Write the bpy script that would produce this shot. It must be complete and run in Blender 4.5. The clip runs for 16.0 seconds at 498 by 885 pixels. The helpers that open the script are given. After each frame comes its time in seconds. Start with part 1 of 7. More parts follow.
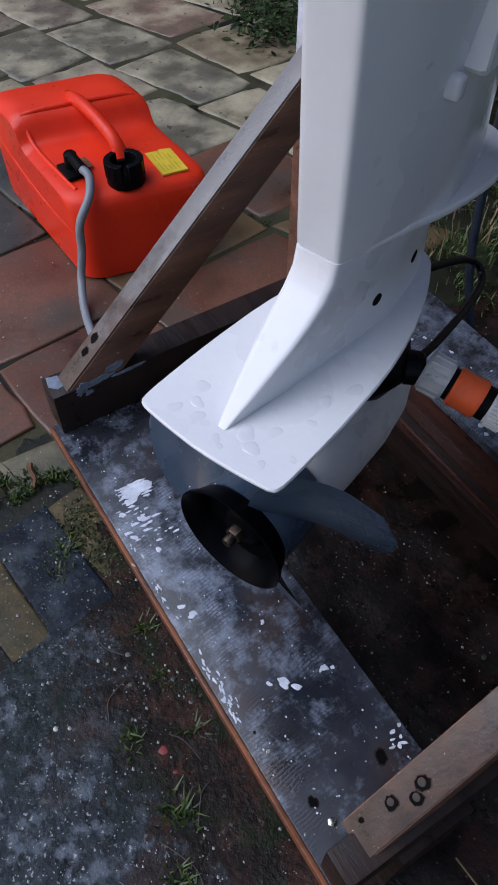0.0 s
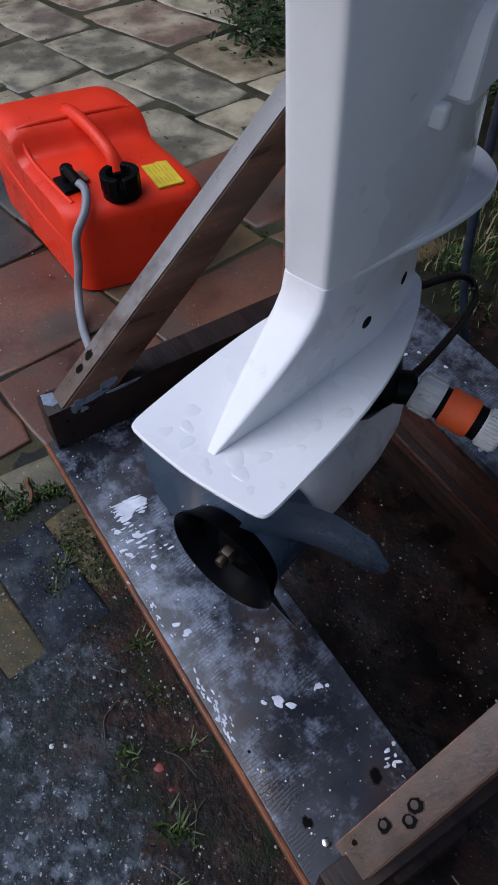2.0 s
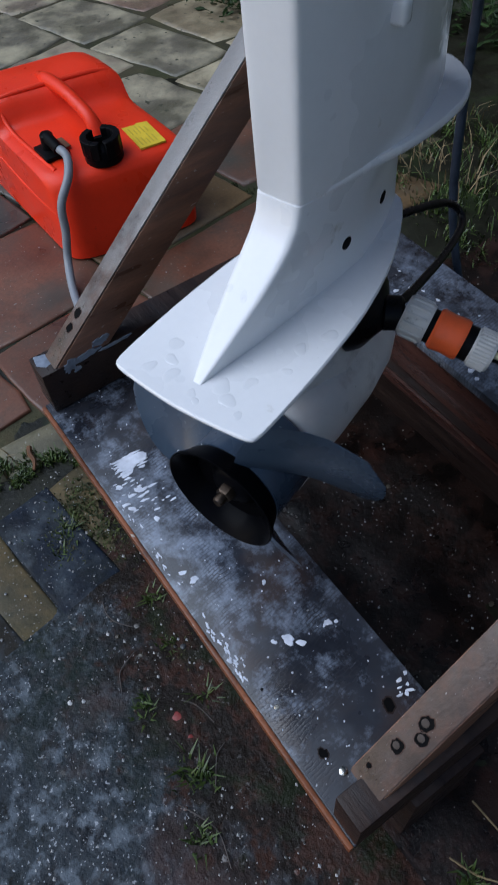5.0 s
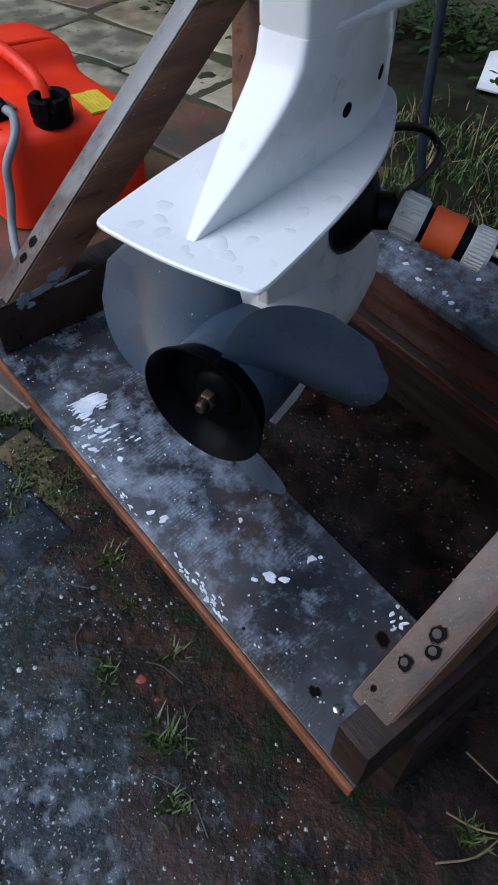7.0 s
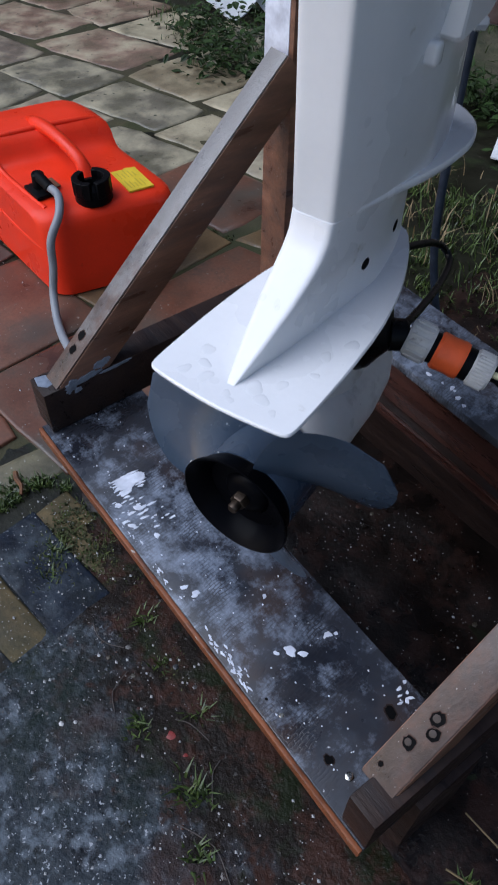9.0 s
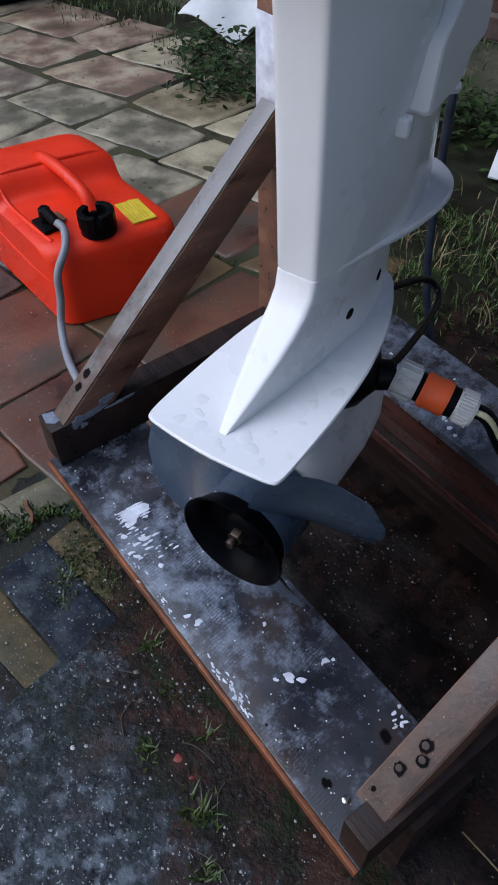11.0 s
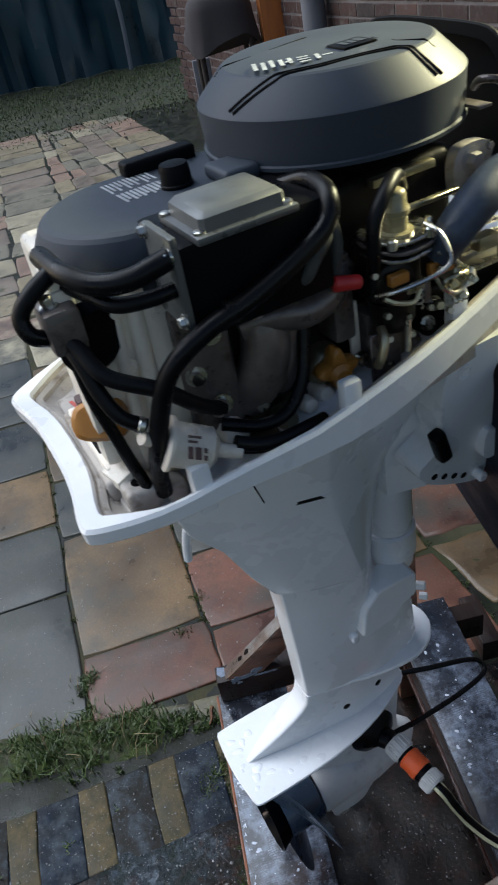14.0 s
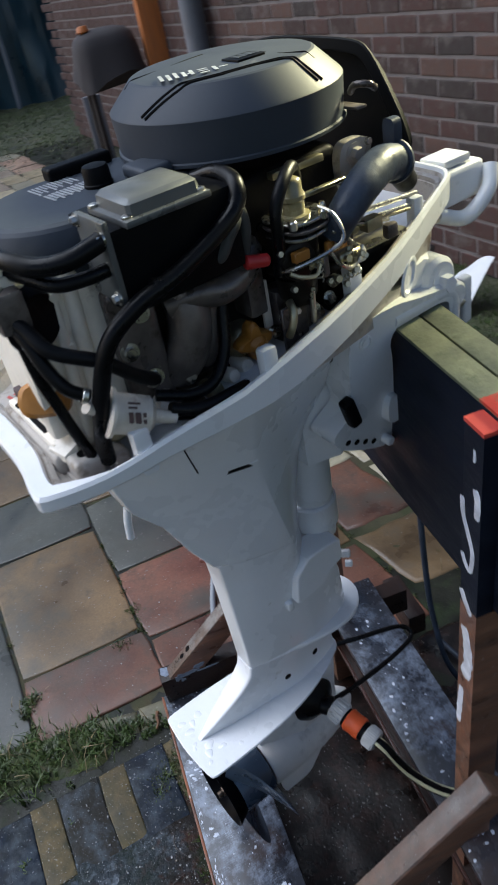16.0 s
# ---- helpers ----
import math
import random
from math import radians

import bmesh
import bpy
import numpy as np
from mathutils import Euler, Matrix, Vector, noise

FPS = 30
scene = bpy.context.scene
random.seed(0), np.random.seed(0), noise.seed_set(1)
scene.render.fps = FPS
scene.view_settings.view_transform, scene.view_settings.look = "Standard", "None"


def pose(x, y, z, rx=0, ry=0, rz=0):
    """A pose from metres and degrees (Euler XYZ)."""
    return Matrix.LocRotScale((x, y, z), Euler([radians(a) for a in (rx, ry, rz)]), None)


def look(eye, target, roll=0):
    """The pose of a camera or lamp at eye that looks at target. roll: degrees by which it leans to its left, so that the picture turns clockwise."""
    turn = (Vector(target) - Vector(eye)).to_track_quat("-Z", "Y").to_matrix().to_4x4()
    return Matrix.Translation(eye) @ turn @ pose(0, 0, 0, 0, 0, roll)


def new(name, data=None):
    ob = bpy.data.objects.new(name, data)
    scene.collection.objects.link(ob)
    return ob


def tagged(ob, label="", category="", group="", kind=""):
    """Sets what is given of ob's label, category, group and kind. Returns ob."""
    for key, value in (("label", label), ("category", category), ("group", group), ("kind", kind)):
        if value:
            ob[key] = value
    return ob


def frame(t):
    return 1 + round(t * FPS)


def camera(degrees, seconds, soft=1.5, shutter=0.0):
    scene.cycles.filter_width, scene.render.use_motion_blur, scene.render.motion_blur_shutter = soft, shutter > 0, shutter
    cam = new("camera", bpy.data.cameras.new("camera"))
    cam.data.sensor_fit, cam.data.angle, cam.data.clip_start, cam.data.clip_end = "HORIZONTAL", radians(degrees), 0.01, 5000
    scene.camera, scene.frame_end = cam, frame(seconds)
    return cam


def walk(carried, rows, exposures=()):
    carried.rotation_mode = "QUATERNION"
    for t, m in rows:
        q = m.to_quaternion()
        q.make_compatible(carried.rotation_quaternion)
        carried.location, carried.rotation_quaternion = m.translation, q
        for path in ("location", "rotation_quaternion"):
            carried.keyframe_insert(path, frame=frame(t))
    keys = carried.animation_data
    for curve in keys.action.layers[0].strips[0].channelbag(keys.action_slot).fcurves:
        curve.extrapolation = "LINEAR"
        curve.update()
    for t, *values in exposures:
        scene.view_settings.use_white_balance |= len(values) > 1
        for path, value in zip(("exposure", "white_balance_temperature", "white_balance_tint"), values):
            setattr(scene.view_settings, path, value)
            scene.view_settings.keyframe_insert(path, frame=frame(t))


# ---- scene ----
cam = camera(37.0, 16.0, soft=1.8, shutter=0.5)
PATH = [
    (0, (0.352, -0.113, 0.929), (-0.768, 0.544, -0.593), -2.3),
    (0.5, (0.349, -0.11, 0.934), (-0.777, 0.545, -0.584), -2.4),
    (1, (0.341, -0.102, 0.93), (-0.786, 0.549, -0.588), -2.6),
    (1.5, (0.347, -0.098, 0.93), (-0.782, 0.553, -0.587), -2.8),
    (2, (0.347, -0.098, 0.94), (-0.781, 0.557, -0.576), -2.8),
    (2.5, (0.347, -0.095, 0.943), (-0.774, 0.573, -0.572), -2.3),
    (3, (0.331, -0.084, 0.953), (-0.787, 0.591, -0.562), -2.2),
    (5.5, (0.389, -0.114, 0.872), (-0.718, 0.479, -0.685), -8.6),
    (6, (0.393, -0.205, 0.783), (-0.704, 0.46, -0.751), -5.3),
    (6.5, (0.395, -0.189, 0.785), (-0.67, 0.575, -0.726), -2.5),
    (7, (0.388, -0.177, 0.789), (-0.673, 0.631, -0.701), -1.4),
    (7.5, (0.387, -0.182, 0.799), (-0.686, 0.631, -0.68), -1.4),
    (8, (0.381, -0.186, 0.824), (-0.708, 0.622, -0.646), -1.5),
    (8.5, (0.379, -0.19, 0.824), (-0.722, 0.616, -0.639), -1.4),
    (9, (0.385, -0.187, 0.909), (-0.728, 0.609, -0.549), -1.6),
    (11.5, (0.407, -0.158, 0.991), (-0.764, 0.592, -0.447), -5.2),
    (12, (0.469, -0.073, 1.181), (-0.882, 0.423, -0.208), -11.4),
    (12.5, (0.559, 0.025, 1.382), (-0.837, 0.542, 0.047), -14.5),
    (13, (0.587, 0.069, 1.51), (-0.954, 0.378, 0.273), -11.3),
    (13.5, (0.647, 0.091, 1.54), (-0.99, 0.191, 0.396), -12.8),
    (14, (0.694, 0.127, 1.528), (-0.963, 0.217, 0.411), -12.1),
    (14.5, (0.719, 0.173, 1.524), (-0.953, 0.259, 0.431), -12.8),
    (15, (0.732, 0.18, 1.521), (-0.944, 0.305, 0.437), -12.9),
    (15.5, (0.732, 0.178, 1.522), (-0.934, 0.328, 0.426), -13.2),
    (16, (0.785, 0.091, 1.523), (-0.859, 0.414, 0.431), -12.4),
]
EXPOSURES = [(0.0, 0.28, 6400.0, 20.0), (3.2, 0.27, 6350.0, 18.0), (5.5, 0.30, 6200.0, 13.0), (6.5, 0.43, 6200.0, 13.0), (7.5, 0.46, 6250.0, 15.0), (9.2, 0.49, 6350.0, 17.0), (11.4, 0.32, 6350.0, 18.0), (12.0, 0.22, 6350.0, 19.0), (12.5, 0.36, 6300.0, 20.0), (13.05, 0.44, 6050.0, 14.0), (13.45, 0.55, 6850.0, 7.0), (14.0, 0.64, 6550.0, 12.0), (16.0, 0.68, 6450.0, 14.0)]
walk(cam, [(t, look(eye, target, roll)) for t, eye, target, roll in PATH], EXPOSURES)

# ---- light ----
world = bpy.data.worlds.new("dusk_sky")
scene.world = world
world.use_nodes = True
wn = world.node_tree
sky = wn.nodes.new("ShaderNodeTexSky")
sky.sky_type, sky.sun_disc = "NISHITA", False
sky.sun_elevation, sky.sun_rotation = radians(28), radians(200)
wn.links.new(sky.outputs[0], wn.nodes["Background"].inputs[0])
wn.nodes["Background"].inputs[1].default_value = 0.08

sun = new("sun", bpy.data.lights.new("sun", "SUN"))
sun.data.energy, sun.data.angle, sun.data.color = 2.15, radians(60), (0.80, 0.90, 1.0)
sun.matrix_world = look((-1.7, -3.0, 5.2), (0, 0, 0))

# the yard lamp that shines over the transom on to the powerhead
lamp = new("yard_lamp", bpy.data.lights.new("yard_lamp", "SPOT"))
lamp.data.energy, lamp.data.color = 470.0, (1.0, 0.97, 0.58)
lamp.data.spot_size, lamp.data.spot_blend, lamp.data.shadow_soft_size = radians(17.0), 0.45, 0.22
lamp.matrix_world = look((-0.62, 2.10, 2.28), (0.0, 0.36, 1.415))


# ---- materials ----
def mat(name, base, rough=0.5, metal=0.0, var=0.25, scale=8.0, fine=120.0, bump=0.15, bump_scale=None, dirt=None, dirt_amount=0.0,
        dirt_scale=5.0, coat=0.0, random_tone=0.0, palette=None, rough_var=0.2, stretch=None, speck=None, speck_scale=60.0, speck_amount=0.0, depth=0.002, spec=0.5, blotch=None, blotch_scale=12.0, blotch_amount=0.4, island=False, soft=0.0):
    """A procedural surface: two scales of tone, optional stains, specks, random tone for each piece, and fine relief."""
    m = bpy.data.materials.new(name)
    m.use_nodes = True
    n, l = m.node_tree.nodes, m.node_tree.links
    b = n["Principled BSDF"]
    co = n.new("ShaderNodeTexCoord")
    mp = n.new("ShaderNodeMapping")
    l.new(co.outputs["Object"], mp.inputs[0])
    if stretch:
        mp.inputs["Scale"].default_value = stretch
    info = n.new("ShaderNodeNewGeometry" if island else "ShaderNodeObjectInfo")
    chance = info.outputs["Random Per Island" if island else "Random"]
    shift = n.new("ShaderNodeVectorMath")
    shift.operation = "MULTIPLY_ADD"
    comb = n.new("ShaderNodeCombineXYZ")
    for i in range(3):
        l.new(chance, comb.inputs[i])
    l.new(comb.outputs[0], shift.inputs[0])
    shift.inputs[1].default_value = (7.3, 3.1, 5.7)
    l.new(mp.outputs[0], shift.inputs[2])

    def noise_node(sc, detail=4.0, rough_n=0.6):
        t = n.new("ShaderNodeTexNoise")
        t.inputs["Scale"].default_value, t.inputs["Detail"].default_value, t.inputs["Roughness"].default_value = sc, detail, rough_n
        l.new(shift.outputs[0], t.inputs["Vector"])
        return t

    def ramp(src, lo, hi):
        r = n.new("ShaderNodeMapRange")
        r.inputs["From Min"].default_value, r.inputs["From Max"].default_value = lo, hi
        l.new(src, r.inputs["Value"])
        return r.outputs[0]

    def mix(fac, a, c, kind="MIX"):
        x = n.new("ShaderNodeMix")
        x.data_type, x.blend_type = "RGBA", kind
        if isinstance(fac, float):
            x.inputs[0].default_value = fac
        else:
            l.new(fac, x.inputs[0])
        for k, v in ((6, a), (7, c)):
            if isinstance(v, tuple):
                x.inputs[k].default_value = (*v[:3], 1)
            else:
                l.new(v, x.inputs[k])
        return x.outputs[2]

    big, small = noise_node(scale), noise_node(fine, 3.0)
    colour = tuple(base)
    if palette:
        cr = n.new("ShaderNodeValToRGB")
        cr.color_ramp.interpolation = "CONSTANT"
        while len(cr.color_ramp.elements) < len(palette):
            cr.color_ramp.elements.new(0.5)
        for i, c in enumerate(palette):
            cr.color_ramp.elements[i].position = i / len(palette)
            cr.color_ramp.elements[i].color = (*c, 1)
        l.new(chance, cr.inputs[0])
        colour = cr.outputs[0]
    dark = mix(1.0, colour, (1 - var, 1 - var, 1 - var * 0.95), "MULTIPLY")
    light = mix(1.0, colour, (1 + var * 0.7, 1 + var * 0.68, 1 + var * 0.62), "MULTIPLY")
    c = mix(ramp(big.outputs[0], 0.3, 0.7), dark, light)
    c = mix(ramp(small.outputs[0], 0.25, 0.75), mix(1.0, c, (1 - var * 0.5,) * 3, "MULTIPLY"), c)
    if random_tone:
        rt = n.new("ShaderNodeMapRange")
        rt.inputs["To Min"].default_value, rt.inputs["To Max"].default_value = 1 - random_tone, 1 + random_tone
        l.new(chance, rt.inputs["Value"])
        hs = n.new("ShaderNodeHueSaturation")
        l.new(rt.outputs[0], hs.inputs["Value"])
        l.new(c, hs.inputs["Color"])
        c = hs.outputs[0]
    if dirt:
        d = noise_node(dirt_scale, 6.0, 0.7)
        c = mix(ramp(d.outputs[0], 0.68 - dirt_amount * 0.35 - soft * 0.5, 0.78 - dirt_amount * 0.2 + soft), c, dirt)
    if blotch:
        d2 = noise_node(blotch_scale, 5.0, 0.62)
        c = mix(ramp(d2.outputs[0], 0.66 - blotch_amount * 0.35 - soft * 0.5, 0.72 - blotch_amount * 0.22 + soft), c, blotch)
    if speck:
        v = noise_node(speck_scale, 2.0, 0.5)
        c = mix(ramp(v.outputs[0], 0.74 - speck_amount * 0.2, 0.78 - speck_amount * 0.2), c, speck)
    if isinstance(c, tuple):
        b.inputs["Base Color"].default_value = (*c, 1)
    else:
        l.new(c, b.inputs["Base Color"])
    rr = n.new("ShaderNodeMapRange")
    rr.inputs["From Min"].default_value, rr.inputs["From Max"].default_value = 0.3, 0.7
    rr.inputs["To Min"].default_value, rr.inputs["To Max"].default_value = max(0.03, rough - rough_var), min(1, rough + rough_var)
    l.new(big.outputs[0], rr.inputs["Value"])
    l.new(rr.outputs[0], b.inputs["Roughness"])
    b.inputs["Metallic"].default_value = metal
    b.inputs["Specular IOR Level"].default_value = spec
    b.inputs["Coat Weight"].default_value = coat
    b.inputs["Coat Roughness"].default_value = 0.12
    if bump:
        bn = noise_node(bump_scale or fine * 0.5, 5.0, 0.65)
        bp = n.new("ShaderNodeBump")
        bp.inputs["Strength"].default_value, bp.inputs["Distance"].default_value = bump, depth
        l.new(bn.outputs[0], bp.inputs["Height"])
        l.new(bp.outputs[0], b.inputs["Normal"])
    return m


M_WHITE = mat("white_gelcoat_paint", (0.80, 0.81, 0.83), 0.30, var=0.05, scale=6, fine=160, bump=0.08, coat=0.3, dirt=(0.5, 0.49, 0.46), dirt_amount=0.06, dirt_scale=30)
M_GEARCASE = mat("scuffed_grey_white_paint", (0.76, 0.75, 0.73), 0.45, var=0.12, scale=12, fine=90, bump=0.25, bump_scale=60, dirt=(0.33, 0.31, 0.29), dirt_amount=0.22, dirt_scale=18, soft=0.1, speck=(0.2, 0.19, 0.18), speck_scale=90, speck_amount=0.06)
M_CREAM = mat("yellowed_white_plastic", (0.86, 0.79, 0.68), 0.45, var=0.14, scale=14, dirt=(0.22, 0.165, 0.11), dirt_amount=0.10, soft=0.06, dirt_scale=26, bump=0.2)
M_CASTGREY = mat("grey_cast_aluminium", (0.16, 0.138, 0.130), 0.38, metal=0.5, var=0.4, scale=24, dirt=(0.035, 0.026, 0.02), dirt_amount=0.4, dirt_scale=30, bump=0.35, speck=(0.5, 0.46, 0.38), speck_scale=90, speck_amount=0.05)
M_DARKCAST = mat("dark_oily_casting", (0.012, 0.010, 0.009), 0.45, metal=0.3, var=0.35, scale=16, dirt=(0.05, 0.035, 0.02), dirt_amount=0.2, bump=0.3, spec=0.25)
M_STEEL = mat("zinc_plated_steel", (0.55, 0.54, 0.50), 0.28, metal=1.0, var=0.15, scale=40, bump=0.08)
M_BRASS = mat("yellow_passivated_metal", (0.46, 0.42, 0.29), 0.38, metal=0.9, var=0.2, scale=40, bump=0.1)
M_BLACKPL = mat("black_moulded_plastic", (0.0045, 0.0048, 0.0058), 0.40, var=0.25, scale=10, fine=400, bump=0.25, bump_scale=500, depth=0.0004, spec=0.06)
M_GREYCOVER = mat("charcoal_cover_plastic", (0.031, 0.040, 0.055), 0.56, var=0.15, scale=8, fine=300, bump=0.12, bump_scale=600, depth=0.0003, dirt=(0.11, 0.115, 0.12), dirt_amount=0.06, dirt_scale=12, spec=0.3, rough_var=0.08)
M_GROOVE = mat("black_groove", (0.004, 0.004, 0.0045), 0.6, var=0.1, bump=0, spec=0.05)
M_HOSE = mat("black_rubber_hose", (0.0035, 0.0038, 0.005), 0.36, var=0.25, scale=30, bump=0.05, bump_scale=200, spec=0.17)
M_LEAD = mat("dusty_grey_lead", (0.060, 0.062, 0.060), 0.5, var=0.3, scale=40, bump=0.1, spec=0.3)
M_AMBER = mat("amber_cap_plastic", (0.30, 0.26, 0.145), 0.3, var=0.2, scale=40, bump=0.05, coat=0.2)
M_BLUEHOSE = mat("dark_blue_grey_rubber", (0.034, 0.047, 0.072), 0.46, var=0.4, scale=45, bump=0.4, bump_scale=70, spec=0.3)
M_LID = mat("grey_metal_lid", (0.115, 0.122, 0.124), 0.34, metal=0.4, var=0.12, scale=20, bump=0.08)
M_ORANGEPL = mat("faded_orange_plastic", (0.40, 0.165, 0.028), 0.42, var=0.2, scale=18, dirt=(0.12, 0.06, 0.02), dirt_amount=0.2, bump=0.1)
M_FILTER = mat("milky_filter_plastic", (0.66, 0.60, 0.52), 0.3, var=0.12, scale=30, dirt=(0.30, 0.17, 0.12), dirt_amount=0.22, dirt_scale=40, bump=0.05)
M_RED = mat("red_polyethylene", (0.86, 0.040, 0.010), 0.36, var=0.12, scale=7, fine=200, bump=0.12, bump_scale=300, depth=0.0006, coat=0.0, dirt=(0.5, 0.03, 0.01), dirt_amount=0.08, dirt_scale=14, spec=0.3)
M_REDPL = mat("red_plastic_plug", (0.5, 0.02, 0.02), 0.4, bump=0, var=0.3)
M_YELLOW = mat("yellow_paper_label", (0.72, 0.52, 0.03), 0.5, var=0.12, scale=40, bump=0.05)
M_INK = mat("faint_printed_ink", (0.55, 0.40, 0.03), 0.6, var=0.1, bump=0)
M_PALEINK = mat("pale_grey_print", (0.36, 0.38, 0.40), 0.6, var=0.35, scale=90, bump=0)
M_BROWNINK = mat("brown_print", (0.085, 0.045, 0.040), 0.6, var=0.3, scale=90, bump=0)
M_REDINK = mat("red_print", (0.55, 0.10, 0.09), 0.6, var=0.3, scale=90, bump=0)
M_PROP = mat("blue_grey_propeller_paint", (0.040, 0.064, 0.102), 0.32, var=0.2, scale=14, bump=0.1, coat=0.25, spec=0.4, speck=(0.5, 0.55, 0.6), speck_scale=130, speck_amount=0.06)
M_PROPBLK = mat("black_exhaust_ring", (0.0026, 0.0028, 0.0040), 0.30, var=0.3, scale=20, bump=0.03, spec=0.035, rough_var=0.06)
M_BRONZE = mat("bronze_nut", (0.085, 0.064, 0.050), 0.42, metal=0.9, var=0.3, scale=60, bump=0.2)
M_OLDBOLT = mat("rusty_bolt_head", (0.060, 0.046, 0.040), 0.6, metal=0.3, var=0.4, scale=120, bump=0.3)
M_GREYHOSE = mat("grey_rubber_fuel_line", (0.23, 0.25, 0.28), 0.45, var=0.12, scale=30, bump=0.08)
M_CONNGREY = mat("light_grey_connector_plastic", (0.60, 0.60, 0.59), 0.5, var=0.15, scale=40, dirt=(0.14, 0.13, 0.12), dirt_amount=0.25, dirt_scale=60, bump=0.12)
M_CONNORANGE = mat("orange_connector_plastic", (0.86, 0.125, 0.03), 0.42, var=0.12, scale=40, bump=0.08)
M_WOOD = mat("weathered_red_brown_timber", (0.230, 0.108, 0.066), 0.42, var=0.5, scale=9, fine=70, stretch=(5, 0.7, 5), bump=0.45, bump_scale=30, dirt=(0.085, 0.060, 0.050), dirt_amount=0.4, dirt_scale=6, coat=0.3, depth=0.0025, soft=0.10, speck=(0.45, 0.43, 0.42), speck_scale=110, speck_amount=0.08)
M_WOODTOP = mat("grey_weathered_timber_edge", (0.056, 0.024, 0.016), 0.38, var=0.35, scale=10, fine=80, stretch=(4, 0.8, 4), bump=0.35, bump_scale=40, dirt=(0.080, 0.056, 0.050), dirt_amount=0.34, dirt_scale=5, coat=0.05, blotch=(0.055, 0.030, 0.022), blotch_scale=9.0, blotch_amount=0.36, spec=0.3)
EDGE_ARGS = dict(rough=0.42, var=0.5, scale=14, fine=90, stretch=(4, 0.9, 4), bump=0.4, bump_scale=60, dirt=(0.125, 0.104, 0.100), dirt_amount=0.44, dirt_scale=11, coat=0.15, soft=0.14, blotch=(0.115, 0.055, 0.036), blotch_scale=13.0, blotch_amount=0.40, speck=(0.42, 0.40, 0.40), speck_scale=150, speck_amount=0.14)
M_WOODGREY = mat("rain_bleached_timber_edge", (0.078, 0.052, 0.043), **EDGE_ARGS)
M_WOODBROWN = mat("worn_brown_timber_edge", (0.062, 0.038, 0.030), **{**EDGE_ARGS, "dirt": (0.085, 0.064, 0.060), "speck_amount": 0.08})


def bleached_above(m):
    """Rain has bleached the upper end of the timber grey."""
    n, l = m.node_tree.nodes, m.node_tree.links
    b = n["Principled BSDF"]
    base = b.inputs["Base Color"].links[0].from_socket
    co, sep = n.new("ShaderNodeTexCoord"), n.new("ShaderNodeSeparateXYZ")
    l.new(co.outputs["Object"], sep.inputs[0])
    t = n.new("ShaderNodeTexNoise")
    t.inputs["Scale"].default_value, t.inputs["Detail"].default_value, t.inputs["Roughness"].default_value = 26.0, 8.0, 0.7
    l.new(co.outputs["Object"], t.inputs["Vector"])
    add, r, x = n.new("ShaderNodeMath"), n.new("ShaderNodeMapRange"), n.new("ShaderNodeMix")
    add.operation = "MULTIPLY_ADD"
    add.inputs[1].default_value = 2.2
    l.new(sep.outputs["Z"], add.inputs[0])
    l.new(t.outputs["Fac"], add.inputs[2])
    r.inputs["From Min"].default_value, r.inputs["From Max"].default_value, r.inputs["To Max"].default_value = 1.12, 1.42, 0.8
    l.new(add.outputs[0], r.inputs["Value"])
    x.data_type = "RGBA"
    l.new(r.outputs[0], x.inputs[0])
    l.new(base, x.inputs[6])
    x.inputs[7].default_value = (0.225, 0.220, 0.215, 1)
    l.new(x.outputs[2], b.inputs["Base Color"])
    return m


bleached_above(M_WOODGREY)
M_WOODDARK = mat("dark_wet_timber", (0.030, 0.017, 0.0135), 0.42, var=0.5, scale=9, fine=60, stretch=(0.8, 5, 5), bump=0.45, bump_scale=35, dirt=(0.017, 0.015, 0.017), dirt_amount=0.4, dirt_scale=7, spec=0.25)
M_RAIL = mat("wet_red_brown_rail", (0.062, 0.022, 0.016), 0.30, var=0.5, scale=9, fine=60, stretch=(0.8, 5, 5), bump=0.35, bump_scale=35, dirt=(0.030, 0.014, 0.011), dirt_amount=0.4, dirt_scale=8, coat=0.3, soft=0.1)
M_PLYEDGE = mat("orange_brown_plywood_edge", (0.25, 0.078, 0.028), 0.45, var=0.45, scale=18, stretch=(1, 1, 8), bump=0.5, dirt=(0.075, 0.032, 0.020), dirt_amount=0.52, dirt_scale=22, speck=(0.42, 0.38, 0.34), speck_scale=90, speck_amount=0.16)
M_TRANSOM = mat("navy_black_painted_board", (0.011, 0.015, 0.028), 0.5, var=0.4, scale=9, bump=0.35, bump_scale=60, dirt=(0.05, 0.045, 0.05), dirt_amount=0.15, dirt_scale=18, stretch=(1, 3, 3), spec=0.15)
M_TRANSTOP = mat("mossy_board_top", (0.19, 0.205, 0.125), 0.6, var=0.45, scale=22, bump=0.6, bump_scale=80, dirt=(0.09, 0.10, 0.055), dirt_amount=0.42, dirt_scale=40)
M_WHITEDAUB = mat("white_paint_daub", (0.70, 0.74, 0.84), 0.55, var=0.25, scale=50, bump=0.35, bump_scale=80)
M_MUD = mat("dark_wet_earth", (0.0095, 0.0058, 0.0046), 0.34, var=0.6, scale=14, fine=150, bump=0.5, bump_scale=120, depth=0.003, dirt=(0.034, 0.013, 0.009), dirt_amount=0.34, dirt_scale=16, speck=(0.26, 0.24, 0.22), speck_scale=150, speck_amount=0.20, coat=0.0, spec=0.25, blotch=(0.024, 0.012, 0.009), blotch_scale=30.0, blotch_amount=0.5)
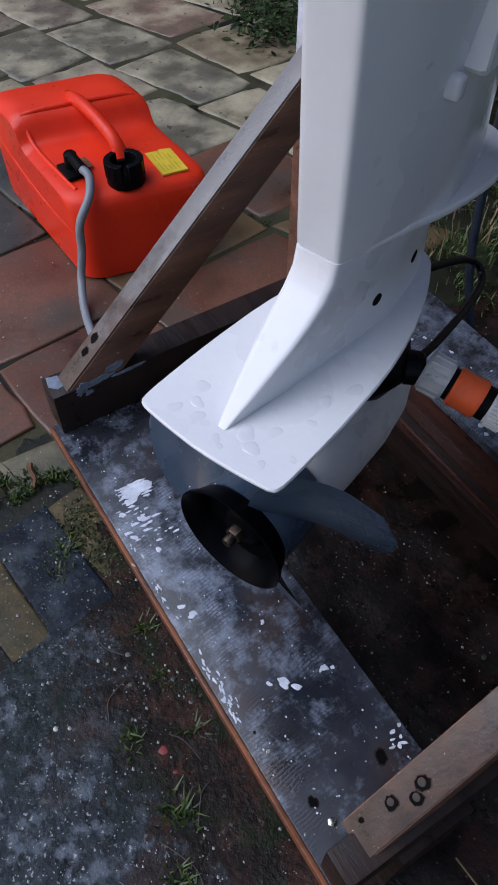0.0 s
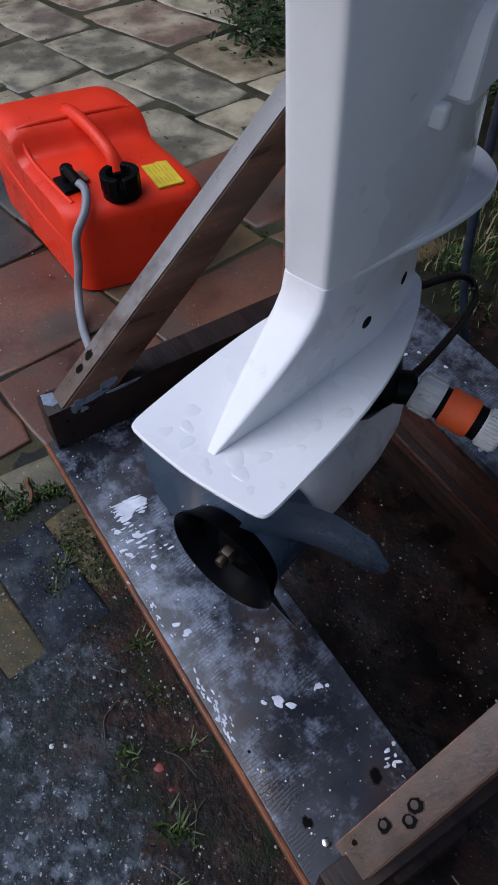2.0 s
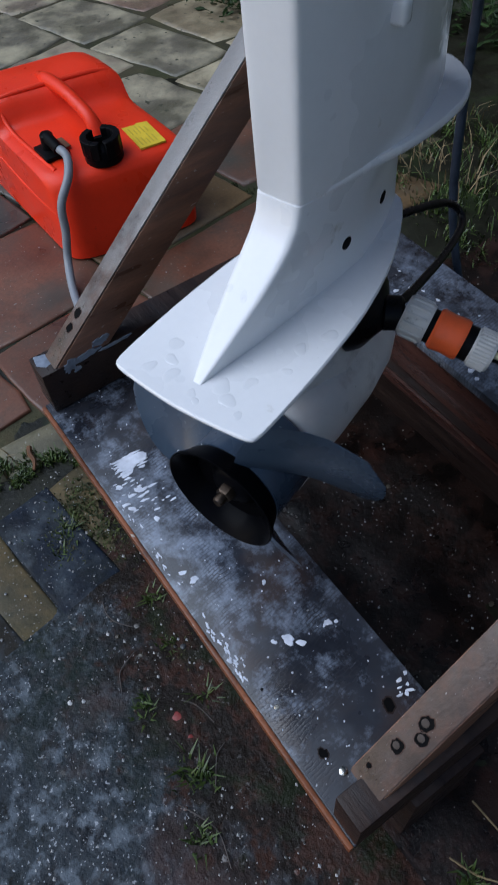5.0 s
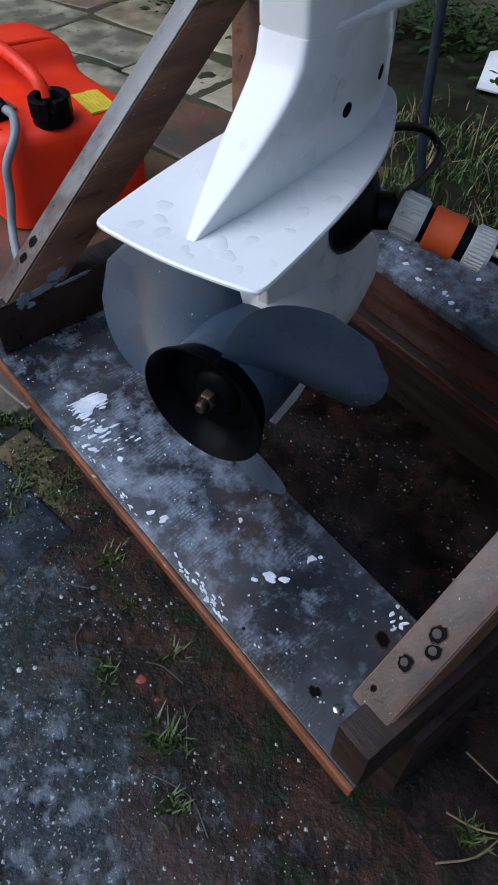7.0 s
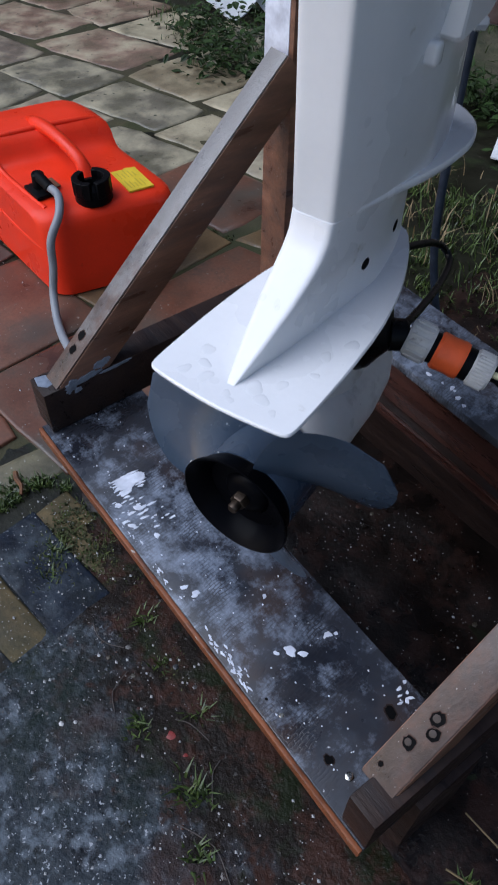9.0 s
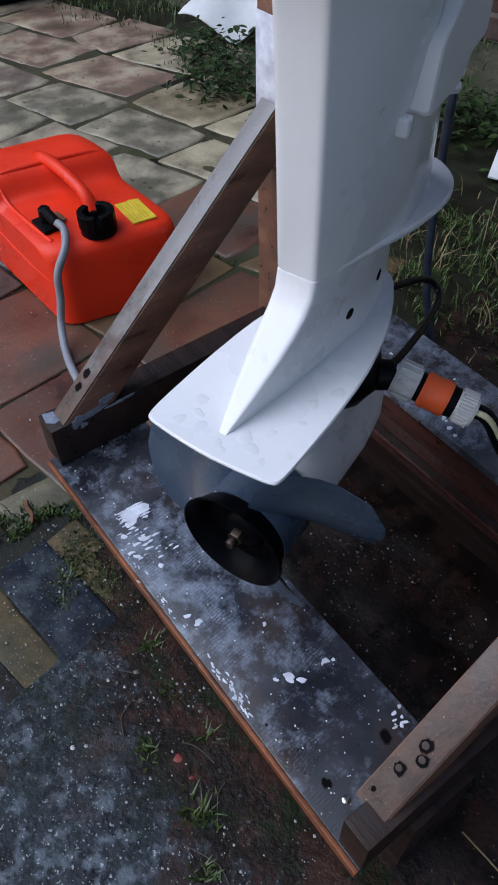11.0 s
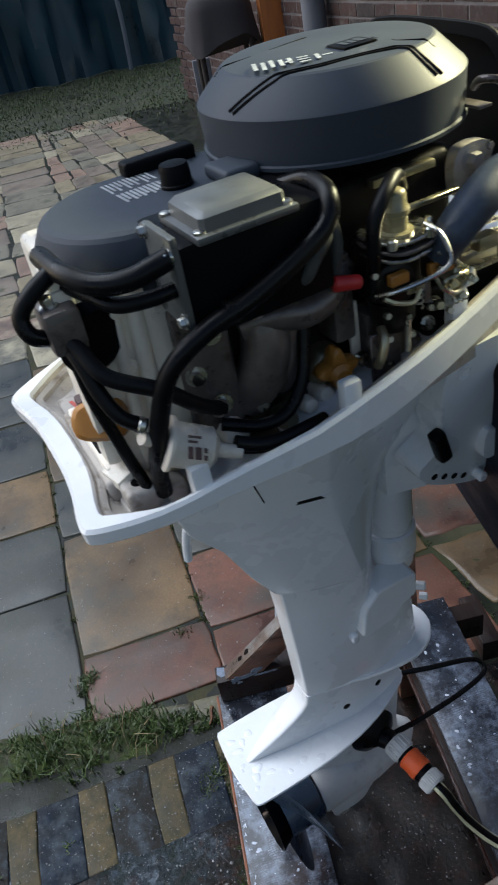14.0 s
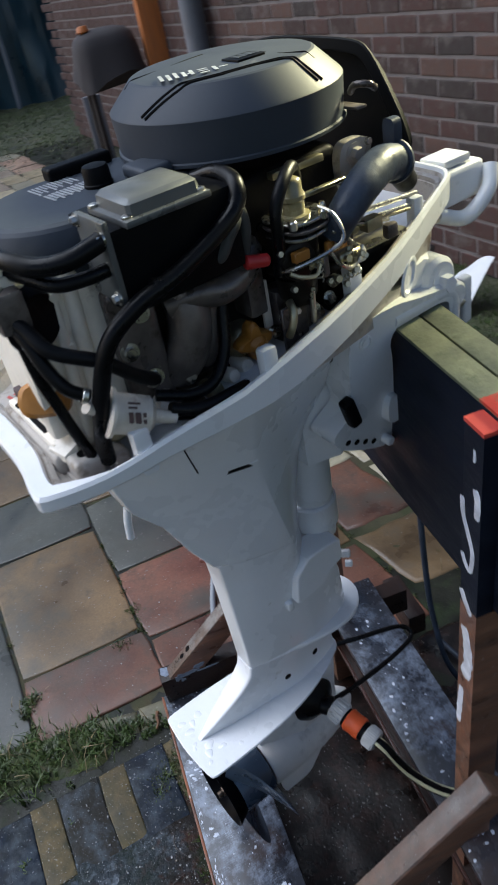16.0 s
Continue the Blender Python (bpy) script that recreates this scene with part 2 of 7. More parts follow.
M_GROUND = mat("earth_and_sand_joint", (0.012, 0.0125, 0.006), 0.45, var=0.6, scale=12, fine=120, bump=0.4, bump_scale=120, depth=0.003, dirt=(0.018, 0.030, 0.008), dirt_amount=0.5, dirt_scale=9, speck=(0.14, 0.11, 0.09), speck_scale=150, speck_amount=0.12, spec=0.3)
M_FIELD = mat("lawn_earth", (0.035, 0.042, 0.016), 0.9, var=0.5, scale=2.5, fine=20, bump=0.8, bump_scale=25, depth=0.02, dirt=(0.085, 0.072, 0.045), dirt_amount=0.4, dirt_scale=2.2)
M_DIRT = mat("wet_blue_grey_grit", (0.040, 0.053, 0.066), 0.46, var=0.95, scale=26, fine=150, bump=0.9, bump_scale=70, depth=0.005, dirt=(0.0062, 0.0068, 0.0064), dirt_amount=0.52, dirt_scale=26, speck=(0.30, 0.32, 0.35), speck_scale=230, speck_amount=0.46, spec=0.16, blotch=(0.100, 0.120, 0.142), blotch_scale=44.0, blotch_amount=0.48, soft=0.0)


def earth_over(m):
    """Brown-black earth and moss lying thick beside the stand and in patches over the grit."""
    n, l = m.node_tree.nodes, m.node_tree.links
    b = n["Principled BSDF"]
    base = b.inputs["Base Color"].links[0].from_socket
    co = n.new("ShaderNodeTexCoord")
    sep = n.new("ShaderNodeSeparateXYZ")
    l.new(co.outputs["Object"], sep.inputs[0])

    def field(sc, shift, lo, hi, add=None):
        mp = n.new("ShaderNodeMapping")
        mp.inputs["Location"].default_value = shift
        l.new(co.outputs["Object"], mp.inputs[0])
        t = n.new("ShaderNodeTexNoise")
        t.inputs["Scale"].default_value, t.inputs["Detail"].default_value, t.inputs["Roughness"].default_value = sc, 8.0, 0.68
        l.new(mp.outputs[0], t.inputs["Vector"])
        out = t.outputs["Fac"]
        if add:
            ad = n.new("ShaderNodeMath")
            ad.operation = "MULTIPLY_ADD"
            ad.inputs[1].default_value, ad.inputs[2].default_value = add
            l.new(sep.outputs["Y"], ad.inputs[0])
            sm = n.new("ShaderNodeMath")
            sm.operation = "ADD"
            l.new(out, sm.inputs[0])
            l.new(ad.outputs[0], sm.inputs[1])
            out = sm.outputs[0]
        r = n.new("ShaderNodeMapRange")
        r.inputs["From Min"].default_value, r.inputs["From Max"].default_value = lo, hi
        l.new(out, r.inputs["Value"])
        return r.outputs[0]

    colour = base
    layers = ((field(5.0, (2, 6, 0), 0.47, 0.62), (0.009, 0.016, 0.014, 1)), (field(4.2, (7, 1, 0), 0.51, 0.66), (0.046, 0.028, 0.026, 1)),
              (field(9.0, (0, 0, 0), 0.46, 0.62, (2.2, 0.25)), (0.0088, 0.0058, 0.0042, 1)), (field(24.0, (4, 2, 0), 0.50, 0.60, (1.0, 0.05)), (0.036, 0.015, 0.010, 1)),
              (field(15.0, (9, 5, 0), 0.58, 0.68, (0.7, 0.08)), (0.0095, 0.0135, 0.0050, 1)), (field(95.0, (1, 7, 0), 0.62, 0.66), (0.085, 0.083, 0.080, 1)))
    for fac, tint in layers:
        x = n.new("ShaderNodeMix")
        x.data_type = "RGBA"
        l.new(fac, x.inputs[0])
        l.new(colour, x.inputs[6])
        x.inputs[7].default_value = tint
        colour = x.outputs[2]
    l.new(colour, b.inputs["Base Color"])
    return m


earth_over(M_DIRT)
M_JOINT = mat("moss_and_silt_in_joints", (0.066, 0.062, 0.032), 0.75, var=0.6, scale=14, fine=150, bump=0.6, bump_scale=140, depth=0.003, dirt=(0.052, 0.038, 0.025), dirt_amount=0.5, dirt_scale=7, blotch=(0.040, 0.044, 0.018), blotch_scale=4.0, blotch_amount=0.45, spec=0.25)
SLAB_ARGS = dict(rough=0.42, var=0.65, scale=4.5, fine=160, bump=0.25, bump_scale=110, depth=0.002, dirt=(0.050, 0.044, 0.034), dirt_amount=0.44, dirt_scale=9, random_tone=0.15, speck=(0.20, 0.18, 0.16), speck_scale=120, speck_amount=0.22, coat=0.15, spec=0.4, blotch=(0.062, 0.064, 0.052), blotch_scale=3.4, blotch_amount=0.40, soft=0.07)
M_SLAB_GREY = mat("wet_grey_green_slab", (0.080, 0.082, 0.070), **SLAB_ARGS)
M_SLAB_TAN = mat("sandy_worn_slab", (0.200, 0.127, 0.060), **SLAB_ARGS)
M_SLAB_RED = mat("red_brown_concrete_slab", (0.185, 0.078, 0.047), **SLAB_ARGS)
M_KERB = mat("mossy_pale_kerb", (0.150, 0.135, 0.082), 0.5, var=0.5, scale=16, fine=140, bump=0.4, bump_scale=90, depth=0.003, dirt=(0.040, 0.046, 0.018), dirt_amount=0.45, dirt_scale=14, speck=(0.25, 0.24, 0.20), speck_scale=160, speck_amount=0.25)
STONES = [(0.34, 0.275, 0.170), (0.26, 0.205, 0.155), (0.42, 0.36, 0.245), (0.20, 0.180, 0.130), (0.27, 0.175, 0.125)]
M_STONE = mat("lichened_flagstone", (0.25, 0.22, 0.17), 0.5, var=0.42, scale=8, fine=90, palette=STONES, bump=0.6, bump_scale=40, depth=0.005, dirt=(0.085, 0.080, 0.044), dirt_amount=0.5, dirt_scale=7, soft=0.10, random_tone=0.1, coat=0.1, blotch=(0.42, 0.37, 0.25), blotch_scale=8.0, blotch_amount=0.42, speck=(0.05, 0.05, 0.03), speck_scale=50, speck_amount=0.3)
M_FARSTONE = mat("distant_weathered_sett", (0.25, 0.22, 0.17), 0.5, var=0.35, scale=5, fine=60, palette=STONES, bump=0.4, bump_scale=30, depth=0.005, dirt=(0.085, 0.082, 0.050), dirt_amount=0.4, dirt_scale=5, random_tone=0.2, coat=0.15, island=True)
BLOCKS = [(0.010, 0.018, 0.034), (0.008, 0.015, 0.030), (0.022, 0.015, 0.015), (0.013, 0.019, 0.030), (0.022, 0.019, 0.015), (0.009, 0.016, 0.032)]
M_BLOCK = mat("wet_clay_paver", (0.05, 0.06, 0.08), 0.6, var=0.6, scale=20, fine=160, palette=BLOCKS, bump=0.45, bump_scale=120, depth=0.003, dirt=(0.012, 0.015, 0.012), dirt_amount=0.46, dirt_scale=15, speck=(0.17, 0.19, 0.22), speck_scale=240, speck_amount=0.3, random_tone=0.2, spec=0.2, blotch=(0.062, 0.078, 0.094), blotch_scale=26.0, blotch_amount=0.42, soft=0.14)
M_YBLOCK = mat("wet_yellow_clay_paver", (0.135, 0.098, 0.045), 0.55, var=0.5, scale=16, fine=160, bump=0.35, bump_scale=170, depth=0.002, dirt=(0.036, 0.034, 0.022), dirt_amount=0.52, dirt_scale=13, soft=0.16, speck=(0.26, 0.25, 0.22), speck_scale=220, speck_amount=0.36, random_tone=0.12, spec=0.25, blotch=(0.022, 0.026, 0.013), blotch_scale=24.0, blotch_amount=0.52)
BRICKS = [(0.046, 0.023, 0.020), (0.062, 0.029, 0.025), (0.031, 0.021, 0.020), (0.080, 0.042, 0.033), (0.040, 0.020, 0.018)]
M_BRICK = mat("old_red_brick", (0.2, 0.1, 0.08), 0.75, var=0.35, scale=20, fine=160, palette=BRICKS, bump=0.6, bump_scale=120, random_tone=0.15, dirt=(0.13, 0.11, 0.10), dirt_amount=0.14, dirt_scale=16, soft=0.08, blotch=(0.10, 0.085, 0.078), blotch_scale=9.0, blotch_amount=0.2)
M_MORTAR = mat("grey_mortar", (0.150, 0.132, 0.130), 0.9, var=0.3, scale=12, bump=0.6)
M_TARP = mat("dark_teal_tarpaulin", (0.012, 0.045, 0.068), 0.45, var=0.4, scale=1.2, bump=0.2, bump_scale=3)
M_ORANGEWOOD = mat("orange_stained_post", (0.42, 0.13, 0.03), 0.6, var=0.2, scale=6, stretch=(6, 6, 0.6), bump=0.2)
M_PALEPOST = mat("pale_grey_post", (0.13, 0.14, 0.165), 0.6, var=0.2, scale=6, bump=0.2)
M_DARKCLOTH = mat("dark_brown_cloth", (0.03, 0.022, 0.02), 0.9, var=0.4, scale=6, bump=0.4)
M_PALECLOTH = mat("pale_mauve_cloth", (0.040, 0.035, 0.038), 0.9, var=0.25, scale=6, bump=0.4)
M_LEAF = mat("wet_grass", (0.064, 0.104, 0.022), 0.45, var=0.65, scale=30, bump=0)
M_FARLEAF = mat("dull_lawn_grass", (0.075, 0.098, 0.032), 0.6, var=0.5, scale=1.2, fine=8, bump=0)
M_WEED = mat("dark_weed_leaf", (0.024, 0.050, 0.012), 0.6, spec=0.2, var=0.6, scale=14, bump=0, island=True, random_tone=0.3)
M_MOSS = mat("moss", (0.060, 0.078, 0.018), 0.8, var=0.6, scale=40, bump=0.9, bump_scale=160, depth=0.004, dirt=(0.050, 0.036, 0.020), dirt_amount=0.45, dirt_scale=22)
M_STRAW = mat("dry_straw", (0.22, 0.165, 0.085), 0.7, var=0.3, scale=40, bump=0.2)
M_STALK = mat("sodden_grey_stalk", (0.060, 0.050, 0.046), 0.6, var=0.4, scale=60, bump=0.3)
M_STICK = mat("rusty_brown_twig", (0.16, 0.07, 0.03), 0.7, var=0.4, scale=60, bump=0.5)
PEBBLES = [(0.022, 0.016, 0.013), (0.040, 0.026, 0.020), (0.075, 0.030, 0.020), (0.030, 0.034, 0.040), (0.018, 0.013, 0.010), (0.090, 0.085, 0.080), (0.050, 0.042, 0.030), (0.016, 0.017, 0.012)]
M_PEBBLE = mat("wet_pebbles", (0.05, 0.04, 0.03), 0.25, var=0.4, scale=90, fine=300, palette=PEBBLES, bump=0.2, random_tone=0.3, coat=0.3, island=True)
M_CHIP = mat("pale_grit", (0.46, 0.46, 0.47), 0.6, var=0.3, scale=60, bump=0.2)
M_WHITESHEET = mat("white_painted_scrap", (0.62, 0.64, 0.66), 0.5, var=0.12, scale=9, bump=0.1)
M_OILPAN = mat("oily_brown_pan", (0.030, 0.019, 0.012), 0.4, var=0.5, scale=18, bump=0.3, dirt=(0.30, 0.23, 0.16), dirt_amount=0.5, dirt_scale=24, soft=0.1)
M_SHIELD = mat("matt_black_shield", (0.0042, 0.0045, 0.005), 0.6, var=0.2, scale=10, bump=0.05, spec=0.1)
M_REDCHIP = mat("muddy_red_plastic", (0.28, 0.030, 0.026), 0.5, var=0.4, scale=90, bump=0.3, dirt=(0.05, 0.022, 0.016), dirt_amount=0.5, dirt_scale=120)
M_PANCREAM = mat("grimy_pan_plastic", (0.46, 0.42, 0.38), 0.5, var=0.25, scale=16, dirt=(0.16, 0.12, 0.085), dirt_amount=0.42, dirt_scale=28, bump=0.2)
M_SMEAR = mat("blue_grey_paint_smear", (0.20, 0.24, 0.31), 0.5, var=0.4, scale=60, bump=0.3)
M_STRIPE = mat("pale_yellow_hose_stripe", (0.62, 0.60, 0.38), 0.4, var=0.1, bump=0)
M_REDSPRAY = mat("red_sprayed_board_top", (0.62, 0.06, 0.035), 0.5, var=0.2, scale=30, bump=0.4, dirt=(0.16, 0.15, 0.085), dirt_amount=0.45, dirt_scale=45)
M_REDTAPE = mat("red_white_tape", (0.75, 0.09, 0.06), 0.5, var=0.15, bump=0.1)


def ply_material():
    """Film-faced plywood: blue-grey worn film with a pressed mesh of short dark dashes, brown where it wore through;
    sky reflection is mixed into its pale and brown tints.
    """
    m = mat("film_faced_plywood", (0.036, 0.041, 0.054), 0.32, var=0.6, scale=11, fine=70, bump=0, dirt=(0.030, 0.026, 0.028), dirt_amount=0.45, dirt_scale=24, soft=0.08, coat=0.22, speck=(0.5, 0.52, 0.55), speck_scale=170, speck_amount=0.12)
    n, l = m.node_tree.nodes, m.node_tree.links
    b = n["Principled BSDF"]
    base = b.inputs["Base Color"].links[0].from_socket
    co = n.new("ShaderNodeTexCoord")
    wob = n.new("ShaderNodeTexNoise")
    wob.inputs["Scale"].default_value, wob.inputs["Detail"].default_value = 42.0, 5.0
    l.new(co.outputs["Object"], wob.inputs["Vector"])
    warp = n.new("ShaderNodeVectorMath")
    warp.operation = "MULTIPLY_ADD"
    warp.inputs[1].default_value = (0.010, 0.010, 0.0)
    l.new(wob.outputs["Color"], warp.inputs[0])
    l.new(co.outputs["Object"], warp.inputs[2])
    turn = n.new("ShaderNodeMapping")
    turn.inputs["Rotation"].default_value = (0, 0, radians(84))
    l.new(warp.outputs[0], turn.inputs[0])
    br = n.new("ShaderNodeTexBrick")
    br.inputs["Scale"].default_value = 1.0
    br.inputs["Mortar Size"].default_value, br.inputs["Mortar Smooth"].default_value = 0.0012, 1.0
    br.inputs["Brick Width"].default_value, br.inputs["Row Height"].default_value = 0.011, 0.0042
    l.new(turn.outputs[0], br.inputs["Vector"])
    worn = n.new("ShaderNodeTexNoise")
    worn.inputs["Scale"].default_value, worn.inputs["Detail"].default_value = 22.0, 9.0
    l.new(co.outputs["Object"], worn.inputs["Vector"])
    fade = n.new("ShaderNodeMapRange")
    fade.inputs["From Min"].default_value, fade.inputs["From Max"].default_value = 0.43, 0.68
    l.new(worn.outputs["Fac"], fade.inputs["Value"])
    mask = n.new("ShaderNodeMath")
    mask.operation = "MULTIPLY"
    l.new(br.outputs["Fac"], mask.inputs[0])
    l.new(fade.outputs[0], mask.inputs[1])
    brown = n.new("ShaderNodeTexNoise")
    brown.inputs["Scale"].default_value, brown.inputs["Detail"].default_value = 7.0, 7.0
    shift = n.new("ShaderNodeMapping")
    shift.inputs["Location"].default_value = (3.1, 1.7, 0)
    l.new(co.outputs["Object"], shift.inputs[0])
    l.new(shift.outputs[0], brown.inputs["Vector"])
    bm = n.new("ShaderNodeMapRange")
    bm.inputs["From Min"].default_value, bm.inputs["From Max"].default_value = 0.53, 0.63
    bm.inputs["To Max"].default_value = 0.85
    sep = n.new("ShaderNodeSeparateXYZ")
    l.new(co.outputs["Object"], sep.inputs[0])
    # the board mirrors less sky towards +x; that dimming is put into the brown
    lean = n.new("ShaderNodeMath")
    lean.operation = "MULTIPLY_ADD"
    lean.inputs[1].default_value = 0.30
    l.new(sep.outputs["X"], lean.inputs[0])
    l.new(brown.outputs["Fac"], lean.inputs[2])
    l.new(lean.outputs[0], bm.inputs["Value"])
    far = n.new("ShaderNodeMath")  # pale scuffs about the far half's middle; the sky's sheen there is tinted in
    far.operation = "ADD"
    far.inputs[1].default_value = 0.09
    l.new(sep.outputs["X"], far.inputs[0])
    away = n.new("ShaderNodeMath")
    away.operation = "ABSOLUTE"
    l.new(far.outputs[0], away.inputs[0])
    scuff_sheen = n.new("ShaderNodeTexNoise")
    scuff_sheen.inputs["Scale"].default_value, scuff_sheen.inputs["Detail"].default_value, scuff_sheen.inputs["Roughness"].default_value = 30.0, 12.0, 0.76
    l.new(co.outputs["Object"], scuff_sheen.inputs["Vector"])
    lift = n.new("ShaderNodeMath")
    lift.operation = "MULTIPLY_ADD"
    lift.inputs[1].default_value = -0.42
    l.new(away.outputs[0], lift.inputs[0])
    l.new(scuff_sheen.outputs["Fac"], lift.inputs[2])
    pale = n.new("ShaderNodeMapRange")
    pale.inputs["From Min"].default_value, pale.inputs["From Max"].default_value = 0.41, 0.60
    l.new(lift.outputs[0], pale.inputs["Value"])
    colour = base
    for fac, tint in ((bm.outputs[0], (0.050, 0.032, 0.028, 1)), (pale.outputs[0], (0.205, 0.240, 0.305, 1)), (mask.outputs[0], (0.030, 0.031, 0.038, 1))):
        x = n.new("ShaderNodeMix")
        x.data_type = "RGBA"
        l.new(fac, x.inputs[0])
        l.new(colour, x.inputs[6])
        x.inputs[7].default_value = tint
        colour = x.outputs[2]
    l.new(colour, b.inputs["Base Color"])
    bp = n.new("ShaderNodeBump")
    bp.invert = True
    bp.inputs["Strength"].default_value, bp.inputs["Distance"].default_value = 0.22, 0.0008
    l.new(mask.outputs[0], bp.inputs["Height"])
    l.new(bp.outputs[0], b.inputs["Normal"])
    return m


M_PLY = ply_material()


M_DROP = mat("rain_bead", (0.775, 0.785, 0.805), 0.05, var=0.02, bump=0, coat=1.0)


# ---- mesh helpers ----
def part(name, bm, material, parent=None, label="", smooth=True, angle=38):
    """One bmesh as one object, under a thing or under a part."""
    bmesh.ops.recalc_face_normals(bm, faces=bm.faces)
    me = bpy.data.meshes.new(name)
    if smooth:
        for f in bm.faces:
            f.smooth = True
        for e in bm.edges:
            if len(e.link_faces) == 2 and e.calc_face_angle(0) > radians(angle):
                e.smooth = False
    bm.to_mesh(me)
    bm.free()
    for m in material if isinstance(material, (list, tuple)) else [material]:
        me.materials.append(m)
    ob = new(name, me)
    ob.parent = parent
    if label:
        ob["label"] = label
    return ob


def thing(name, m, label, category, group="", kind=""):
    e = new(name)
    e.empty_display_size = 0.05
    e.matrix_world = m
    return tagged(e, label, category, group, kind)


def join(bm, other):
    me = bpy.data.meshes.new("tmp")
    other.to_mesh(me)
    other.free()
    bm.from_mesh(me)
    bpy.data.meshes.remove(me)
    return bm


def box(x0, x1, y0, y1, z0, z1, bev=0.003, seg=2, m=None):
    bm = bmesh.new()
    bmesh.ops.create_cube(bm, size=1)
    for v in bm.verts:
        v.co = Vector(((x0 + x1) / 2 + v.co.x * (x1 - x0), (y0 + y1) / 2 + v.co.y * (y1 - y0), (z0 + z1) / 2 + v.co.z * (z1 - z0)))
    if bev:
        bmesh.ops.bevel(bm, geom=bm.edges[:], offset=bev, segments=seg, affect="EDGES", profile=0.6)
    if m:
        bmesh.ops.transform(bm, matrix=m, verts=bm.verts)
    return bm


def frame_of(d):
    d = d.normalized()
    a = Vector((0, 0, 1)) if abs(d.z) < 0.9 else Vector((1, 0, 0))
    u = d.cross(a).normalized()
    return u, u.cross(d).normalized()


def loft(rings, caps=True):
    bm = bmesh.new()
    loops = [[bm.verts.new(p) for p in ring] for ring in rings]
    for a, b in zip(loops, loops[1:]):
        for i in range(len(a)):
            j = (i + 1) % len(a)
            bm.faces.new((a[i], a[j], b[j], b[i]))
    if caps:
        bm.faces.new(loops[0][::-1])
        bm.faces.new(loops[-1])
    return bm


def spin(p0, axis, profile, n=28):
    """A turned body: profile rows of (distance along the axis, radius) from p0."""
    p0, axis = Vector(p0), Vector(axis).normalized()
    u, v = frame_of(axis)
    rings = [[p0 + axis * d + (u * math.cos(2 * math.pi * i / n) + v * math.sin(2 * math.pi * i / n)) * max(r, 1e-4) for i in range(n)] for d, r in profile]
    return loft(rings)


def rod(p0, p1, r, r1=None, n=16, bev=0.0):
    p0, p1 = Vector(p0), Vector(p1)
    h, r1 = (p1 - p0).length, r if r1 is None else r1
    if bev:
        return spin(p0, p1 - p0, [(0, r - bev), (bev, r), (h - bev, r1), (h, r1 - bev)], n)
    return spin(p0, p1 - p0, [(0, r), (h, r1)], n)


def spline(pts, steps=8):
    pts = [Vector(p) for p in pts]
    pts = [pts[0] * 2 - pts[1]] + pts + [pts[-1] * 2 - pts[-2]]
    out = []
    for i in range(1, len(pts) - 2):
        a, b, c, d = pts[i - 1 : i + 3]
        for k in range(steps):
            t = k / steps
            out.append(0.5 * (2 * b + (c - a) * t + (2 * a - 5 * b + 4 * c - d) * t * t + (3 * b - a - 3 * c + d) * t ** 3))
    out.append(pts[-2])
    return out


def tube(pts, r, n=12, steps=8, radii=None):
    path = spline(pts, steps)
    rings, u = [], None
    for i, p in enumerate(path):
        d = (path[min(i + 1, len(path) - 1)] - path[max(i - 1, 0)]).normalized()
        if u is None:
            u = frame_of(d)[0]
        u = (u - d * u.dot(d)).normalized()
        v = d.cross(u)
        rr = r
        if radii:
            x = i / (len(path) - 1) * (len(radii) - 1)
            k = min(int(x), len(radii) - 2)
            rr = radii[k] + (radii[k + 1] - radii[k]) * (x - k)
        rings.append([p + (u * math.cos(2 * math.pi * j / n) + v * math.sin(2 * math.pi * j / n)) * rr for j in range(n)])
    return loft(rings)


def rounded(points, cuts=2):
    """A closed outline with its corners cut round."""
    pts = [Vector(p) for p in points]
    for _ in range(cuts):
        out = []
        for i, p in enumerate(pts):
            q = pts[(i + 1) % len(pts)]
            out += [p * 0.78 + q * 0.22, p * 0.22 + q * 0.78]
        pts = out
    return pts


def slab_of(outline, z0, z1, bev=0.002):
    """A flat plate of any outline in x and y."""
    rings = []
    c = sum((Vector(p).to_2d() for p in outline), Vector((0, 0))) / len(outline)
    for z, inset in ((z0, bev), (z0 + bev, 0), (z1 - bev, 0), (z1, bev)):
        ring = []
        for p in outline:
            q = Vector(p).to_2d()
            d = q - c
            q = q - d.normalized() * inset if d.length > inset else q
            ring.append(Vector((q.x, q.y, z)))
        rings.append(ring)
    return loft(rings)


def hexbolt(p, axis, r=0.005, h=0.005, washer=True):
    axis = Vector(axis).normalized()
    bm = spin(p, axis, [(0, r), (h * 0.8, r), (h, r * 0.86)], 6)
    if washer:
        join(bm, spin(Vector(p) - axis * 0.0008, axis, [(0, r * 1.5), (0.0016, r * 1.5)], 16))
    return bm


# ---- setting ----
STAND = Matrix.Translation((0, 0, 0.165)) @ pose(0, 0, 0, 0, 2.8, 0) @ Matrix.Translation((0, 0, -0.165))
MOTOR = STAND @ pose(-0.049, 0.21, 0, 0, 0, 18)
rng = random.Random(7)


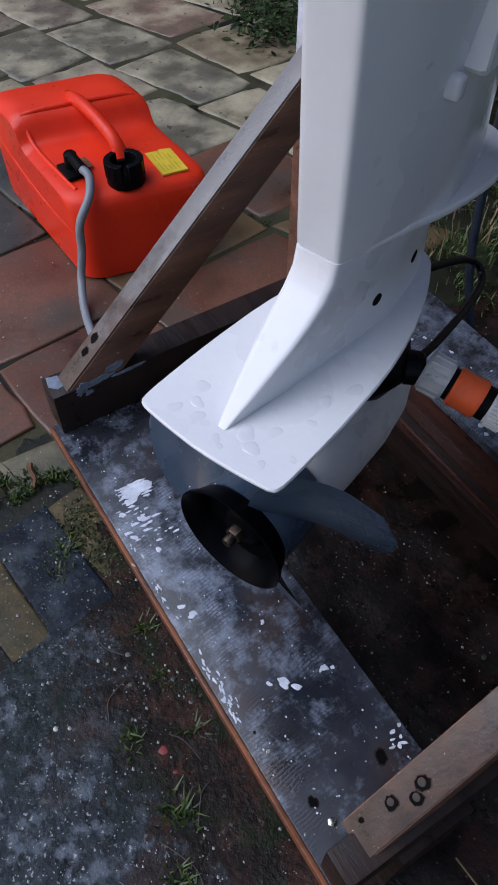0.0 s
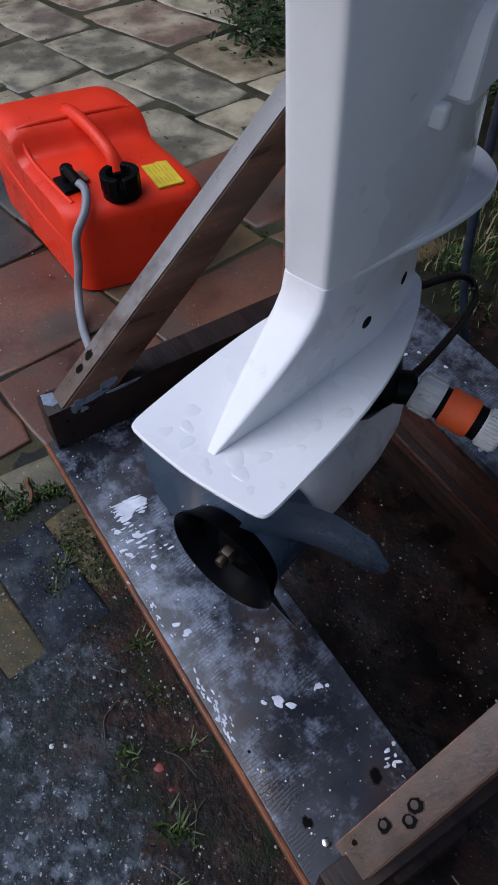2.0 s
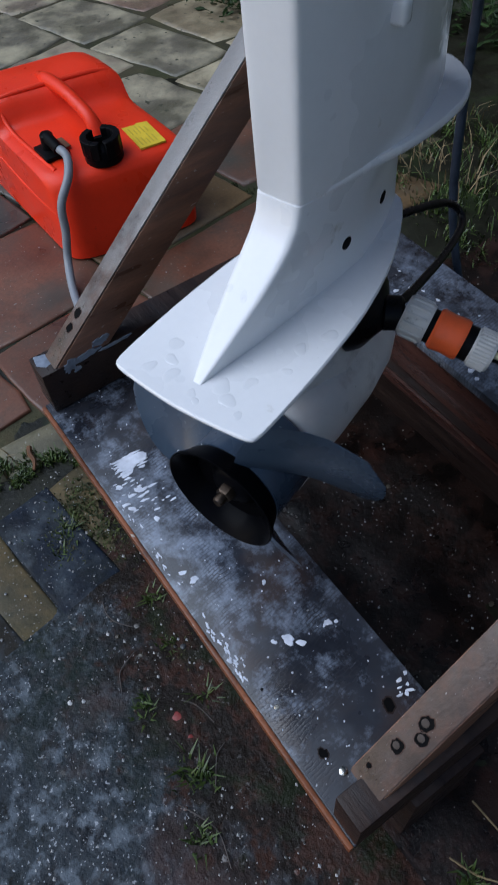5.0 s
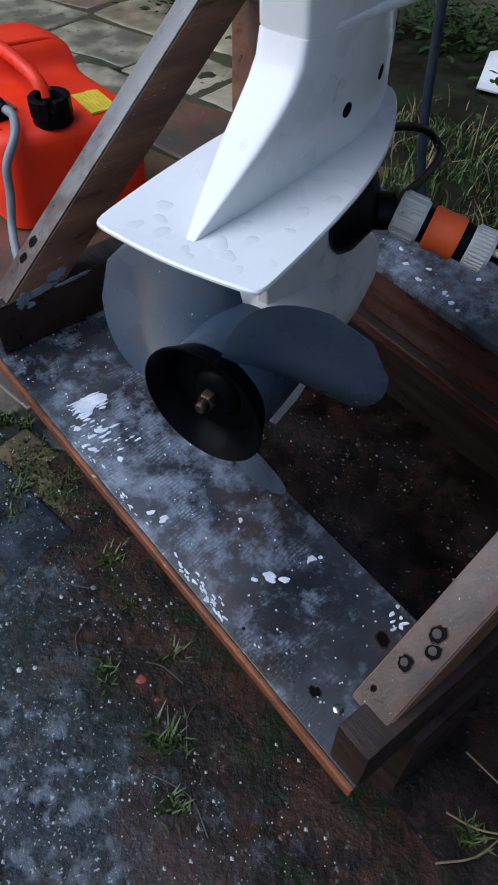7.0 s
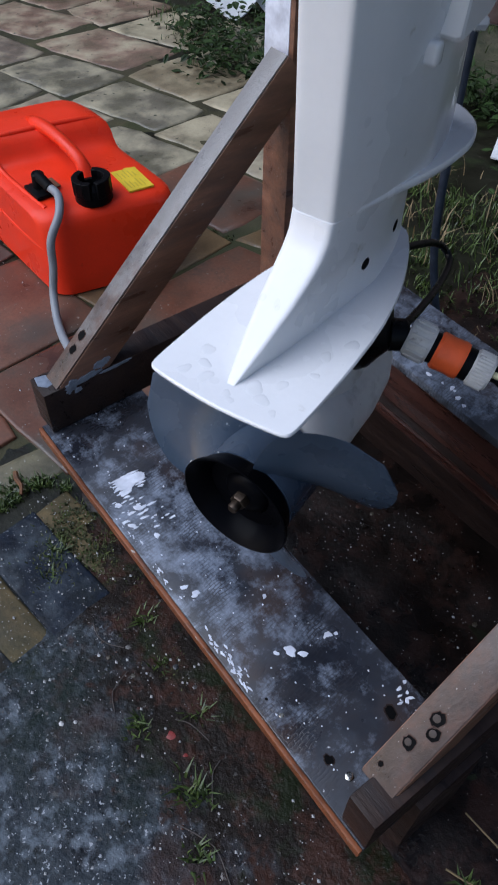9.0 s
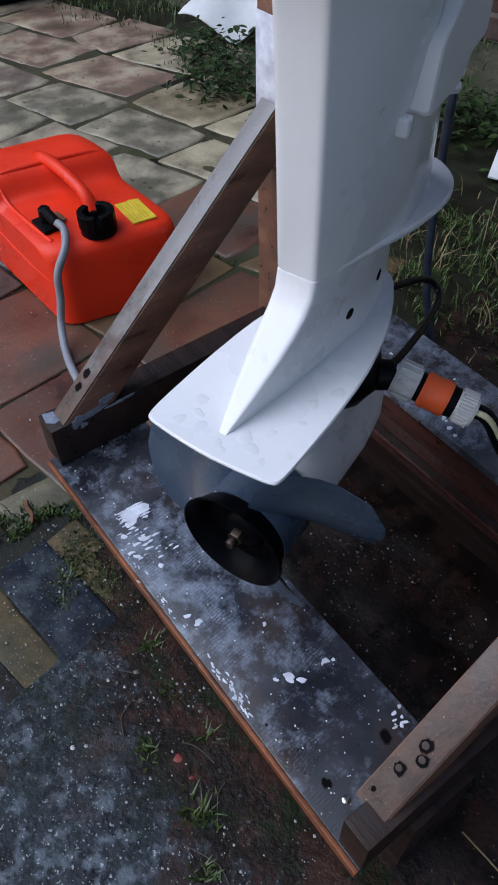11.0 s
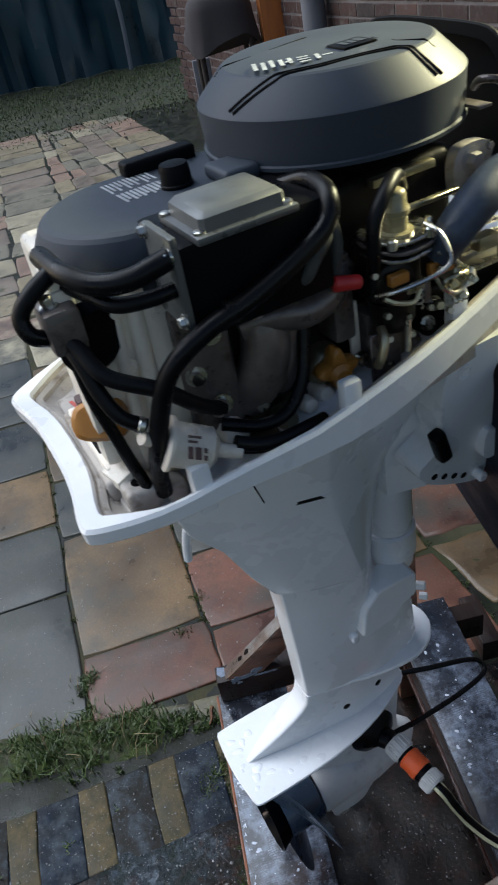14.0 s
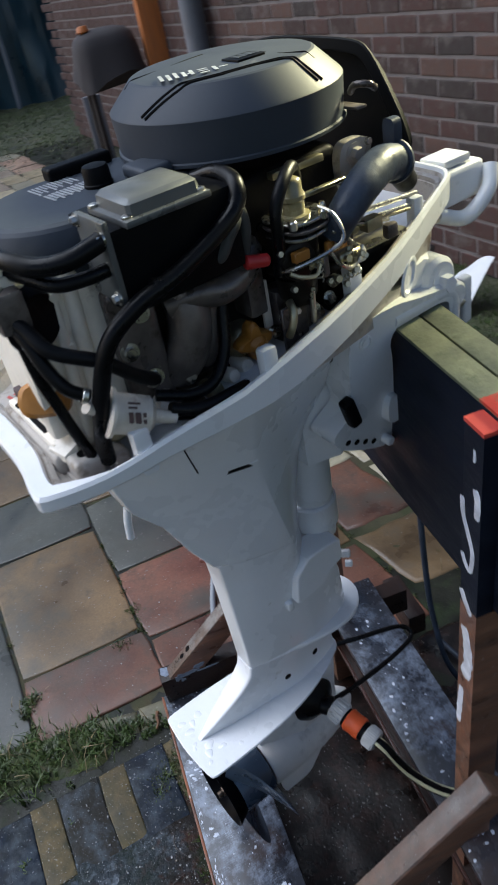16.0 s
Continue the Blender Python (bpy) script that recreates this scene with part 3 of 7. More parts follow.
def ground_sheet():
    """Bed of the paving and the garden beyond, one sheet to the horizon."""
    bm = bmesh.new()
    xs = [-400, -60, -20, -13, -9.1, -4, -2, -1, -0.5, 0, 0.5, 1, 2, 6, 30, 400]
    ys = [-400, -60, -15, -6, -3, -1.5, -0.7, 0, 0.55, 0.9, 1.6, 3, 8, 40, 400]
    grid = [[bm.verts.new((x, y, -0.006)) for y in ys] for x in xs]
    for i in range(len(xs) - 1):
        for j in range(len(ys) - 1):
            f = bm.faces.new((grid[i][j], grid[i + 1][j], grid[i + 1][j + 1], grid[i][j + 1]))
            near = -9.2 < xs[i] and xs[i + 1] <= 2 and -6.1 < ys[j] and ys[j + 1] <= 1.65
            f.material_index = 0 if near else 1
    return tagged(part("ground", bm, [M_GROUND, M_FIELD], smooth=False), "bare earth between pavers and rough lawn beyond", "ground", kind="structure")


ground = ground_sheet()


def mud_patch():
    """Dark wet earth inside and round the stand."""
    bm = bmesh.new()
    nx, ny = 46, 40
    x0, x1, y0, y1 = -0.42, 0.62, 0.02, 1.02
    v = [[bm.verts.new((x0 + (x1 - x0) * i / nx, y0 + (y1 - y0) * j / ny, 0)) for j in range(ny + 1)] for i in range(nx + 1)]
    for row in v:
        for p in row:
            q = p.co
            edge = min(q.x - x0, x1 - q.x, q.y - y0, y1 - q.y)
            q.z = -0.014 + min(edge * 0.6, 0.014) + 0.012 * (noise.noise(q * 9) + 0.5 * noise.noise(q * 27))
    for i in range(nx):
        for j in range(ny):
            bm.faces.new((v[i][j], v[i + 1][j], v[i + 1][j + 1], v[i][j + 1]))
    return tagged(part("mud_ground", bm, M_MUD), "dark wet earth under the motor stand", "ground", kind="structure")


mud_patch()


def dirt_film():
    """Trodden earth and grit lying over the clay pavers, thicker along the stand."""
    bm = bmesh.new()
    nx, ny = 130, 130
    x0, x1, y0, y1 = -0.37, 1.15, -1.45, 0.06
    v = [[bm.verts.new((x0 + (x1 - x0) * i / nx, y0 + (y1 - y0) * j / ny, 0)) for j in range(ny + 1)] for i in range(nx + 1)]
    for row in v:
        for p in row:
            q = p.co
            near = max(0.0, 1 - (0.06 - q.y) / 0.16) * (0.5 + 0.5 * min(1.0, max(0.0, (q.x + 0.25) / 0.35)))
            lump = 0.0014 * noise.noise(q * 7) + 0.0011 * noise.noise(q * 21) + 0.0006 * noise.noise(q * 55)
            q.z = 0.0020 + 0.0020 * near + lump * (1 + 0.8 * near)
            q.z -= 0.0090 * min(1.0, max(0.0, (-0.15 + 0.07 * noise.noise(q * 5.0) + 0.035 * noise.noise(q * 17.0) - q.x) / 0.10)) * (1 - near)
            if q.x < -0.33:
                q.z -= (-0.33 - q.x) * 0.2
    for i in range(nx):
        for j in range(ny):
            bm.faces.new((v[i][j], v[i + 1][j], v[i + 1][j + 1], v[i][j + 1]))
    return tagged(part("dirt_film", bm, M_DIRT), "wet grit, moss and brown earth trodden over the pavers", "ground", kind="structure")


dirt_film()
# ---- the wooden stand ----
stand = thing("motor_stand", STAND, "home-made timber and plywood stand, wet and paint-splashed, carrying the outboard", "motor stand")
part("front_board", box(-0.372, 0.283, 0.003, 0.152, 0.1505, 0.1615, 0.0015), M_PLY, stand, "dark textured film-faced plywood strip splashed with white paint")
part("board_edge", box(-0.372, 0.283, -0.0025, 0.003, 0.1450, 0.1605, 0.0015), M_PLYEDGE, stand, "orange-brown raw plywood edge")
for x0, x1, y0 in ((-0.392, -0.350, 0.010), (0.250, 0.284, 0.004)):
    part("side_beam", box(x0, x1, y0, 0.60, 0.1625, 0.2325, 0.003), M_WOODDARK, stand)
FAR_HOLES = ((0.057, -0.002, 0.0056), (0.0785, -0.003, 0.0060))
NEAR_HOLES = ((0.019, -0.009, 0.0024), (0.052, -0.004, 0.0058), (0.074, 0.006, 0.0060), (0.086, 0.000, 0.0064))
for x0, x1, y0, z0, slope, holes in ((-0.385, -0.3515, 0.030, 0.2290, 42.4, FAR_HOLES), (0.238, 0.276, 0.030, 0.2265, 41.0, NEAR_HOLES)):
    turn = pose(0, y0, z0, slope, 0, 0)
    part("brace", box(x0, x1, 0.0, 0.50, -0.052, 0.0, 0.003, m=turn), M_WOOD, stand)
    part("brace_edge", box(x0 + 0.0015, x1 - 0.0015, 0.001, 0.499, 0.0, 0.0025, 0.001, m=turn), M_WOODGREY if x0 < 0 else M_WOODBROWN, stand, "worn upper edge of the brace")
    xm = (x0 + x1) / 2
    up = turn.to_3x3() @ Vector((0, 0, 1))
    u, w = frame_of(up)
    for k, dx, r in holes:
        c = turn @ Vector((xm + dx, k, 0.0024))
        q = random.Random(int(k * 1e4))
        turns = [(math.cos(2 * math.pi * i / 18), math.sin(2 * math.pi * i / 18), q.uniform(0.86, 1.14)) for i in range(18)]
        rim = [c + (u * a * e + w * b * e * 1.15) * r for a, b, e in turns]
        part("hole_rim", loft([[c + (p - c) * 1.16 for p in rim], [c + (p - c) * 1.08 + up * 0.0005 for p in rim], [p + up * 0.0004 for p in rim]], False), M_WOODTOP, stand, "splintered rim of a bolt hole")
        part("bolt_hole", loft([[p - up * 0.001 for p in rim], [p + up * 0.0003 for p in rim]]), M_GROOVE, stand, smooth=False)
        if r > 0.0055 and x0 > 0:
            part("sunk_bolt", spin(c + u * 0.001 + up * 0.0002, up, [(0, r * 0.60), (0.0006, r * 0.58), (0.0009, r * 0.32)], 10), M_OLDBOLT, stand, "dull steel bolt head deep in its hole")
part("post", box(-0.405, -0.352, 0.405, 0.455, 0.0, 1.10, 0.003), M_WOOD, stand)
part("post", loft([[Vector((x, y, z)) for x, y in ((x0, 0.417), (x0 + 0.035, 0.417), (x0 + 0.035, 0.462), (x0, 0.462))] for z, x0 in ((0.0, 0.152), (0.84, 0.1795))]), M_WOOD, stand, "timber post, bare below and painted above", smooth=False)
part("painted_post", loft([[Vector((x, y, z)) for x, y in ((x0, 0.417), (x0 + 0.035, 0.417), (x0 + 0.035, 0.4382), (x0, 0.4382))] for z, x0 in ((0.84, 0.1795), (1.1100, 0.1868))]), M_TRANSOM, stand, "upper post in flaking black paint with white strokes", smooth=False)
part("red_paint", loft([[Vector((x, y, z)) for x, y in ((0.1862, 0.4162), (0.2224, 0.4162), (0.2224, 0.4382), (0.1862, 0.4382))] for z in (1.1100, 1.1150)]), M_REDTAPE, stand, "bright red paint on the post's top", smooth=False)
part("rear_rail", box(-0.372, 0.252, 0.425, 0.452, 0.1625, 0.244, 0.003), M_RAIL, stand, "wet red-brown rail under the rear strip")
part("rear_lower_board", box(-0.372, 0.283, 0.415, 0.56, 0.1505, 0.1615, 0.0015), M_WOODDARK, stand)
part("board_edge", box(-0.372, 0.283, 0.4095, 0.415, 0.1460, 0.1605, 0.001), M_RAIL, stand)
part("rear_board", box(-0.402, 0.283, 0.408, 0.530, 0.2450, 0.258, 0.0015), M_PLY, stand, "wet dark plywood strip across the back")
part("bearer", box(-0.33, 0.24, 0.050, 0.100, -0.01, 0.150, 0.003), M_WOODDARK, stand)
part("bearer", box(-0.33, 0.24, 0.470, 0.530, -0.01, 0.150, 0.003), M_WOODDARK, stand)
part("foot_block", box(0.244, 0.292, 0.07, 0.16, -0.012, 0.16, 0.004), M_WOODDARK, stand)
part("transom_board", box(-0.36, 0.245, 0.4385, 0.475, 0.845, 1.118, 0.003), M_TRANSOM, stand, "black-painted board that the motor is clamped to")
part("transom_board", box(-0.36, 0.255, 0.4785, 0.512, 0.860, 1.116, 0.003), M_TRANSOM, stand)
part("board_top", box(-0.36, 0.245, 0.4388, 0.4747, 1.118, 1.1225, 0.001), M_TRANSTOP, stand, "green weathered top edge")
part("board_top", box(-0.36, 0.255, 0.4788, 0.5117, 1.116, 1.1210, 0.001), M_TRANSTOP, stand)
part("spare_block", box(-0.50, -0.36, 0.605, 0.650, 0.05, 0.115, 0.003), M_WOODDARK, stand)
part("red_paint", box(0.178, 0.2453, 0.4386, 0.4750, 1.1190, 1.1232, 0.001), M_REDSPRAY, stand, "red paint fading over the board's end")
part("red_paint", box(0.190, 0.2553, 0.4786, 0.5120, 1.1170, 1.1217, 0.001), M_REDSPRAY, stand, "red paint on the second board's end")


def worn_hole(x, y, r, seed):
    """A ragged hole in the board with a torn brown rim."""
    q = random.Random(seed)
    ring = [(math.cos(2 * math.pi * i / 18), math.sin(2 * math.pi * i / 18), q.uniform(0.8, 1.2)) for i in range(18)]
    part("hole_rim", loft([[Vector((x + a * k * r * 1.25, y + b * k * r * 1.05, z)) for a, b, k in ring] for z in (0.1610, 0.1617)]), M_WOODDARK, stand, "torn brown rim of a hole")
    part("bolt_hole", loft([[Vector((x + a * k * r, y + b * k * r * 0.8, z)) for a, b, k in ring] for z in (0.1612, 0.1620)]), M_GROOVE, stand)


worn_hole(0.205, 0.113, 0.0070, 4)
worn_hole(0.203, 0.030, 0.0050, 5)
part("bolt_hole", spin((0.117, 0.018, 0.1613), (0, 0, 1), [(0, 0.002), (0.0005, 0.0015)], 10), M_GROOVE, stand)
part("screw", hexbolt((0.227, 0.036, 0.1614), (0, 0, 1), 0.0048, 0.0018, False), M_STEEL, stand)
part("screw", spin((0.14, 0.02, 0.1614), (0, 0, 1), [(0, 0.003), (0.001, 0.002)], 10), M_STEEL, stand)


def paint_blob(bm, x, y, z, r, stretch=1.0, ang=0.0, seed=0):
    """A thin dried splash with a ragged outline."""
    q = random.Random(seed)
    z += (seed % 17) * 2.5e-5
    n = 18 if r > 0.004 else 9
    ph = [q.uniform(0, 6.28) for _ in range(4)]
    top, low = [], []
    for i in range(n):
        a = 2 * math.pi * i / n
        rr = r * (1 + 0.18 * math.sin(2 * a + ph[0]) + 0.13 * math.sin(3 * a + ph[1]) + 0.10 * math.sin(5 * a + ph[2]))
        dx, dy = rr * math.cos(a) * stretch, rr * math.sin(a)
        px, py = dx * math.cos(ang) - dy * math.sin(ang), dx * math.sin(ang) + dy * math.cos(ang)
        low.append(bm.verts.new((x + px, y + py, z)))
        top.append(bm.verts.new((x + px * 0.86, y + py * 0.86, z + 0.0006)))
    for i in range(n):
        j = (i + 1) % n
        bm.faces.new((low[i], low[j], top[j], top[i]))
    bm.faces.new(top)


def splashes():
    bm = bmesh.new()
    z = 0.1613
    q = random.Random(11)
    paint_blob(bm, -0.218, 0.052, z, 0.0125, 1.45, 1.3, 91)  # the large splash, worn off in the rows of the mesh
    for k in range(7):
        reach = 0.0270 * math.sqrt(max(0.05, 1 - ((k - 2.5) / 5.0) ** 2))
        for h in (-0.5, 0.5):
            paint_blob(bm, -0.228 + 0.0042 * k, 0.049 + h * reach * q.uniform(0.7, 1.2), z, q.uniform(0.0017, 0.0024), reach * q.uniform(0.26, 0.42) / 0.0020, 1.5, 40 + 2 * k + int(h + 1))
    for row in range(12):  # paint caught in the rows of the mesh
        x = -0.212 + row * 0.0068
        for k in range(q.randint(2, 4)):
            paint_blob(bm, x + q.uniform(-0.001, 0.001), 0.032 + q.gauss(0, 0.011) + row * 0.001, z, q.uniform(0.0008, 0.0022), q.uniform(2, 3.6), 1.5, 200 + row * 5 + k)
    paint_blob(bm, -0.175, 0.038, z, 0.0042, 1.3, 0.4, 93)
    paint_blob(bm, -0.192, 0.020, z, 0.0036, 1.3, 1.0, 94)
    for x, y in ((0.192, 0.138), (0.198, 0.133), (0.204, 0.128), (0.206, 0.140), (0.098, 0.119), (0.100, 0.113)):
        paint_blob(bm, x, y, z, q.uniform(0.0012, 0.0022), q.uniform(1.8, 3.0), q.uniform(0.8, 2.2), int(x * 9000 + y * 1000))
    paint_blob(bm, 0.090, 0.072, z, 0.0052, 1.5, 0.5, 5)
    paint_blob(bm, 0.101, 0.081, z, 0.0030, 2.3, 0.7, 6)
    paint_blob(bm, 0.083, 0.058, z, 0.0025, 1.4, 0.6, 7)
    for x, y, r in ((-0.03, 0.028, 0.0042), (-0.045, 0.022, 0.0032), (0.10, 0.118, 0.0034), (0.104, 0.126, 0.0022), (0.207, 0.135, 0.0020), (0.200, 0.142, 0.0018), (0.19, 0.148, 0.0022), (-0.125, 0.035, 0.0034), (0.02, 0.09, 0.0024), (-0.155, 0.018, 0.0034)):
        paint_blob(bm, x, y, z, r, q.uniform(1, 1.5), q.uniform(0, 3), int(x * 1e4) + 900)
    for k in range(70):  # chips along the front edge
        x = q.choice((0.075, 0.085, 0.062, 0.045, -0.07, -0.15)) + q.gauss(0, 0.015)
        paint_blob(bm, x, 0.007 + abs(q.gauss(0, 0.005)), z, q.uniform(0.0004, 0.0014), 2.6, q.uniform(-0.4, 0.4), 400 + k)
    for k in range(120):
        paint_blob(bm, q.uniform(-0.36, 0.27), q.uniform(0.008, 0.148), z, q.uniform(0.0004, 0.0011), 1.2, 0, 700 + k)
    for k in range(60):
        paint_blob(bm, q.uniform(-0.36, 0.27), q.uniform(0.415, 0.525), 0.2578, q.uniform(0.0008, 0.0035), 1.3, q.uniform(0, 3), 1700 + k)
    ob = part("paint_splash", bm, M_WHITEDAUB, stand, "dried white paint splashes on the boards", smooth=False)
    ob["kind"] = "stuff"


splashes()


def daub(name, pts, w, parent, y):
    """A stroke of white paint on the upright aft face at y."""
    path = spline([(a, 0, b) for a, b in pts], 6)
    bm = bmesh.new()
    rows = []
    for i, p in enumerate(path):
        d = (path[min(i + 1, len(path) - 1)] - path[max(i - 1, 0)]).normalized()
        s = Vector((d.z, 0, -d.x)) * w * (1.0 + 0.35 * noise.noise(p * 90)) * (0.55 if i in (0, len(path) - 1) else 1.0)
        rows.append([bm.verts.new(((p + s * k).x, y - dy, (p + s * k).z)) for k, dy in ((-1, 0), (-0.8, 0.0008), (0.8, 0.0008), (1, 0))])
    for a, b in zip(rows, rows[1:]):
        for k in range(3):
            bm.faces.new((a[k], a[k + 1], b[k + 1], b[k]))
    return part(name, bm, M_WHITEDAUB, parent, "white paint stroke")


daub("paint_stroke", [(0.184, 1.010), (0.186, 0.985), (0.196, 0.962), (0.205, 0.938), (0.201, 0.908), (0.191, 0.912), (0.184, 0.925)], 0.0042, stand, 0.4166)
daub("paint_stroke", [(0.209, 1.036), (0.213, 1.020), (0.212, 0.996)], 0.0060, stand, 0.4166)
daub("paint_stroke", [(0.182, 0.862), (0.190, 0.848), (0.203, 0.832)], 0.0055, stand, 0.4166)
daub("paint_stroke", [(0.189, 0.800), (0.197, 0.765), (0.198, 0.730), (0.190, 0.700)], 0.0095, stand, 0.4166)
daub("paint_stroke", [(0.184, 0.670), (0.180, 0.630), (0.176, 0.580)], 0.0060, stand, 0.4166)
daub("paint_stroke", [(0.206, 1.086), (0.207, 1.078), (0.206, 1.070)], 0.0020, stand, 0.4166)
part("paint_patch", box(-0.4058, -0.36, 0.4040, 0.4058, 0.52, 0.66, 0.0004), M_WHITEDAUB, stand, "white paint smeared on the post")
def smear(centre, size, x, seed):
    """A ragged thin patch of paint on an upright face at x."""
    q = random.Random(seed)
    ring = []
    for i in range(26):
        a = 2 * math.pi * i / 26
        e = q.uniform(0.72, 1.15)
        ring.append((centre[0] + size[0] * e * math.cos(a), centre[1] + size[1] * e * math.sin(a) + 0.35 * size[1] * math.cos(a)))
    part("paint_patch", loft([[Vector((x, a, b)) for a, b in ring] for x in (x - 0.001, x + 0.0007)]), M_SMEAR, stand, "blue-grey paint smeared where brace meets beam")


smear((0.050, 0.2285), (0.010, 0.010), -0.3505, 1)
smear((0.075, 0.2320), (0.020, 0.0055), -0.3505, 2)
smear((0.118, 0.2300), (0.026, 0.0022), -0.3492, 3)
smear((0.058, 0.2190), (0.006, 0.0035), -0.3492, 4)
smear((0.098, 0.2440), (0.014, 0.0060), -0.3507, 5)
part("paint_patch", loft([[Vector((x, a, z)) for x, a in ((-0.390, 0.016), (-0.372, 0.013), (-0.363, 0.022), (-0.366, 0.034), (-0.386, 0.031))] for z in (0.2320, 0.2329)]), M_SMEAR, stand, "blue-grey paint smeared on the beam's end")


# ---- the outboard motor ----
motor = thing("outboard_motor", MOTOR, "white outboard motor with its cowling off, wet, clamped to the stand", "outboard motor")


def ring_at(z, fa, ha, hm, fm, ff, hf):
    """A level outline of the leg: flat aft face, widest at fm, narrower nose."""
    k = min(0.005, ha * 0.35)
    half = [(ha * 0.45, fa), (ha - k, fa), (ha - k * 0.25, fa + k * 0.30), (ha + k * 0.05, fa + k * 1.1), (ha + (hm - ha) * 0.55, fa + (fm - fa) * 0.38), (hm, fm - 0.006), (hm, fm + 0.006), ((hm + hf) / 2 + 0.002, fm + (ff - fm) * 0.55), (hf, ff - 0.004), (hf * 0.4, ff)]
    loop = half + [(-a, b) for a, b in half[::-1]]
    return [Vector((p.x, p.y, z)) for p in rounded([(a, b, 0) for a, b in loop], 1)]


leg_low = loft([ring_at(*r) for r in (
    (0.500, -0.165, 0.002, 0.028, 0.030, 0.125, 0.008), (0.510, -0.152, 0.0055, 0.0262, 0.030, 0.125, 0.008), (0.528, -0.127, 0.0115, 0.0255, 0.030, 0.122, 0.009),
    (0.548, -0.098, 0.0165, 0.0265, 0.030, 0.120, 0.010), (0.562, -0.078, 0.0185, 0.028, 0.030, 0.119, 0.010), (0.574, -0.063, 0.0195, 0.0285, 0.030, 0.118, 0.010), (0.586, -0.053, 0.0200, 0.031, 0.035, 0.115, 0.011), (0.602, -0.049, 0.0203, 0.033, 0.035, 0.113, 0.011))])
part("lower_leg", leg_low, M_WHITE, motor, angle=36)
housing = loft([ring_at(*r) for r in (
    (0.601, -0.047, 0.0195, 0.0420, 0.060, 0.146, 0.028), (0.605, -0.0485, 0.0205, 0.0440, 0.062, 0.148, 0.029), (0.690, -0.051, 0.0215, 0.0450, 0.060, 0.144, 0.028), (0.712, -0.052, 0.0217, 0.0455, 0.058, 0.140, 0.027),
    (0.730, -0.0525, 0.0220, 0.0465, 0.045, 0.100, 0.020), (0.780, -0.0545, 0.0225, 0.051, 0.045, 0.094, 0.018), (0.836, -0.058, 0.0235, 0.060, 0.042, 0.086, 0.018), (0.844, -0.063, 0.025, 0.0615, 0.042, 0.086, 0.018))])
part("mid_housing", housing, M_WHITE, motor, angle=34)
flare = loft([ring_at(*r) for r in (
    (0.843, -0.062, 0.0255, 0.0620, 0.040, 0.088, 0.020), (0.848, -0.066, 0.0275, 0.0640, 0.038, 0.089, 0.021), (0.898, -0.092, 0.033, 0.069, 0.025, 0.094, 0.024), (0.960, -0.118, 0.033, 0.076, 0.010, 0.105, 0.030),
    (1.004, -0.150, 0.031, 0.0850, 0.000, 0.126, 0.036), (1.050, -0.163, 0.036, 0.100, -0.010, 0.165, 0.045), (1.090, -0.168, 0.044, 0.1165, -0.015, 0.205, 0.053), (1.125, -0.172, 0.054, 0.132, -0.020, 0.250, 0.060), (1.158, -0.176, 0.066, 0.147, -0.020, 0.290, 0.068))])
part("lower_cowl", flare, M_WHITE, motor, angle=17)

RIM = [(0.0, -0.249), (0.04, -0.2495), (0.075, -0.2525), (0.100, -0.257), (0.118, -0.2595), (0.131, -0.258), (0.141, -0.243), (0.153, -0.215), (0.163, -0.18), (0.168, -0.145), (0.1735, -0.08), (0.1745, -0.02), (0.170, 0.06), (0.158, 0.13), (0.140, 0.20), (0.115, 0.265), (0.094, 0.318), (0.082, 0.338), (0.062, 0.346), (0.0, 0.348)]
RIM = [(p.x, p.y) for p in spline([(a, b, 0) for a, b in RIM], 2)]
RIM_LOOP = RIM + [(-a, b) for a, b in RIM[-2:0:-1]]


def rim_z(f):
    pts = ((-0.27, 1.158), (-0.20, 1.166), (-0.13, 1.179), (-0.05, 1.186), (0.05, 1.206), (0.20, 1.234), (0.35, 1.262))
    for (a, za), (b, zb) in zip(pts, pts[1:]):
        if f <= b:
            return za + (zb - za) * (f - a) / (b - a)
    return pts[-1][1]


def rim_low(f):
    """Lower edge of the outer band."""
    return 1.154 + max(0.0, f) * 0.215 - max(0.0, -0.14 - f) * 0.13


def rim_ring(inset, drop, flat=None, low=None):
    out = []
    for s, f in RIM_LOOP:
        c = Vector((0, 0.03))
        d = Vector((s, f)) - c
        wide = 0.014 * min(1.0, max(0.0, (-0.20 - f) / 0.05)) * min(1.0, max(0.0, (inset - 0.003) / 0.004)) if low is None else 0.0
        q = c + d * (1 - (inset + wide) / d.length)
        out.append(Vector((q.x, q.y, flat if flat is not None else rim_low(f) + low if low is not None else rim_z(f) - drop)))
    return out


rim_bm = loft([rim_ring(0.030, 0, None, -0.004), rim_ring(0.006, 0, None, 0.0), rim_ring(0.001, 0, None, 0.004), rim_ring(0.0, 0.004), rim_ring(0.003, 0.0), rim_ring(0.0075, 0.0), rim_ring(0.010, 0.004), rim_ring(0.013, 0.012), rim_ring(0.022, 0.014), rim_ring(0.032, 0.0, 1.1405)])
rim_bm.verts.index_update()
for face in rim_bm.faces:
    face.material_index = 1 if min(v.index for v in face.verts) >= 6 * len(RIM_LOOP) else 0
part("cowl_rim", rim_bm, [M_WHITE, M_PANCREAM], motor, "white pan rim where the hood sat, grimy cream inside", angle=20)
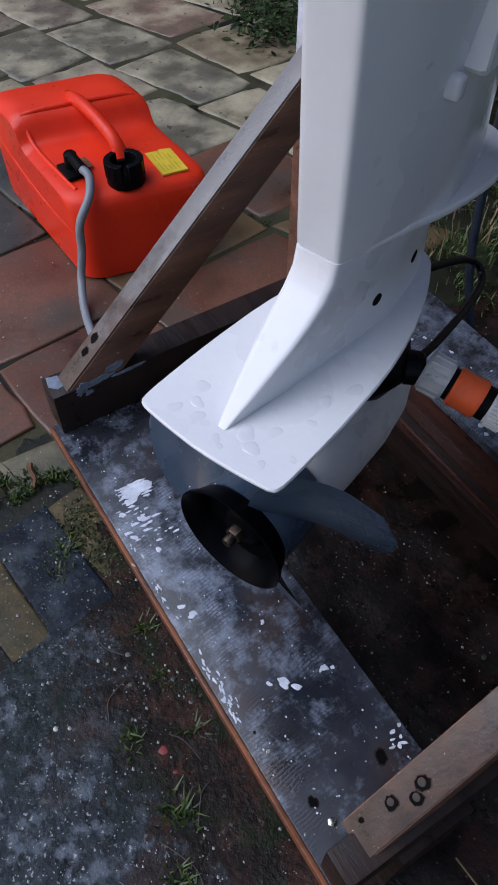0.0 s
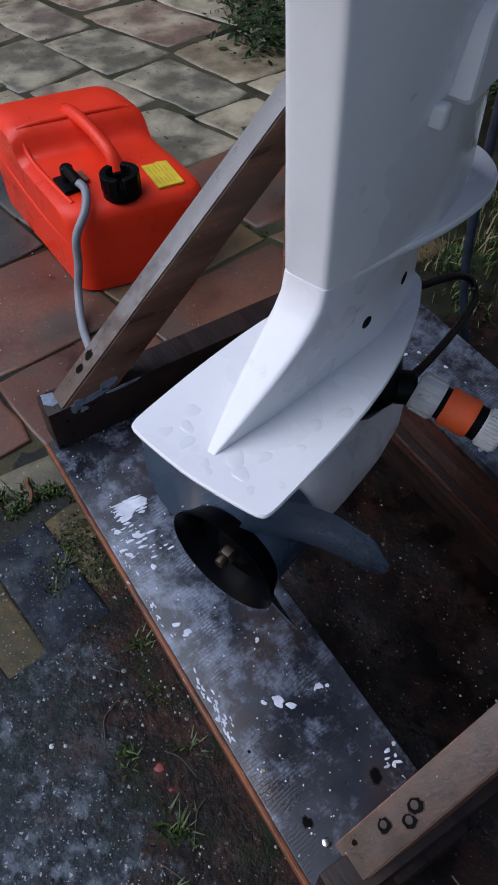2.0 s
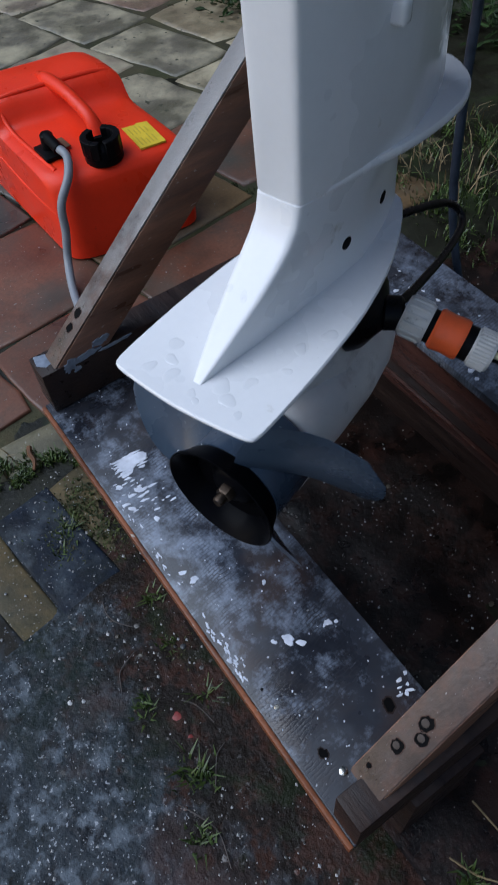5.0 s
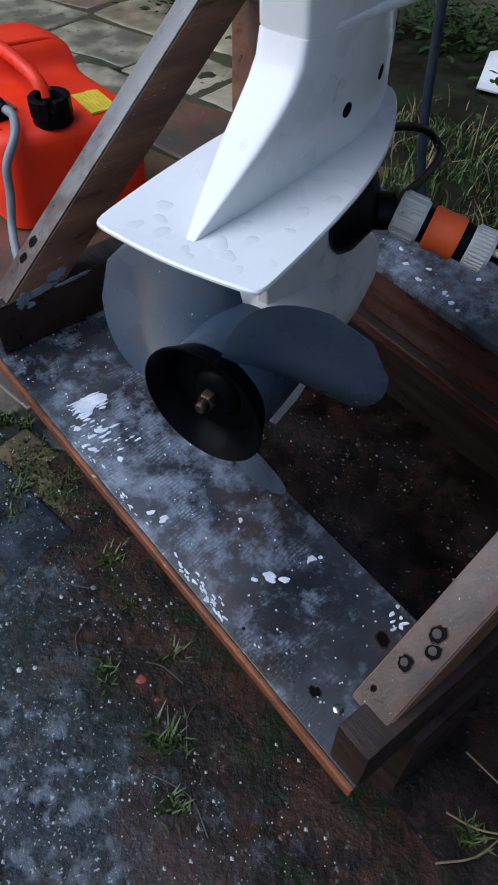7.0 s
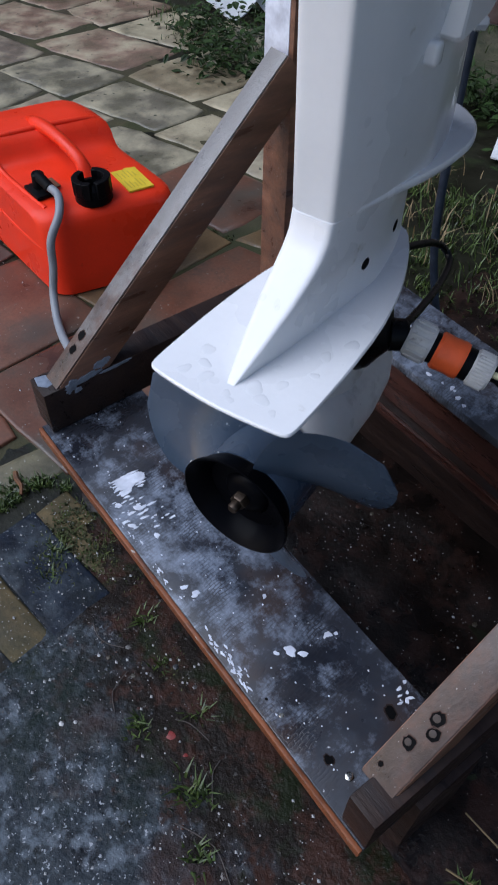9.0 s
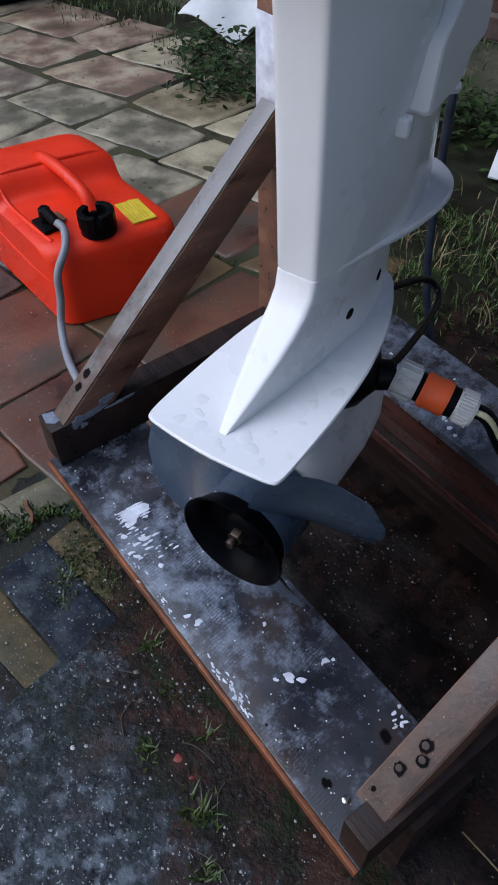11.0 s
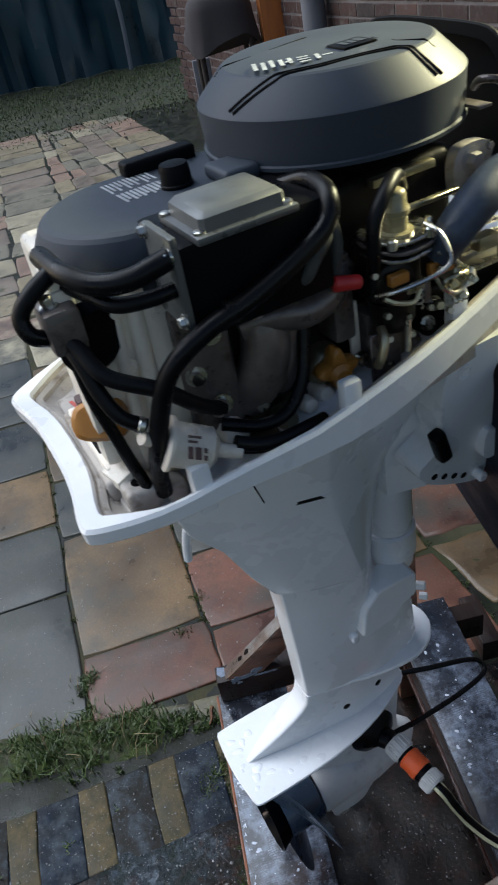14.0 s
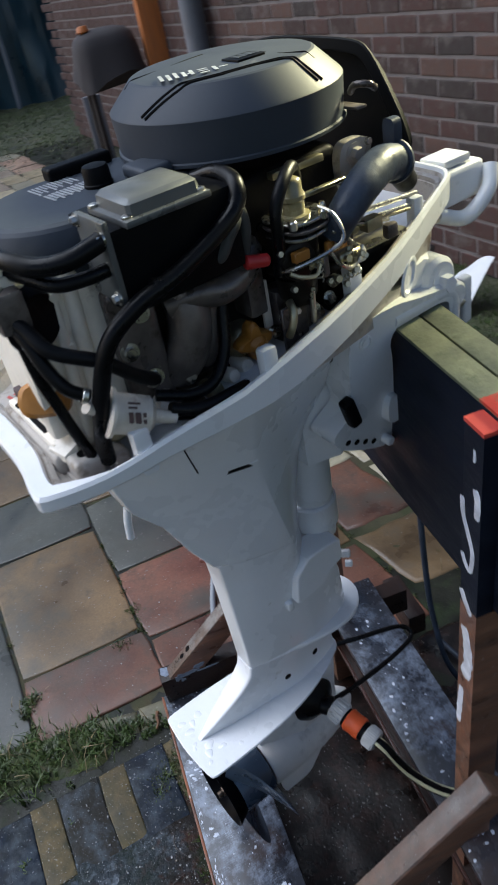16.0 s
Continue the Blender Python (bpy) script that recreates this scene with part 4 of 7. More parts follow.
part("rubber_seal", loft([rim_ring(0.0115, 0.0140), rim_ring(0.0115, 0.0085), rim_ring(0.0150, 0.0062), rim_ring(0.0200, 0.0085), rim_ring(0.0205, 0.0150)], False), M_PANCREAM, motor)

part("pan_floor", loft([[Vector((p.x, p.y, z)) for p in ring_at(1.16, -0.1755, 0.0655, 0.1465, -0.020, 0.2895, 0.0675)] for z in (1.1550, 1.1600)]), M_OILPAN, motor, "oily brown floor of the engine pan")
part("aft_pan", box(-0.112, 0.116, -0.216, -0.160, 1.1395, 1.1450, 0.003), M_PANCREAM, motor, "grimy cream aft floor of the pan")
PLATE = [(0.0, -0.1845), (0.034, -0.1825), (0.061, -0.1795), (0.0680, -0.1765), (0.0700, -0.168), (0.0705, -0.13), (0.070, -0.09), (0.0665, -0.03), (0.058, 0.02), (0.046, 0.06), (0.031, 0.095), (0.016, 0.122), (0.0, 0.130)]
plate_loop = rounded([(a, b, 0) for a, b in PLATE + [(-a, b) for a, b in PLATE[-2:0:-1]]], 1)
part("anti_ventilation_plate", slab_of(plate_loop, 0.5010, 0.5055, 0.0014), M_WHITE, motor, "broad white plate beaded with rain")


def splash_plate():
    """The shorter level plate round the nose of the housing."""
    edge = [(0.010, -0.0440), (0.0200, -0.0430), (0.0320, -0.012), (0.041, 0.025), (0.050, 0.055), (0.056, 0.090), (0.0585, 0.121), (0.053, 0.143), (0.042, 0.160), (0.022, 0.175), (0.0, 0.179)]
    loop = rounded([(a, b, 0) for a, b in edge + [(-a, b) for a, b in edge[-2::-1]]], 2)
    return loft([[Vector((p.x * k, 0.06 + (p.y - 0.06) * k, 0.606 + 0.06 * max(0.0, p.y - 0.08) + dz)) for p in loop] for dz, k in ((-0.004, 0.97), (-0.002, 1.0), (0.002, 1.0), (0.004, 0.97))])


part("splash_plate", splash_plate(), M_WHITE, motor)

strut = loft([ring_at(*r) for r in ((0.366, -0.060, 0.006, 0.030, 0.02, 0.110, 0.012), (0.40, -0.062, 0.005, 0.022, 0.02, 0.112, 0.009), (0.46, -0.066, 0.005, 0.022, 0.02, 0.118, 0.009), (0.4995, -0.072, 0.006, 0.026, 0.02, 0.124, 0.010))])
part("gearcase_strut", strut, M_GEARCASE, motor)
part("gearcase", spin((0, -0.066, 0.337), (0, 1, 0), [(0, 0.046), (0.004, 0.0485), (0.05, 0.0490), (0.11, 0.0465), (0.16, 0.038), (0.19, 0.026), (0.205, 0.012), (0.209, 0.003)], 32), M_GEARCASE, motor)
skeg = loft([[Vector((sx * w, f, z)) for sx, f in ((1, a), (1, b), (-1, b), (-1, a))] for z, a, b, w in ((0.300, -0.045, 0.085, 0.009), (0.250, -0.040, 0.060, 0.006), (0.205, -0.036, 0.030, 0.004), (0.196, -0.030, 0.015, 0.003))])
part("skeg", skeg, M_GEARCASE, motor)

# propeller
AFT = (0, -1, 0)
prop = part("propeller_hub", spin((0.001, -0.068, 0.337), AFT, [(0.0, 0.044), (0.002, 0.0500), (0.03, 0.0510), (0.065, 0.0515), (0.0658, 0.050), (0.058, 0.046), (0.046, 0.040), (0.040, 0.036), (0.040, 0.012)], 40), M_PROP, motor, "blue-grey propeller hub, at rest")
part("exhaust_ring", spin((0.001, -0.134, 0.337), AFT, [(0.0, 0.0505), (0.004, 0.0530), (0.012, 0.0560), (0.019, 0.0605), (0.022, 0.0612), (0.0225, 0.0595), (0.018, 0.0545), (0.006, 0.0450), (-0.006, 0.0420), (-0.012, 0.0400)], 44), M_PROPBLK, prop, "black flared exhaust ring")
part("inner_hub", spin((0.001, -0.100, 0.337), AFT, [(0.0, 0.041), (0.012, 0.0405), (0.016, 0.034), (0.022, 0.033), (0.026, 0.027), (0.034, 0.026), (0.040, 0.020), (0.042, 0.014)], 36), M_PROPBLK, prop)
part("propeller_nut", spin((0.001, -0.140, 0.337), AFT, [(0, 0.0092), (0.009, 0.0092), (0.011, 0.0078)], 6), M_BRONZE, prop, "bronze castle nut")
part("shaft_end", spin((0.001, -0.153, 0.337), AFT, [(-0.003, 0.0056), (0.005, 0.0056), (0.007, 0.0044), (0.0065, 0.002)], 18), M_BRONZE, prop)


def blade(angle):
    """One broad propeller blade: helical sections, round tip, thin edges."""
    bm = bmesh.new()
    nu, nv = 16, 12
    for side in (1, -1):
        rows = []
        for i in range(nu + 1):
            u = i / nu
            r = 0.047 + 0.106 * u
            half = 0.080 * (0.64 + 0.36 * math.sin(min(1, u * 1.15) * math.pi * 0.62)) * math.sqrt(max(0.0, 1 - max(0, (u - 0.4) / 0.6) ** 2.6))
            thick = 0.0035 * (1 - u) + 0.0009
            pitch = math.atan(0.278 / (2 * math.pi * r))
            row = []
            for j in range(nv + 1):
                v = -1 + 2 * j / nv
                a = angle + 0.10 * u * u + v * half * math.cos(pitch) / r
                f = -0.1063 - v * half * math.sin(pitch) + 0.0066 * u + side * thick * (1 - v * v) ** 0.5
                row.append(bm.verts.new((math.cos(a) * r, f, 0.337 + math.sin(a) * r)))
            rows.append(row)
        for i in range(nu):
            for j in range(nv):
                q = (rows[i][j], rows[i + 1][j], rows[i + 1][j + 1], rows[i][j + 1])
                bm.faces.new(q if side > 0 else q[::-1])
    bmesh.ops.remove_doubles(bm, verts=bm.verts, dist=0.0003)
    return bm


for a in (32.0, 152.0, 272.0):
    part("blade", blade(radians(a)), M_PROP, prop)

# details on leg and housing
from mathutils.bvhtree import BVHTree

cowl_me = bpy.data.objects["lower_cowl"].data
cowl_tree = BVHTree.FromPolygons([v.co for v in cowl_me.vertices], [tuple(p.vertices) for p in cowl_me.polygons])


def on_cowl(f, z, lift=0.0):
    """A place on the starboard flank of the lower cowl."""
    p = cowl_tree.ray_cast(Vector((0.5, f, z)), Vector((-1, 0, 0)))[0]
    return Vector((p.x + lift, f, z))


leg_me = bpy.data.objects["lower_leg"].data
leg_tree = BVHTree.FromPolygons([v.co for v in leg_me.vertices], [tuple(p.vertices) for p in leg_me.polygons])
for f, z in ((0.010, 0.535), (0.072, 0.540)):
    at, normal = leg_tree.ray_cast(Vector((0.5, f, z)), Vector((-1, 0, 0)))[:2]
    part("drain_hole", spin(at, normal, [(-0.002, 0.0062), (0.0006, 0.0058)], 16), M_GROOVE, motor)
slot = [(-0.054, 1.0350), (-0.050, 1.0292), (-0.030, 1.0290), (-0.012, 1.0278), (-0.008, 1.0340), (-0.028, 1.0352)]
part("moulded_slot", loft([[on_cowl(f, z, -0.001) for f, z in slot], [on_cowl(f, z, 0.0006) for f, z in slot]]), M_GROOVE, motor)
slot_rim = [(-0.017, 1.0345), (-0.012, 1.0290), (-0.005, 1.0285), (-0.006, 1.0350)]
part("slot_end", loft([[on_cowl(f, z, -0.001) for f, z in slot_rim], [on_cowl(f, z, 0.0016) for f, z in slot_rim]]), M_WHITE, motor)
part("seam", tube([on_cowl(-0.092 + 0.0017 * k, 1.100 - 0.0055 * k) for k in range(10)], 0.0009, 6, 2), M_GROOVE, motor)
part("drain_tube", tube([(0.016, -0.148, 1.005), (0.016, -0.153, 0.985), (0.016, -0.156, 0.962)], 0.0052, 12), M_WHITE, motor, "short white telltale tube")
part("trim_tab_bolt", spin((0.0, -0.03, 0.4975), (0, 0, -1), [(0, 0.007), (0.006, 0.006)], 6), M_STEEL, motor)
yoke = [Vector((a, b, 0)) for a, b in ((0.034, 0.722), (0.037, 0.718), (0.080, 0.724), (0.090, 0.730), (0.100, 0.745), (0.122, 0.752), (0.125, 0.756), (0.125, 0.788), (0.120, 0.793), (0.070, 0.795), (0.062, 0.792), (0.050, 0.780), (0.043, 0.774), (0.039, 0.766))]
part("lower_mount", loft([[Vector((s, 0.085 + (p.x - 0.085) * k, 0.753 + (p.y - 0.753) * k)) for p in yoke] for s, k in ((0.020, 1.0), (0.0560, 1.0), (0.0590, 0.975), (0.0602, 0.93))]), M_WHITE, motor, "white lower mount housing", angle=22)
part("mount_tail", box(0.030, 0.0505, 0.022, 0.033, 0.703, 0.720, 0.004, 3), M_WHITE, motor)
part("mount_screw", spin((0.024, 0.150, 0.716), (0.7, 0.7, 0), [(0, 0.007), (0.012, 0.007), (0.014, 0.005)], 6), M_WHITE, motor)
part("mount_screw", spin((0.024, 0.155, 0.690), (0.7, 0.7, 0), [(0, 0.006), (0.010, 0.006), (0.012, 0.004)], 6), M_WHITE, motor)

# swivel bracket and clamp
part("swivel_tube", rod((0.0, 0.128, 0.765), (0.0, 0.128, 1.10), 0.030, 0.036, 28, 0.004), M_WHITE, motor)
part("swivel_collar", rod((0.0, 0.126, 0.790), (0.0, 0.126, 0.838), 0.037, 0.037, 28, 0.003), M_WHITE, motor)
part("swivel_web", loft([[Vector((s, f, z)) for s, f in ((0.045, 0.098), (0.060, 0.145), (0.050, 0.165), (-0.05, 0.165), (-0.06, 0.145), (-0.045, 0.098))] for z in (0.935, 1.13)]), M_WHITE, motor)
bracket = rounded([(0.103, 1.002, 0), (0.118, 0.975, 0), (0.150, 0.955, 0), (0.196, 0.933, 0), (0.213, 0.938, 0), (0.208, 1.02, 0), (0.199, 1.085, 0), (0.193, 1.104, 0), (0.199, 1.122, 0), (0.245, 1.124, 0), (0.284, 1.124, 0), (0.296, 1.116, 0), (0.301, 1.075, 0), (0.314, 1.072, 0), (0.318, 1.110, 0), (0.306, 1.136, 0), (0.284, 1.142, 0), (0.245, 1.147, 0), (0.190, 1.158, 0), (0.124, 1.152, 0), (0.130, 1.06, 0), (0.142, 1.03, 0), (0.120, 1.015, 0)], 2)


def face_s(z):
    """The bracket leans out towards its top."""
    return 0.0905 + (z - 0.95) * 0.165


clamp = part("clamp_bracket", loft([[Vector((face_s(p.y) + ds, p.x, p.y)) for p in bracket] for ds in (-0.045, -0.004, 0.0)]), M_WHITE, motor, "white clamp bracket with a row of trim holes")
part("arm_lip", tube([(0.113, 0.200, 1.133), (0.113, 0.225, 1.133), (0.112, 0.262, 1.134), (0.111, 0.292, 1.132), (0.109, 0.307, 1.118), (0.107, 0.309, 1.08)], 0.0105, 12), M_WHITE, clamp)
for k in range(4):
    part("trim_hole", spin((face_s(0.9815 - 0.0085 * k) - 0.0004, 0.130 + 0.0155 * k, 0.9815 - 0.0085 * k), (1, 0, -0.165), [(0, 0.0046), (0.0012, 0.0042)], 14), M_GROOVE, clamp)
part("trim_pin", rod((0.085, 0.197, 0.949), (0.104, 0.197, 0.949), 0.007, 0.007, 14, 0.002), M_WHITE, clamp)
part("black_stop", box(-0.008, 0.009, -0.0085, 0.0085, -0.022, 0.022, 0.006, 3, m=pose(0.106, 0.130, 1.034, 16, 0, 0)), M_BLACKPL, clamp, "black rubber stop")
ear = rounded([(0.186, 0.985, 0), (0.214, 0.985, 0), (0.222, 1.000, 0), (0.216, 1.020, 0), (0.190, 1.028, 0)], 2)
part("clamp_ear", loft([[Vector((s, p.x, p.y)) for p in ear] for s in (0.090, 0.101, 0.112)]), M_WHITE, clamp)
part("swivel_arm", loft([[Vector((sx, f, z)) for sx, z in ((-0.05, z0), (hw, z0), (hw + 0.006, z0 + 0.010), (hw, z1 - 0.006), (hw - 0.012, z1), (-0.05, z1))] for f, z0, z1, hw in ((0.120, 1.130, 1.178, 0.080), (0.185, 1.142, 1.182, 0.098), (0.240, 1.144, 1.176, 0.100), (0.275, 1.140, 1.182, 0.096), (0.300, 1.130, 1.174, 0.094))]), M_WHITE, clamp, "white swivel arm over the board")
part("tilt_knuckle", rod((0.02, 0.292, 1.145), (0.108, 0.292, 1.145), 0.031, 0.029, 28, 0.006), M_WHITE, clamp)
part("pivot_bolt", hexbolt((0.110, 0.294, 1.141), (1, 0, 0.1), 0.012, 0.012), M_WHITE, clamp)
part("knuckle_lug", rod((0.085, 0.322, 1.112), (0.108, 0.322, 1.112), 0.019, 0.018, 20, 0.004), M_WHITE, clamp)
part("clamp_screw", rod((0.06, 0.30, 1.065), (0.06, 0.385, 1.065), 0.008, 0.008, 12), M_STEEL, clamp)
part("clamp_handle", box(0.052, 0.068, 0.38, 0.398, 1.03, 1.10, 0.006, 3), M_WHITE, clamp)
part("steering_bracket", box(0.04, 0.066, 0.335, 0.42, 1.205, 1.250, 0.008, 3), M_WHITE, motor)
part("steering_bracket", tube([(0.06, 0.34, 1.20), (0.075, 0.375, 1.19), (0.08, 0.41, 1.215), (0.07, 0.425, 1.24)], 0.010, 12), M_WHITE, motor)
part("bracket_tab", box(0.02, 0.06, 0.352, 0.40, 1.252, 1.262, 0.003), M_WHITE, motor)
oval = [Vector((0, 0.020 * math.cos(a), 0.0125 * math.sin(a))) for a in (2 * math.pi * i / 24 for i in range(24))]
om = pose(0.1235, 0.204, 1.190, 38, 0, 24)
part("rim_recess", loft([[om @ (p * 1.25 + Vector((0.0118, 0, 0))) for p in oval], [om @ (p * 1.22 + Vector((0.0150, 0, 0))) for p in oval], [om @ (p + Vector((0.0150, 0, 0))) for p in oval], [om @ (p * 0.9 + Vector((0.0125, 0, 0))) for p in oval]]), M_WHITE, motor, "oval moulded recess in the rim")
part("rim_bolt", spin((face_s(1.128), 0.150, 1.128), (1, 0, -0.16), [(0, 0.0095), (0.003, 0.0095), (0.0034, 0.0075), (0.001, 0.0070), (0.001, 0.0052), (0.003, 0.0050)], 18), M_WHITE, motor)

# ---- powerhead ----
part("crankcase", box(-0.090, 0.088, -0.135, 0.165, 1.096, 1.345, 0.012, 3), M_DARKCAST, motor, "dark oily engine block")
part("cylinder_head", box(-0.085, 0.087, -0.198, -0.124, 1.150, 1.338, 0.010, 3), M_CREAM, motor, "stained cream cylinder head")
for f, w in ((-0.178, 0.0060), (-0.160, 0.0075)):
    part("head_rib", tube([(0.083, f, 1.165), (0.088, f, 1.20), (0.089, f + 0.003, 1.26), (0.086, f + 0.008, 1.330)], w, 12), M_CREAM, motor)
part("head_panel", box(0.080, 0.092, -0.150, -0.128, 1.165, 1.318, 0.004, 2), M_CREAM, motor, "cream cast panel on the cylinder head")
for z in (1.200, 1.262, 1.312):
    part("head_bolt", hexbolt((0.090, -0.171, z), (1, 0, 0), 0.0048, 0.005), M_CREAM, motor)
part("head_flange", box(0.070, 0.094, -0.215, -0.196, 1.180, 1.345, 0.006, 2), M_CREAM, motor)
part("head_lug", box(0.05, 0.09, -0.212, -0.19, 1.325, 1.352, 0.004, 2), M_CREAM, motor)
block = part("block_cover", box(0.080, 0.108, -0.132, -0.086, 1.175, 1.300, 0.008, 3), M_CASTGREY, motor, "dull grey cast side cover")
for p in ((0.108, -0.104, 1.272), (0.112, -0.108, 1.207), (0.112, -0.072, 1.190), (0.108, -0.124, 1.240)):
    part("bolt", hexbolt(p, (1, -0.25, 0.1), 0.0062, 0.007), M_STEEL, motor)
part("exhaust_bulge", tube([(0.090, -0.078, 1.190), (0.104, -0.066, 1.212), (0.106, -0.056, 1.240), (0.098, -0.052, 1.270)], 0.022, 18), M_CASTGREY, motor)
part("exhaust_bulge", tube([(0.088, -0.042, 1.19), (0.100, -0.038, 1.215), (0.100, -0.032, 1.25)], 0.015, 16), M_CASTGREY, motor)
part("intake_arch", tube([(0.098, -0.070, 1.262), (0.112, -0.045, 1.268), (0.118, -0.018, 1.264), (0.116, 0.008, 1.272), (0.104, 0.026, 1.288)], 0.0145, 16), M_CASTGREY, motor)
part("intake_flange", box(0.085, 0.118, 0.008, 0.030, 1.218, 1.300, 0.005, 2), M_CASTGREY, motor)
part("oil_boss", rod((0.085, 0.004, 1.190), (0.108, 0.004, 1.192), 0.021, 0.018, 20, 0.003), M_BRASS, motor, "yellowed metal filler boss")


def star_cap():
    pts = []
    for i in range(32):
        a = 2 * math.pi * i / 32
        r = 0.0165 + 0.0055 * math.cos(4 * a)
        pts.append((math.cos(a) * r, math.sin(a) * r))
    return loft([[Vector((s, 0.005 + p * k, 1.196 + q * k)) for p, q in pts] for s, k in ((0.107, 0.86), (0.110, 1.0), (0.121, 1.0), (0.124, 0.84))])


part("oil_cap", star_cap(), M_ORANGEPL, motor, "orange star-shaped oil filler cap")
part("cap_hub", rod((0.124, 0.005, 1.194), (0.131, 0.004, 1.193), 0.011, 0.009, 18, 0.002), M_ORANGEPL, motor)
part("red_plug", rod((0.140, -0.004, 1.290), (0.146, 0.020, 1.286), 0.0068, 0.0062, 14, 0.002), M_REDPL, motor, "red plug cap")
part("red_plug", rod((0.118, -0.040, 1.312), (0.128, -0.026, 1.310), 0.0055, 0.005, 12, 0.001), M_REDPL, motor)

# black box with grey lid
bx = part("electrical_box", box(0.062, 0.147, -0.128, -0.004, 1.290, 1.366, 0.006, 2), M_BLACKPL, motor, "black electrical box")
part("lid_flange", box(0.086, 0.158, -0.116, -0.034, 1.3655, 1.3715, 0.002, 2), M_LID, bx, "grey metal lid")
part("lid", loft([[Vector((0.122 + sx * (0.034 - k), -0.075 + sf * (0.039 - k), z)) for sx, sf in ((-1, -0.9), (-0.9, -1), (0.9, -1), (1, -0.9), (1, 0.9), (0.9, 1), (-0.9, 1), (-1, 0.9))] for z, k in ((1.371, 0.004), (1.381, 0.005), (1.3845, 0.0085))]), M_LID, bx)
for s, f in ((0.149, -0.110), (0.149, -0.040), (0.092, -0.112), (0.094, -0.038)):
    part("lid_screw", spin((s, f, 1.3712), (0, 0, 1), [(0, 0.0048), (0.0022, 0.0046), (0.0030, 0.0026)], 14), M_STEEL, bx)
side_plate = part("side_plate", box(0.098, 0.152, -0.1345, -0.128, 1.304, 1.376, 0.003, 2), M_LID, bx, "thin grey end plate")
for s, z in ((0.146, 1.362), (0.104, 1.370), (0.146, 1.311), (0.105, 1.318)):
    part("plate_screw", hexbolt((s, -0.1345, z), (0, -1, 0), 0.0042, 0.005), M_STEEL, side_plate)

# flywheel cover
CX, CF = 0.006, 0.094
cover = part("flywheel_cover", spin((CX, CF, 1.366), (0, 0, 1), [(0.0, 0.1155), (0.001, 0.1190), (0.004, 0.1190), (0.0052, 0.1170), (0.0405, 0.1188), (0.0425, 0.1175), (0.0660, 0.0933), (0.0672, 0.0907), (0.0705, 0.0567), (0.0712, 0.0206)], 96), M_GREYCOVER, motor, "charcoal plastic flywheel cover with bevelled rim", angle=14)


Z0 = 1.366


def cover_z(s, f):
    """Height of the cover's top and bevel."""
    r = math.hypot(s - CX, f - CF) / 1.031
    if r < 0.088:
        return Z0 + 0.0672 + (0.088 - r) * 0.06
    return Z0 + 0.0672 - (r - 0.088) * 0.95


def cover_groove(points, r=0.0015):
    """A dark line cut along the cover's surface."""
    out = []
    for (a, b), (c, d) in zip(points, points[1:]):
        out += [(a + (c - a) * t / 8, b + (d - b) * t / 8) for t in range(8)]
    out.append(points[-1])
    part("groove", tube([(s, f, cover_z(s, f)) for s, f in ((CX + (a - CX) * 1.031, CF + (b - CF) * 1.031) for a, b in out)], r, 6, 2), M_GROOVE, cover)


for off in (0.0, 0.0062):
    cover_groove([(0.030 + off * 0.9, -0.014), (0.050 + off * 0.8, 0.016), (0.066 + off * 0.8, 0.050), (0.074 + off * 0.7, 0.085), (0.080 + off, 0.110), (0.110 + off * 0.2, 0.131 - off)], 0.0017)
cover_groove([(-0.030, 0.006), (-0.024, 0.050), (-0.030, 0.098)], 0.0012)
cover_groove([(0.039, 0.118), (0.066, 0.122), (0.088, 0.142)], 0.0012)


def print_bars(name, origin, u, v, rows, material, parent, lift=0.0):
    """Unreadable print as plain bars: rows of (along u, along v, length, height)."""
    bm = bmesh.new()
    o, u, v = Vector(origin), Vector(u).normalized(), Vector(v).normalized()
    n = u.cross(v).normalized()
    if n.z < 0 and abs(n.z) > 0.3:
        n = -n
    for a, b, w, h in rows:
        c = [o + u * x + v * y + n * lift for x, y in ((a, b), (a + w, b), (a + w, b + h), (a, b + h))]
        lo = [bm.verts.new(p) for p in c]
        hi = [bm.verts.new(p + n * 0.0004) for p in c]
        bm.faces.new(hi)
        for i in range(4):
            j = (i + 1) % 4
            bm.faces.new((lo[i], lo[j], hi[j], hi[i]))
    return part(name, bm, material, parent, smooth=False)


print_bars("print", (0.040, 0.006, Z0 + 0.0706), (0.40, 0.92, 0), (-0.92, 0.40, 0), [(0.0, 0.004, 0.0035, 0.028), (0.007, 0.000, 0.0035, 0.030), (0.014, 0.004, 0.0035, 0.028), (0.0215, 0.003, 0.0035, 0.024), (0.0290, 0.006, 0.0035, 0.022), (0.0265, 0.012, 0.006, 0.004), (0.037, 0.002, 0.009, 0.004), (0.037, 0.011, 0.009, 0.004), (0.037, 0.020, 0.009, 0.004), (0.051, 0.004, 0.0035, 0.019), (0.057, 0.012, 0.008, 0.0035)], M_PALEINK, cover)
badge = part("badge", box(0.030, 0.058, 0.080, 0.112, Z0 + 0.0690, Z0 + 0.0726, 0.001, m=None), M_BLACKPL, cover, "black raised badge")
print_bars("print", (0.034, 0.084, Z0 + 0.0728), (0, 1, 0), (1, 0, 0), [(0.002, 0.003, 0.005, 0.014), (0.009, 0.003, 0.005, 0.014), (0.016, 0.003, 0.007, 0.014)], M_GREYCOVER, badge)

